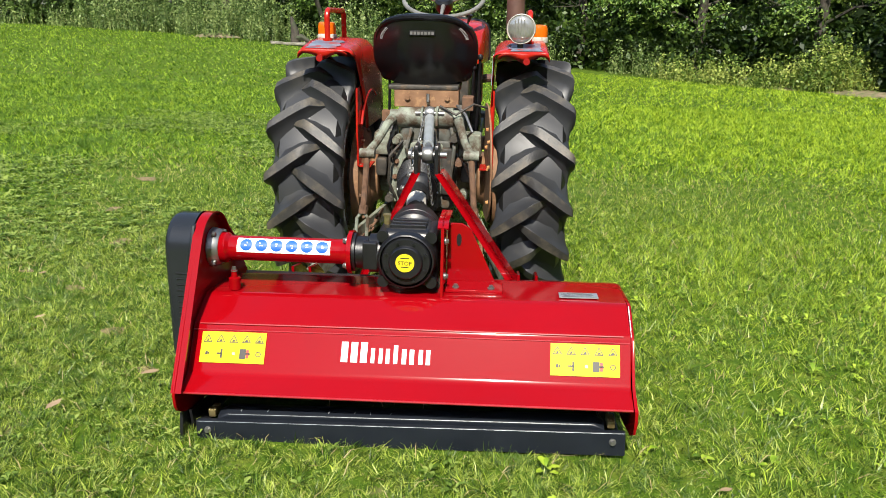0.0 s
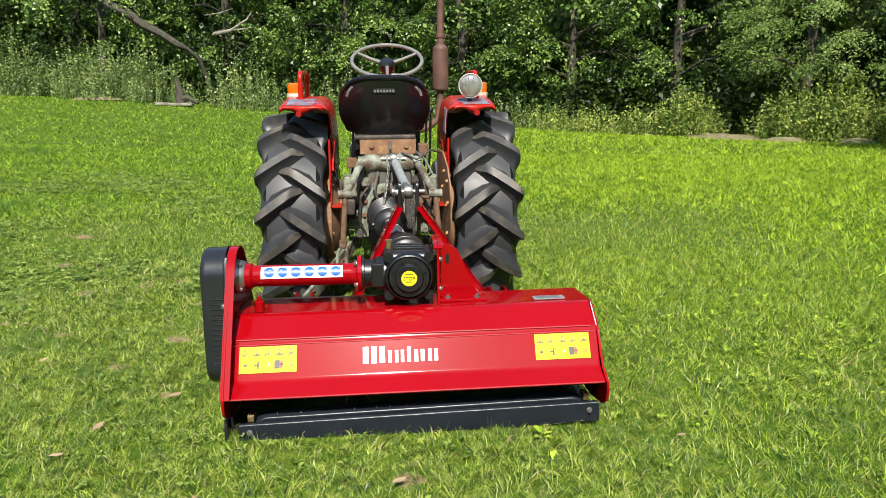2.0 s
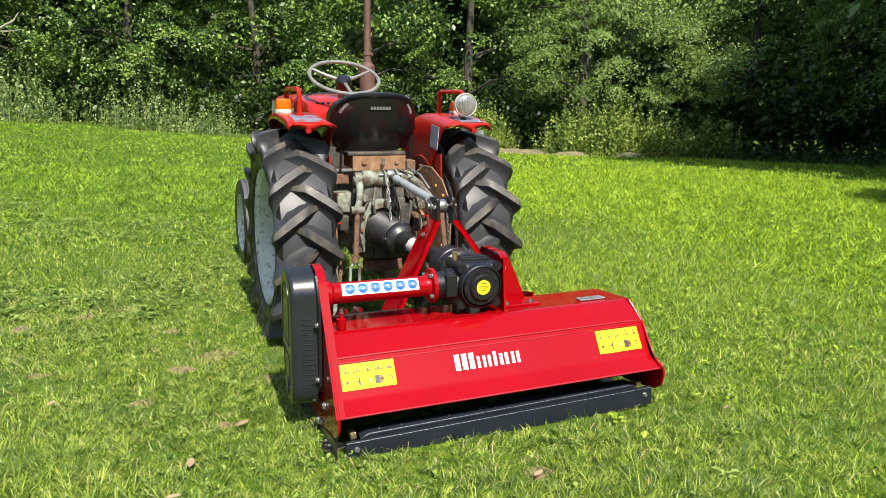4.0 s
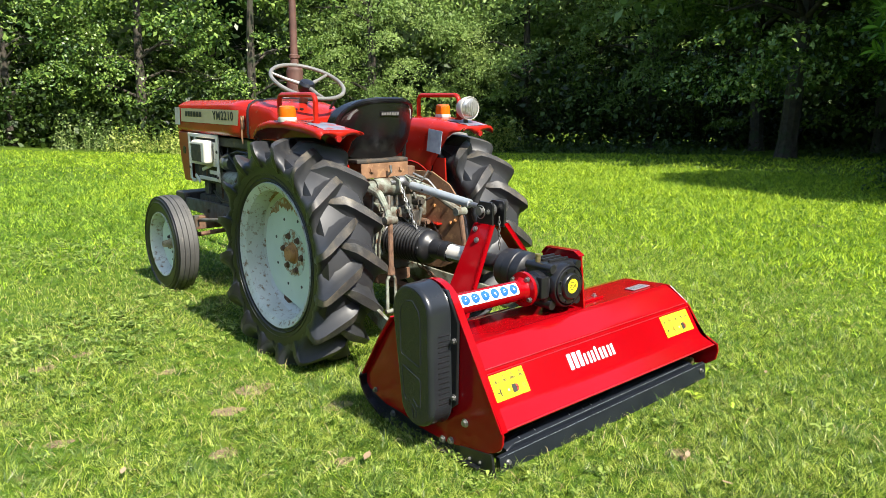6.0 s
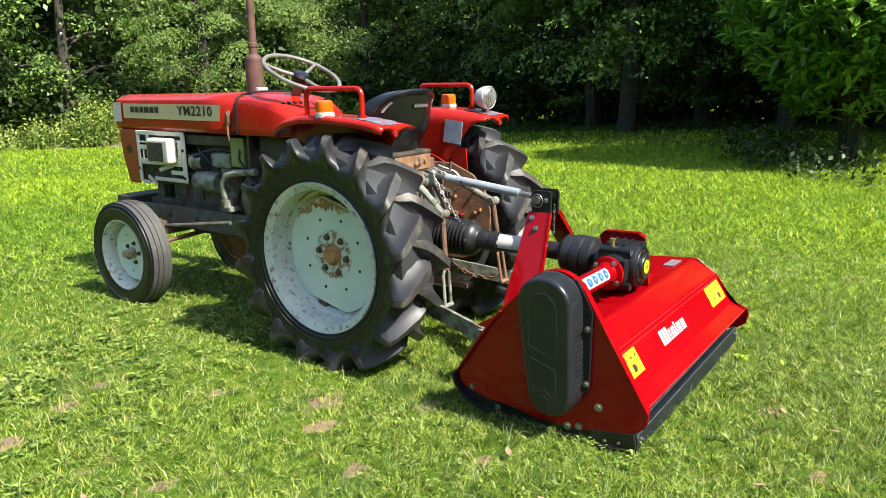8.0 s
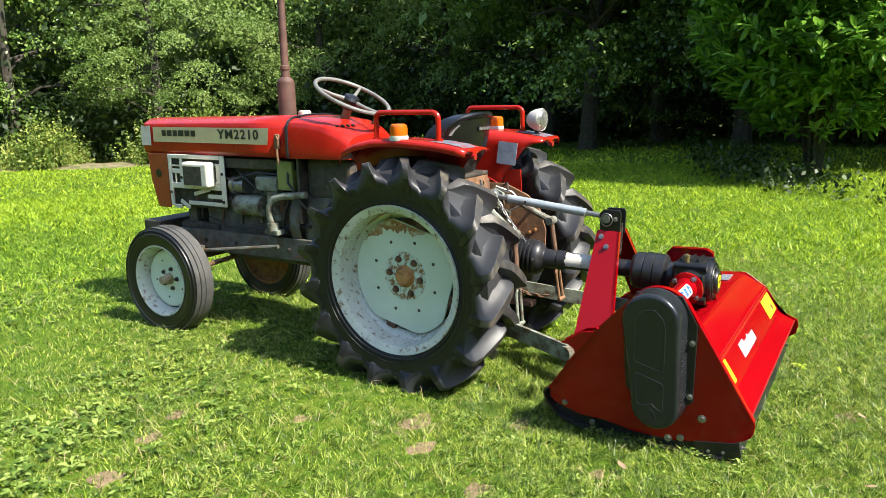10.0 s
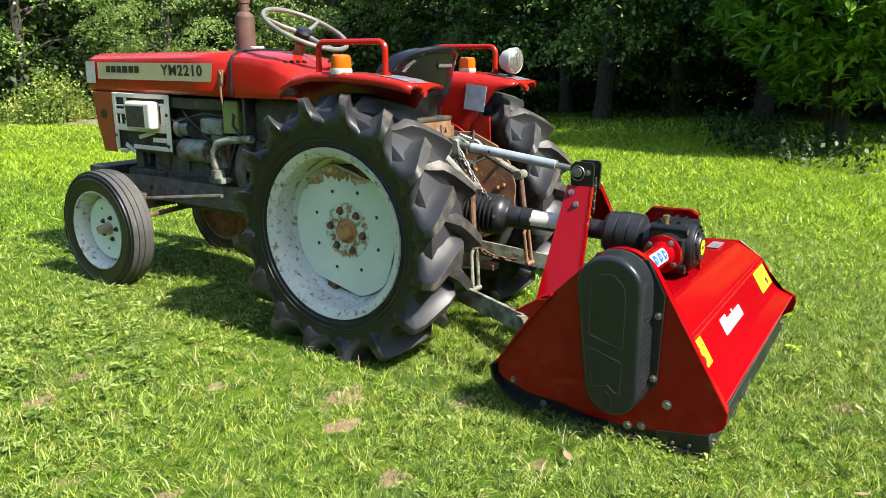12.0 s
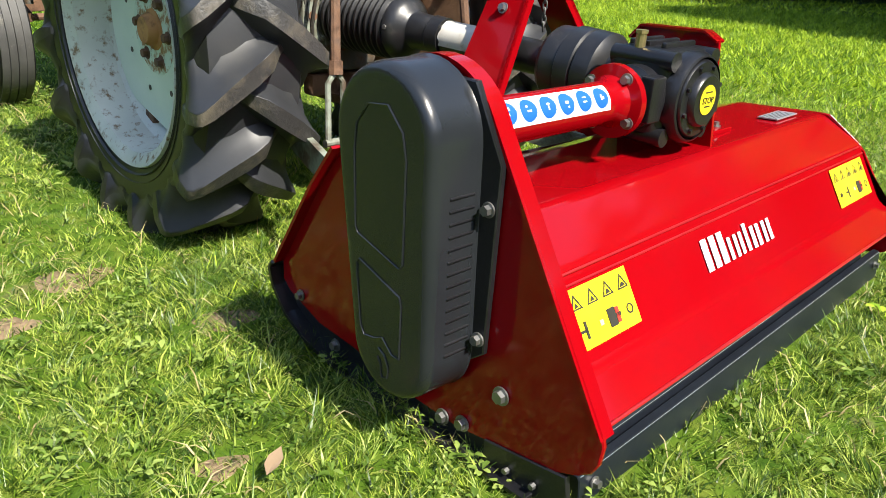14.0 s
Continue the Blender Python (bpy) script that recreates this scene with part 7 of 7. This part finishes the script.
# ---- wood ----
def leaves_at(p, size, upward=0.7, face=None, wide=0.30):
    """Verts and faces of pointed leaves at the given places; face: the way the upper sides turn."""
    n = len(p)
    s = size * rng.uniform(0.6, 1.35, n)
    d = rng.normal(size=(n, 3))
    d[:, 2] -= 0.25
    d /= np.linalg.norm(d, axis=1, keepdims=True)
    nrm = rng.normal(size=(n, 3)) * 0.5 + (np.array([0, 0, upward]) if face is None else face)
    side = np.cross(d, nrm)
    side /= np.linalg.norm(side, axis=1, keepdims=True) + 1e-9
    up = np.cross(side, d)
    s = s[:, None]
    V = np.stack([p, p + d * s * 0.45 + side * s * wide + up * s * 0.08, p + d * s, p + d * s * 0.45 - side * s * wide + up * s * 0.08], 1).reshape(-1, 3)
    F = (np.arange(n) * 4)[:, None] + [0, 1, 2, 3]
    return V, F.astype(np.int32)


def void(c):
    """Wavy field through space: below zero lie the dark hollows between the boughs."""
    x, y, z = c[:, 0], c[:, 1], c[:, 2]
    return np.sin(1.9 * x + 0.8 * z + 1.0) + np.sin(2.6 * z - 1.1 * x + 0.7 * y) + np.sin(1.3 * x + 1.7 * y - 1.4 * z + 2.0) + 0.45


def boughs(n, per, centre, radii, size, low, bough=0.75, flat=0.07, shell=0.55, droop=0.55, solid=False):
    """Leaves on boughs: each a flat spray of side twigs that droops outwards, with dark gaps between the sprays."""
    u = rng.normal(size=(n, 3))
    u /= np.linalg.norm(u, axis=1, keepdims=True)
    r = shell + (1.08 - shell) * rng.uniform(0, 1, n) ** 0.6
    c = np.asarray(centre) + u * r[:, None] * np.asarray(radii)
    keep = (c[:, 2] > low) & ((void(c) > 0.0) | solid)
    c, u = c[keep], u[keep]
    P, N = [], []
    for k in range(len(c)):
        m = int(per * rng.uniform(0.5, 1.5))
        b = bough * rng.uniform(0.55, 1.35)
        a = math.atan2(u[k, 1], u[k, 0]) + rng.normal() * 0.45
        twigs = 9
        q = rng.integers(0, twigs, m)
        side = np.where(q % 2, 1.0, -1.0)
        at = -1.0 + 2.0 * (q + 0.5) / twigs + rng.normal(0, 0.05, m)
        out = np.abs(rng.normal(0, 0.55, m)) * (1.15 - 0.6 * np.abs(at))
        t = (at + 0.55 * out) * b
        w = side * out * b * 0.85 + rng.normal(0, 0.05, m) * b
        dz = -droop * np.maximum(0, t + 0.6 * b) ** 2 / b * 0.5 - 0.22 * w * w / b + rng.normal(0, flat, m) * b
        P.append(c[k] + np.stack([t * math.cos(a) - w * math.sin(a), t * math.sin(a) + w * math.cos(a), dz], -1))
        slope = droop * np.maximum(0, t + 0.6 * b) / b
        N.append(np.stack([slope * math.cos(a), slope * math.sin(a), np.ones(m)], -1) * 0.9)
    p, f = np.concatenate(P), np.concatenate(N)
    keep = p[:, 2] > low * 0.8
    return leaves_at(p[keep], size, face=f[keep])


def joined(pairs):
    V, F, o = [], [], 0
    for v, f in pairs:
        V.append(v)
        F.append(f + o)
        o += len(v)
    return np.concatenate(V), np.concatenate(F)


def tree(x, y, height, radius, mat, label, n=60, per=260, leaf=0.085, low=1.5, group="trees of the wood", lower=2.2, trunk=1.0, back=0.0, upper=0.0, reach=0.0):
    """Trunk with limbs, boughs of fine leaves in the lower crown and coarser ones higher up."""
    z = float(ground_z(x, y))
    t = thing("tree", (x, y, z), label, "tree", group)
    bm = bmesh.new()
    top = Vector((x + rng.normal() * 0.3, y + rng.normal() * 0.3, z + height * 0.75))
    r0 = 0.030 * height ** 0.75 * trunk
    base = Vector((x, y, z - 0.1))
    mid = base.lerp(top, 0.45) + Vector((rng.normal() * 0.15, rng.normal() * 0.15, 0))
    pipe(bm, [base, base.lerp(mid, 0.12), base.lerp(mid, 0.5), mid, top], [r0 * 1.35, r0 * 1.05, r0 * 0.9, r0 * 0.75, r0 * 0.2], 10)
    for k in range(10):
        a = 2 * math.pi * k / 10 + rng.uniform(-0.4, 0.4)
        f = rng.uniform(0.3, 0.95)
        s = base.lerp(mid, min(1, f * 1.5)) if f < 0.65 else mid.lerp(top, f - 0.35)
        l = radius * rng.uniform(0.5, 0.95)
        e = s + Vector((math.cos(a) * l, math.sin(a) * l, rng.uniform(0.0, 0.8)))
        m = s.lerp(e, 0.5) + Vector((0, 0, 0.25))
        pipe(bm, [s, m, e], [r0 * 0.35, r0 * 0.22, 0.012], 6)
        for q in range(3):
            e2 = m.lerp(e, rng.uniform(0.1, 0.9))
            pipe(bm, [e2, e2 + Vector((rng.normal() * 0.5, rng.normal() * 0.5, rng.uniform(-0.2, 0.6)))], [0.016, 0.005], 5)
    part("trunk", bm, BARK, t)
    sets = [boughs(n, per, (x + reach, y, z + lower + 0.9), (radius, radius, 2.3), leaf, z + low, shell=0.72)]
    sets.append(boughs(74, 105, (x + reach, y + back, z + height * 0.66), (radius * (1.15 - 0.1 * back), radius * (1.15 - 0.1 * back), height * 0.37), upper or max(0.17, leaf * 1.7), z + 4.0, 1.15, 0.09, 0.40, solid=upper > 0))
    V, F = joined(sets)
    raw("crown", V, F, mat, t)
    return t


DARK_TREE = "dark green leafy tree at the edge of the wood"
PALE_TREE = "pale green feathery tree at the edge of the wood"
# front row along the lawn, from far left round to the right
for x, y, h, r, m, lb, n, lf, lo in (
        (-27, 31, 11, 3.4, LEAFA, DARK_TREE, 120, 0.14, 0.8), (-21, 29.5, 10, 3.2, LEAFB, PALE_TREE, 130, 0.13, 1.0), (-15.5, 30, 11, 3.2, LEAFA, DARK_TREE, 140, 0.12, 1.6),
        (-10.5, 29.4, 10, 3.0, LEAFA, DARK_TREE, 150, 0.12, 1.8), (-6.0, 30, 11, 3.0, LEAFA, DARK_TREE, 160, 0.11, 1.2), (-1.4, 30.4, 11, 2.9, LEAFA, DARK_TREE, 170, 0.11, 1.6),
        (3.2, 30.0, 11, 2.8, LEAFA, DARK_TREE, 170, 0.11, 1.6), (7.4, 29.2, 12, 2.9, LEAFA, DARK_TREE, 190, 0.11, 1.8), (10.8, 27.0, 12, 2.9, LEAFA, DARK_TREE, 130, 0.11, 1.9),
        # the last tree here has pale leaves to brighten the shaded wood
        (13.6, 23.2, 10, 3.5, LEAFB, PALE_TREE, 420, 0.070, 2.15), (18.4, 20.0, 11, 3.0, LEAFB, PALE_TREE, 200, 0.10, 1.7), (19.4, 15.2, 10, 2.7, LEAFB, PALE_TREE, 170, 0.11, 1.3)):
    tree(x, y, h, r, m, lb, int(n * (0.44 if lf > 0.09 else 0.62)), 300 if lf > 0.09 else 440, lf, lo, lower=2.2 if lf > 0.09 else 2.5, trunk=1.15 if lf < 0.09 else 1.0, reach=1.7 if lf < 0.09 else 0.0, back=0.0 if lf > 0.09 else 1.6)
# second row, behind
for x, y in ((-22, 36), (-14, 36), (-7, 36), (-1, 36), (5, 35), (10.5, 33), (15.5, 29.5), (19.5, 25), (22, 19.5), (21.5, 13.5)):
    # right-hand trees get paler leaves, light put into their colour
    tree(x, y, rng.uniform(11, 13), 3.4, LEAFB if x > 15 else LEAFA, "tree inside the wood, leaves paled to lift its shade" if x > 15 else "dark green tree inside the wood", 24, 160, 0.18, 0.7, lower=2.0)
# shaded side of the lawn; dark trees added, some unseen, to cast its shade
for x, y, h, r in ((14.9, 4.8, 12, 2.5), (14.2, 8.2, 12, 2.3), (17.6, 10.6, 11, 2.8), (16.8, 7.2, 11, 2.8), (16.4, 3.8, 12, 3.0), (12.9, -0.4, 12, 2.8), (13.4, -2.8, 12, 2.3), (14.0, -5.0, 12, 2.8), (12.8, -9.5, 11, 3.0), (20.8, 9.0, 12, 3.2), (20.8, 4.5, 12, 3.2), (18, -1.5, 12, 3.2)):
    # pale leaves beyond x 16 brighten the shaded trees by colour
    tree(x, y, h, r, LEAFB if x > 16 else LEAFA, "tree on the shaded side, leaves paled to lift the gloom" if x > 16 else "dark green tree added to cast the lawn's shade", 50, 200, 0.12, 1.5 if x < 15 else 0.7, lower=2.2, upper=0.34)
# behind the camera: unseen trees added to close the ring for reflections
for x, y in ((-24, 24), (-27, 14), (-26, 4), (-22, -8), (-14, -18), (-4, -22), (6, -21), (14, -15)):
    tree(x, y, 9, 3.2, LEAFA, "unseen leafy tree added behind the camera", 24, 70, 0.28, 0.6)


def thicket(name, line, width, n, top, leaf, mat, label):
    """Undergrowth inside the wood: dense uneven leaves from the ground up."""
    seg = [(np.array(a, float), np.array(b, float)) for a, b in zip(line, line[1:])]
    w = np.array([np.linalg.norm(b - a) for a, b in seg])
    ids = rng.choice(len(seg), n, p=w / w.sum())
    t = rng.uniform(0, 1, n)
    a, b = np.array([s[0] for s in seg])[ids], np.array([s[1] for s in seg])[ids]
    p = a + (b - a) * t[:, None] + rng.normal(0, width / 2, (n, 2))
    h = top * (0.65 + 0.35 * patch_noise(p[:, 0], p[:, 1], 0.9, 31)) * rng.uniform(0, 1, n) ** 0.8
    V, F = leaves_at(np.stack([p[:, 0], p[:, 1], ground_z(p[:, 0], p[:, 1]) + np.abs(h)], -1), leaf)
    tagged(raw(name, V, F, mat, None), label, "undergrowth", kind="stuff")


# leaf filling added between the trunks, darkened by colour for the wood's shade
thicket("undergrowth", [(-32, 30), (-18, 29), (-6, 29.5), (4, 29.5), (10, 27.5), (14.5, 23.5), (17.5, 19), (19.0, 14), (19.2, 9), (18.4, 4.5), (15, 0.5)], 1.6, 36000, 2.6, 0.22, SHADELEAF, "undergrowth inside the wood with shade put into its colour")
thicket("undergrowth", [(-34, 36), (-16, 36), (2, 36), (12, 31), (19.5, 25), (23.5, 17), (24, 9), (23, 2), (18, -5), (13, -11)], 2.2, 30000, 7.5, 0.42, SHADELEAF, "undergrowth deep inside the wood with shade put into its colour")
# far wood: an added belt all round, near-black for shade between the trees
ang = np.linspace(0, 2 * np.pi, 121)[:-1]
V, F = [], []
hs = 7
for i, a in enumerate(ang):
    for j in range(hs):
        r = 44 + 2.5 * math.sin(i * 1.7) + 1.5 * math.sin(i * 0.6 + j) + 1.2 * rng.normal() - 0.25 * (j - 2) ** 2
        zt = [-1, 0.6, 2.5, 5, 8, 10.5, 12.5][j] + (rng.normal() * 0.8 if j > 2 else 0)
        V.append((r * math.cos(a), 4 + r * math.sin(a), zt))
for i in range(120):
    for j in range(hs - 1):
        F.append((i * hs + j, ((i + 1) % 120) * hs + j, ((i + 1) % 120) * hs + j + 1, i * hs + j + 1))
tagged(raw("backdrop", np.array(V), np.array(F, np.int32), SHADEWOOD, None, "", 0), "added woodland backdrop, near-black for the shade between trees", "woodland", kind="structure")


def laurel(x, y):
    """A laurel: stems, and twigs that each end in a tuft of long leaves pointing outwards and up."""
    t = thing("laurel_bush", (x, y, 0), "glossy green laurel bush with long leaves beside the lawn", "bush")
    bm = bmesh.new()
    V, F, o = [], [], 0
    for k in range(9):
        a = rng.uniform(0, 6.28)
        e = Vector((x + math.cos(a) * 0.8, y + math.sin(a) * 0.8, rng.uniform(1.6, 3.4)))
        pipe(bm, [(x + math.cos(a) * 0.1, y + math.sin(a) * 0.1, -0.05), Vector((x, y, 0.6)).lerp(e, 0.3), e], [0.035, 0.025, 0.008], 7)
    part("stem", bm, BARK, t)
    for k in range(2900):
        u = rng.normal(size=3)
        u /= np.linalg.norm(u)
        if u[2] < -0.75:
            continue
        r = rng.uniform(0.55, 1.08)
        c = np.array([x, y, 2.35]) + u * r * np.array([1.65, 1.65, 2.1])
        slim = min(1.0, 0.40 + 0.36 * c[2])
        c[:2] = np.array([x, y]) + (c[:2] - np.array([x, y])) * slim
        if c[2] < 0.35:
            continue
        ax = u * np.array([1, 1, 0.3]) + np.array([0, 0, 0.55])
        ax /= np.linalg.norm(ax)
        m = int(rng.integers(8, 15))
        for q in range(m):
            f = q / m
            d = rng.normal(size=3) * 0.75 + ax * (0.4 + 0.9 * f)
            d /= np.linalg.norm(d)
            s = np.cross(d, np.array([0, 0, 1.0]) + rng.normal(size=3) * 0.35)
            s /= np.linalg.norm(s) + 1e-9
            w = np.cross(s, d)
            b = c + ax * (f - 0.6) * 0.22
            l = rng.uniform(0.13, 0.23)
            V += [b, b + d * l * 0.35 + s * l * 0.17 + w * 0.01, b + d * l * 0.72 + s * l * 0.15 + w * 0.008, b + d * l - w * 0.012, b + d * l * 0.72 - s * l * 0.15 + w * 0.008, b + d * l * 0.35 - s * l * 0.17 + w * 0.01]
            F += [(o, o + 1, o + 2, o + 3), (o, o + 3, o + 4, o + 5)]
            o += 6
    raw("foliage", np.array(V), np.array(F, np.int32), LAUREL, t)


laurel(8.7, 2.75)


# nettles and tall weeds along the edge of the wood
def tall_weeds(name, pts, hmin, hmax, leaf, mat, label, fac=None):
    """Stems in clumps, with drooping pairs of leaves all the way up."""
    P, stems = [], []
    for i, (x, y) in enumerate(pts):
        z = float(ground_z(x, y))
        for q in range(3):
            sx, sy = x + rng.normal() * 0.14, y + rng.normal() * 0.14
            h = rng.uniform(hmin, hmax) * (fac[i] if fac else 1.0)
            lx, ly = rng.normal(0, 0.12, 2)
            n = max(4, int(h / 0.045))
            t = np.linspace(0.10, 1, n)
            c = np.stack([sx + lx * t * h, sy + ly * t * h, z + t * h], -1)
            P.append(c + rng.normal(size=(n, 3)) * np.array([0.05, 0.05, 0.015]) * (1.15 - t)[:, None] * 1.2)
            stems.append(np.array([[sx - 0.006, sy, z - 0.02], [sx + 0.006, sy, z - 0.02], [sx + lx * h, sy + ly * h, z + h]]))
    V, F = leaves_at(np.concatenate(P), leaf, 0.9)
    tagged(raw(name, V, F, mat, None), label, "weeds", kind="stuff")
    S = np.concatenate(stems)
    tagged(raw("weed_stems", S, np.arange(len(S), dtype=np.int32).reshape(-1, 3), mat, None), "thin green stems of the tall weeds", "weeds", kind="stuff")


def along(line, n, back, gaps=()):
    out = []
    seg = [(Vector(a), Vector(b)) for a, b in zip(line, line[1:])]
    w = np.array([(b - a).length for a, b in seg])
    while len(out) < n:
        a, b = seg[rng.choice(len(seg), p=w / w.sum())]
        p = a.lerp(b, rng.uniform(0, 1))
        d = (b - a).normalized()
        nrm = Vector((-d.y, d.x))
        if nrm.dot(p - Vector((0, 2))) < 0:
            nrm = -nrm
        p = p + nrm * (rng.uniform(0, 1) ** 1.5 * back - 0.2)
        if any(math.hypot(p.x - gx_, p.y - gy_) < gr for gx_, gy_, gr in gaps):
            continue
        if patch_noise(np.array([p.x]), np.array([p.y]), 1.3, 21)[0] < rng.uniform(-1.4, 0.3):
            continue
        out.append((p.x, p.y))
    return out


def clumps(spots):
    """Places for stems in round clumps, with a height factor that falls towards each clump's rim."""
    pts, fac = [], []
    for x, y, r, h, n in spots:
        for _ in range(n):
            a, q = rng.uniform(0, 6.28), math.sqrt(rng.uniform(0, 1))
            pts.append((x + 1.25 * r * q * math.cos(a), y + r * q * math.sin(a)))
            fac.append(h * (1 - 0.55 * q * q))
    return pts, fac


left = [(rng.uniform(-30, 6), 0, rng.uniform(0.5, 1.3), rng.uniform(0.6, 2.0), 16) for _ in range(30)]
left = [(x, 26.6 + 0.7 * rng.uniform(-0.3, 1.6) + (0.25 if x > 0 else 0.0), r, h, n) for x, _, r, h, n in left]
pts, fac = clumps(left + [(-4.8, 26.2, 1.1, 1.7, 60), (-9.0, 26.4, 1.6, 2.1, 90), (-13.0, 26.8, 1.6, 2.2, 80)])
tall_weeds("nettles", pts, 0.30, 1.25, 0.085, GREYNETTLE, "tall nettles and weeds along the edge of the wood", fac)
pts, fac = clumps([(9.2, 25.0, 0.8, 1.1, 60), (10.3, 24.3, 0.85, 1.5, 90), (7.6, 25.8, 0.8, 0.9, 45), (6.2, 26.4, 0.8, 0.9, 40), (12.3, 21.2, 0.9, 1.5, 90), (13.2, 20.4, 1.0, 1.75, 120), (14.2, 19.6, 0.9, 1.3, 80), (12.6, 20.0, 0.5, 0.8, 40), (15.4, 18.6, 0.9, 1.2, 60), (11.9, 22.6, 0.3, 1.0, 12)])
tall_weeds("nettles", pts, 0.28, 1.25, 0.10, NETTLE, "sunlit nettles and yellow-green weeds at the edge of the wood", fac)
tall_weeds("shade_weeds", along([(15.2, 18.6), (15.4, 14), (14.8, 10), (14.6, 7.0), (12.4, 5.2), (9.8, 4.4), (7.8, 3.7), (6.6, 2.4), (6.0, 1.2)], 330, 1.3), 0.08, 0.38, 0.08, SHADELEAF, "low weeds under the trees, coloured dark for the shade")
# pale dry earth along the edge
for x, y, r in ((11.0, 22.4, 1.1), (10.9, 23.7, 0.9), (11.6, 20.4, 0.5), (13.0, 19.4, 0.5), (9.2, 25.0, 0.6), (-9.5, 25.8, 0.6)):
    bm = bmesh.new()
    z = float(ground_z(x, y))
    lathe(bm, [(r * 1.35, -0.03), (r, 0.05), (r * 0.5, 0.12), (0, 0.15)], (x, y, z), (0, 0.05, 1), 20)
    for v in bm.verts:
        v.co += Vector((noise.noise(v.co * 2.5), noise.noise(v.co * 2.5 + Vector((9, 0, 0))), 0)) * r * 0.5
    tagged(part("soil_patch", bm, EDGESOIL, None), "pale dry earth at the edge of the wood", "soil", "soil patches", "stuff")
# fallen branch, pale slab and broken stump by the nettles
bm = bmesh.new()
pipe(bm, [(-10.4, 29.2, 4.8), (-9.8, 27.6, 4.1), (-9.1, 27.0, 3.60), (-8.6, 26.9, 3.42), (-8.1, 26.9, 3.02), (-7.45, 26.9, 2.68), (-7.05, 26.9, 2.40), (-6.75, 27.0, 2.25), (-6.4, 27.3, 1.9), (-6.2, 27.6, 1.2), (-6.1, 27.8, 0.2)], [0.20, 0.19, 0.17, 0.15, 0.14, 0.12, 0.14, 0.09, 0.08, 0.07, 0.06], 10)
for v in bm.verts:
    v.co += Vector((noise.noise(v.co * 4), noise.noise(v.co * 4 + Vector((3, 0, 0))), noise.noise(v.co * 4 + Vector((6, 0, 0))))) * 0.05
tagged(part("fallen_branch", bm, BARK, None), "mossy brown fallen bough leaning in the nettles", "branch")
bm = bmesh.new()
pipe(bm, [(-6.0, 29.9, 3.0), (-5.9, 28.0, 2.8), (-5.72, 26.8, 2.70), (-5.35, 26.7, 2.76), (-5.08, 26.7, 2.83), (-4.77, 26.75, 3.05), (-4.56, 26.8, 3.18), (-4.40, 26.9, 3.45)], [0.07, 0.06, 0.045, 0.06, 0.055, 0.04, 0.03, 0.012], 9)
pipe(bm, [(-5.08, 26.7, 2.83), (-4.7, 26.7, 2.86), (-4.3, 26.75, 2.94)], [0.035, 0.022, 0.008], 8)
pipe(bm, [(-6.0, 29.6, 3.6), (-5.97, 26.8, 3.32), (-5.45, 26.8, 3.40), (-5.0, 26.8, 3.55)], [0.03, 0.02, 0.02, 0.006], 8)
tagged(part("dead_branch", bm, DRYWOOD, None), "bare pale grey dead branch among the leaves", "branch")
bm = bmesh.new()
pipe(bm, [(-6.62, 25.3, 0.25), (-6.62, 25.3, 0.8), (-6.70, 25.32, 1.25)], [0.17, 0.13, 0.05], 9)
pipe(bm, [(-6.62, 25.3, 0.55), (-6.35, 25.25, 0.60), (-6.05, 25.2, 0.42)], [0.12, 0.10, 0.05], 8)
for v in bm.verts:
    v.co += Vector((noise.noise(v.co * 6), noise.noise(v.co * 6 + Vector((7, 0, 0))), 0)) * 0.05
tagged(part("tree_stump", bm, BARK, None), "broken dark brown stump by the nettles", "stump")
bm = bmesh.new()
box(bm, (-6.75, 25.0, float(ground_z(-6.75, 25.0)) + 0.06), (1.2, 0.5, 0.09), (0, 2, 4), 0.03, 2)
bmesh.ops.subdivide_edges(bm, edges=bm.edges[:], cuts=3, use_grid_fill=True)
for v in bm.verts:
    v.co += Vector((noise.noise(v.co * 3), noise.noise(v.co * 3 + Vector((5, 0, 0))), 0.5 * noise.noise(v.co * 5))) * 0.10
tagged(part("stone_slab", bm, DRYWOOD, None), "pale weathered slab lying at the lawn's edge", "slab")
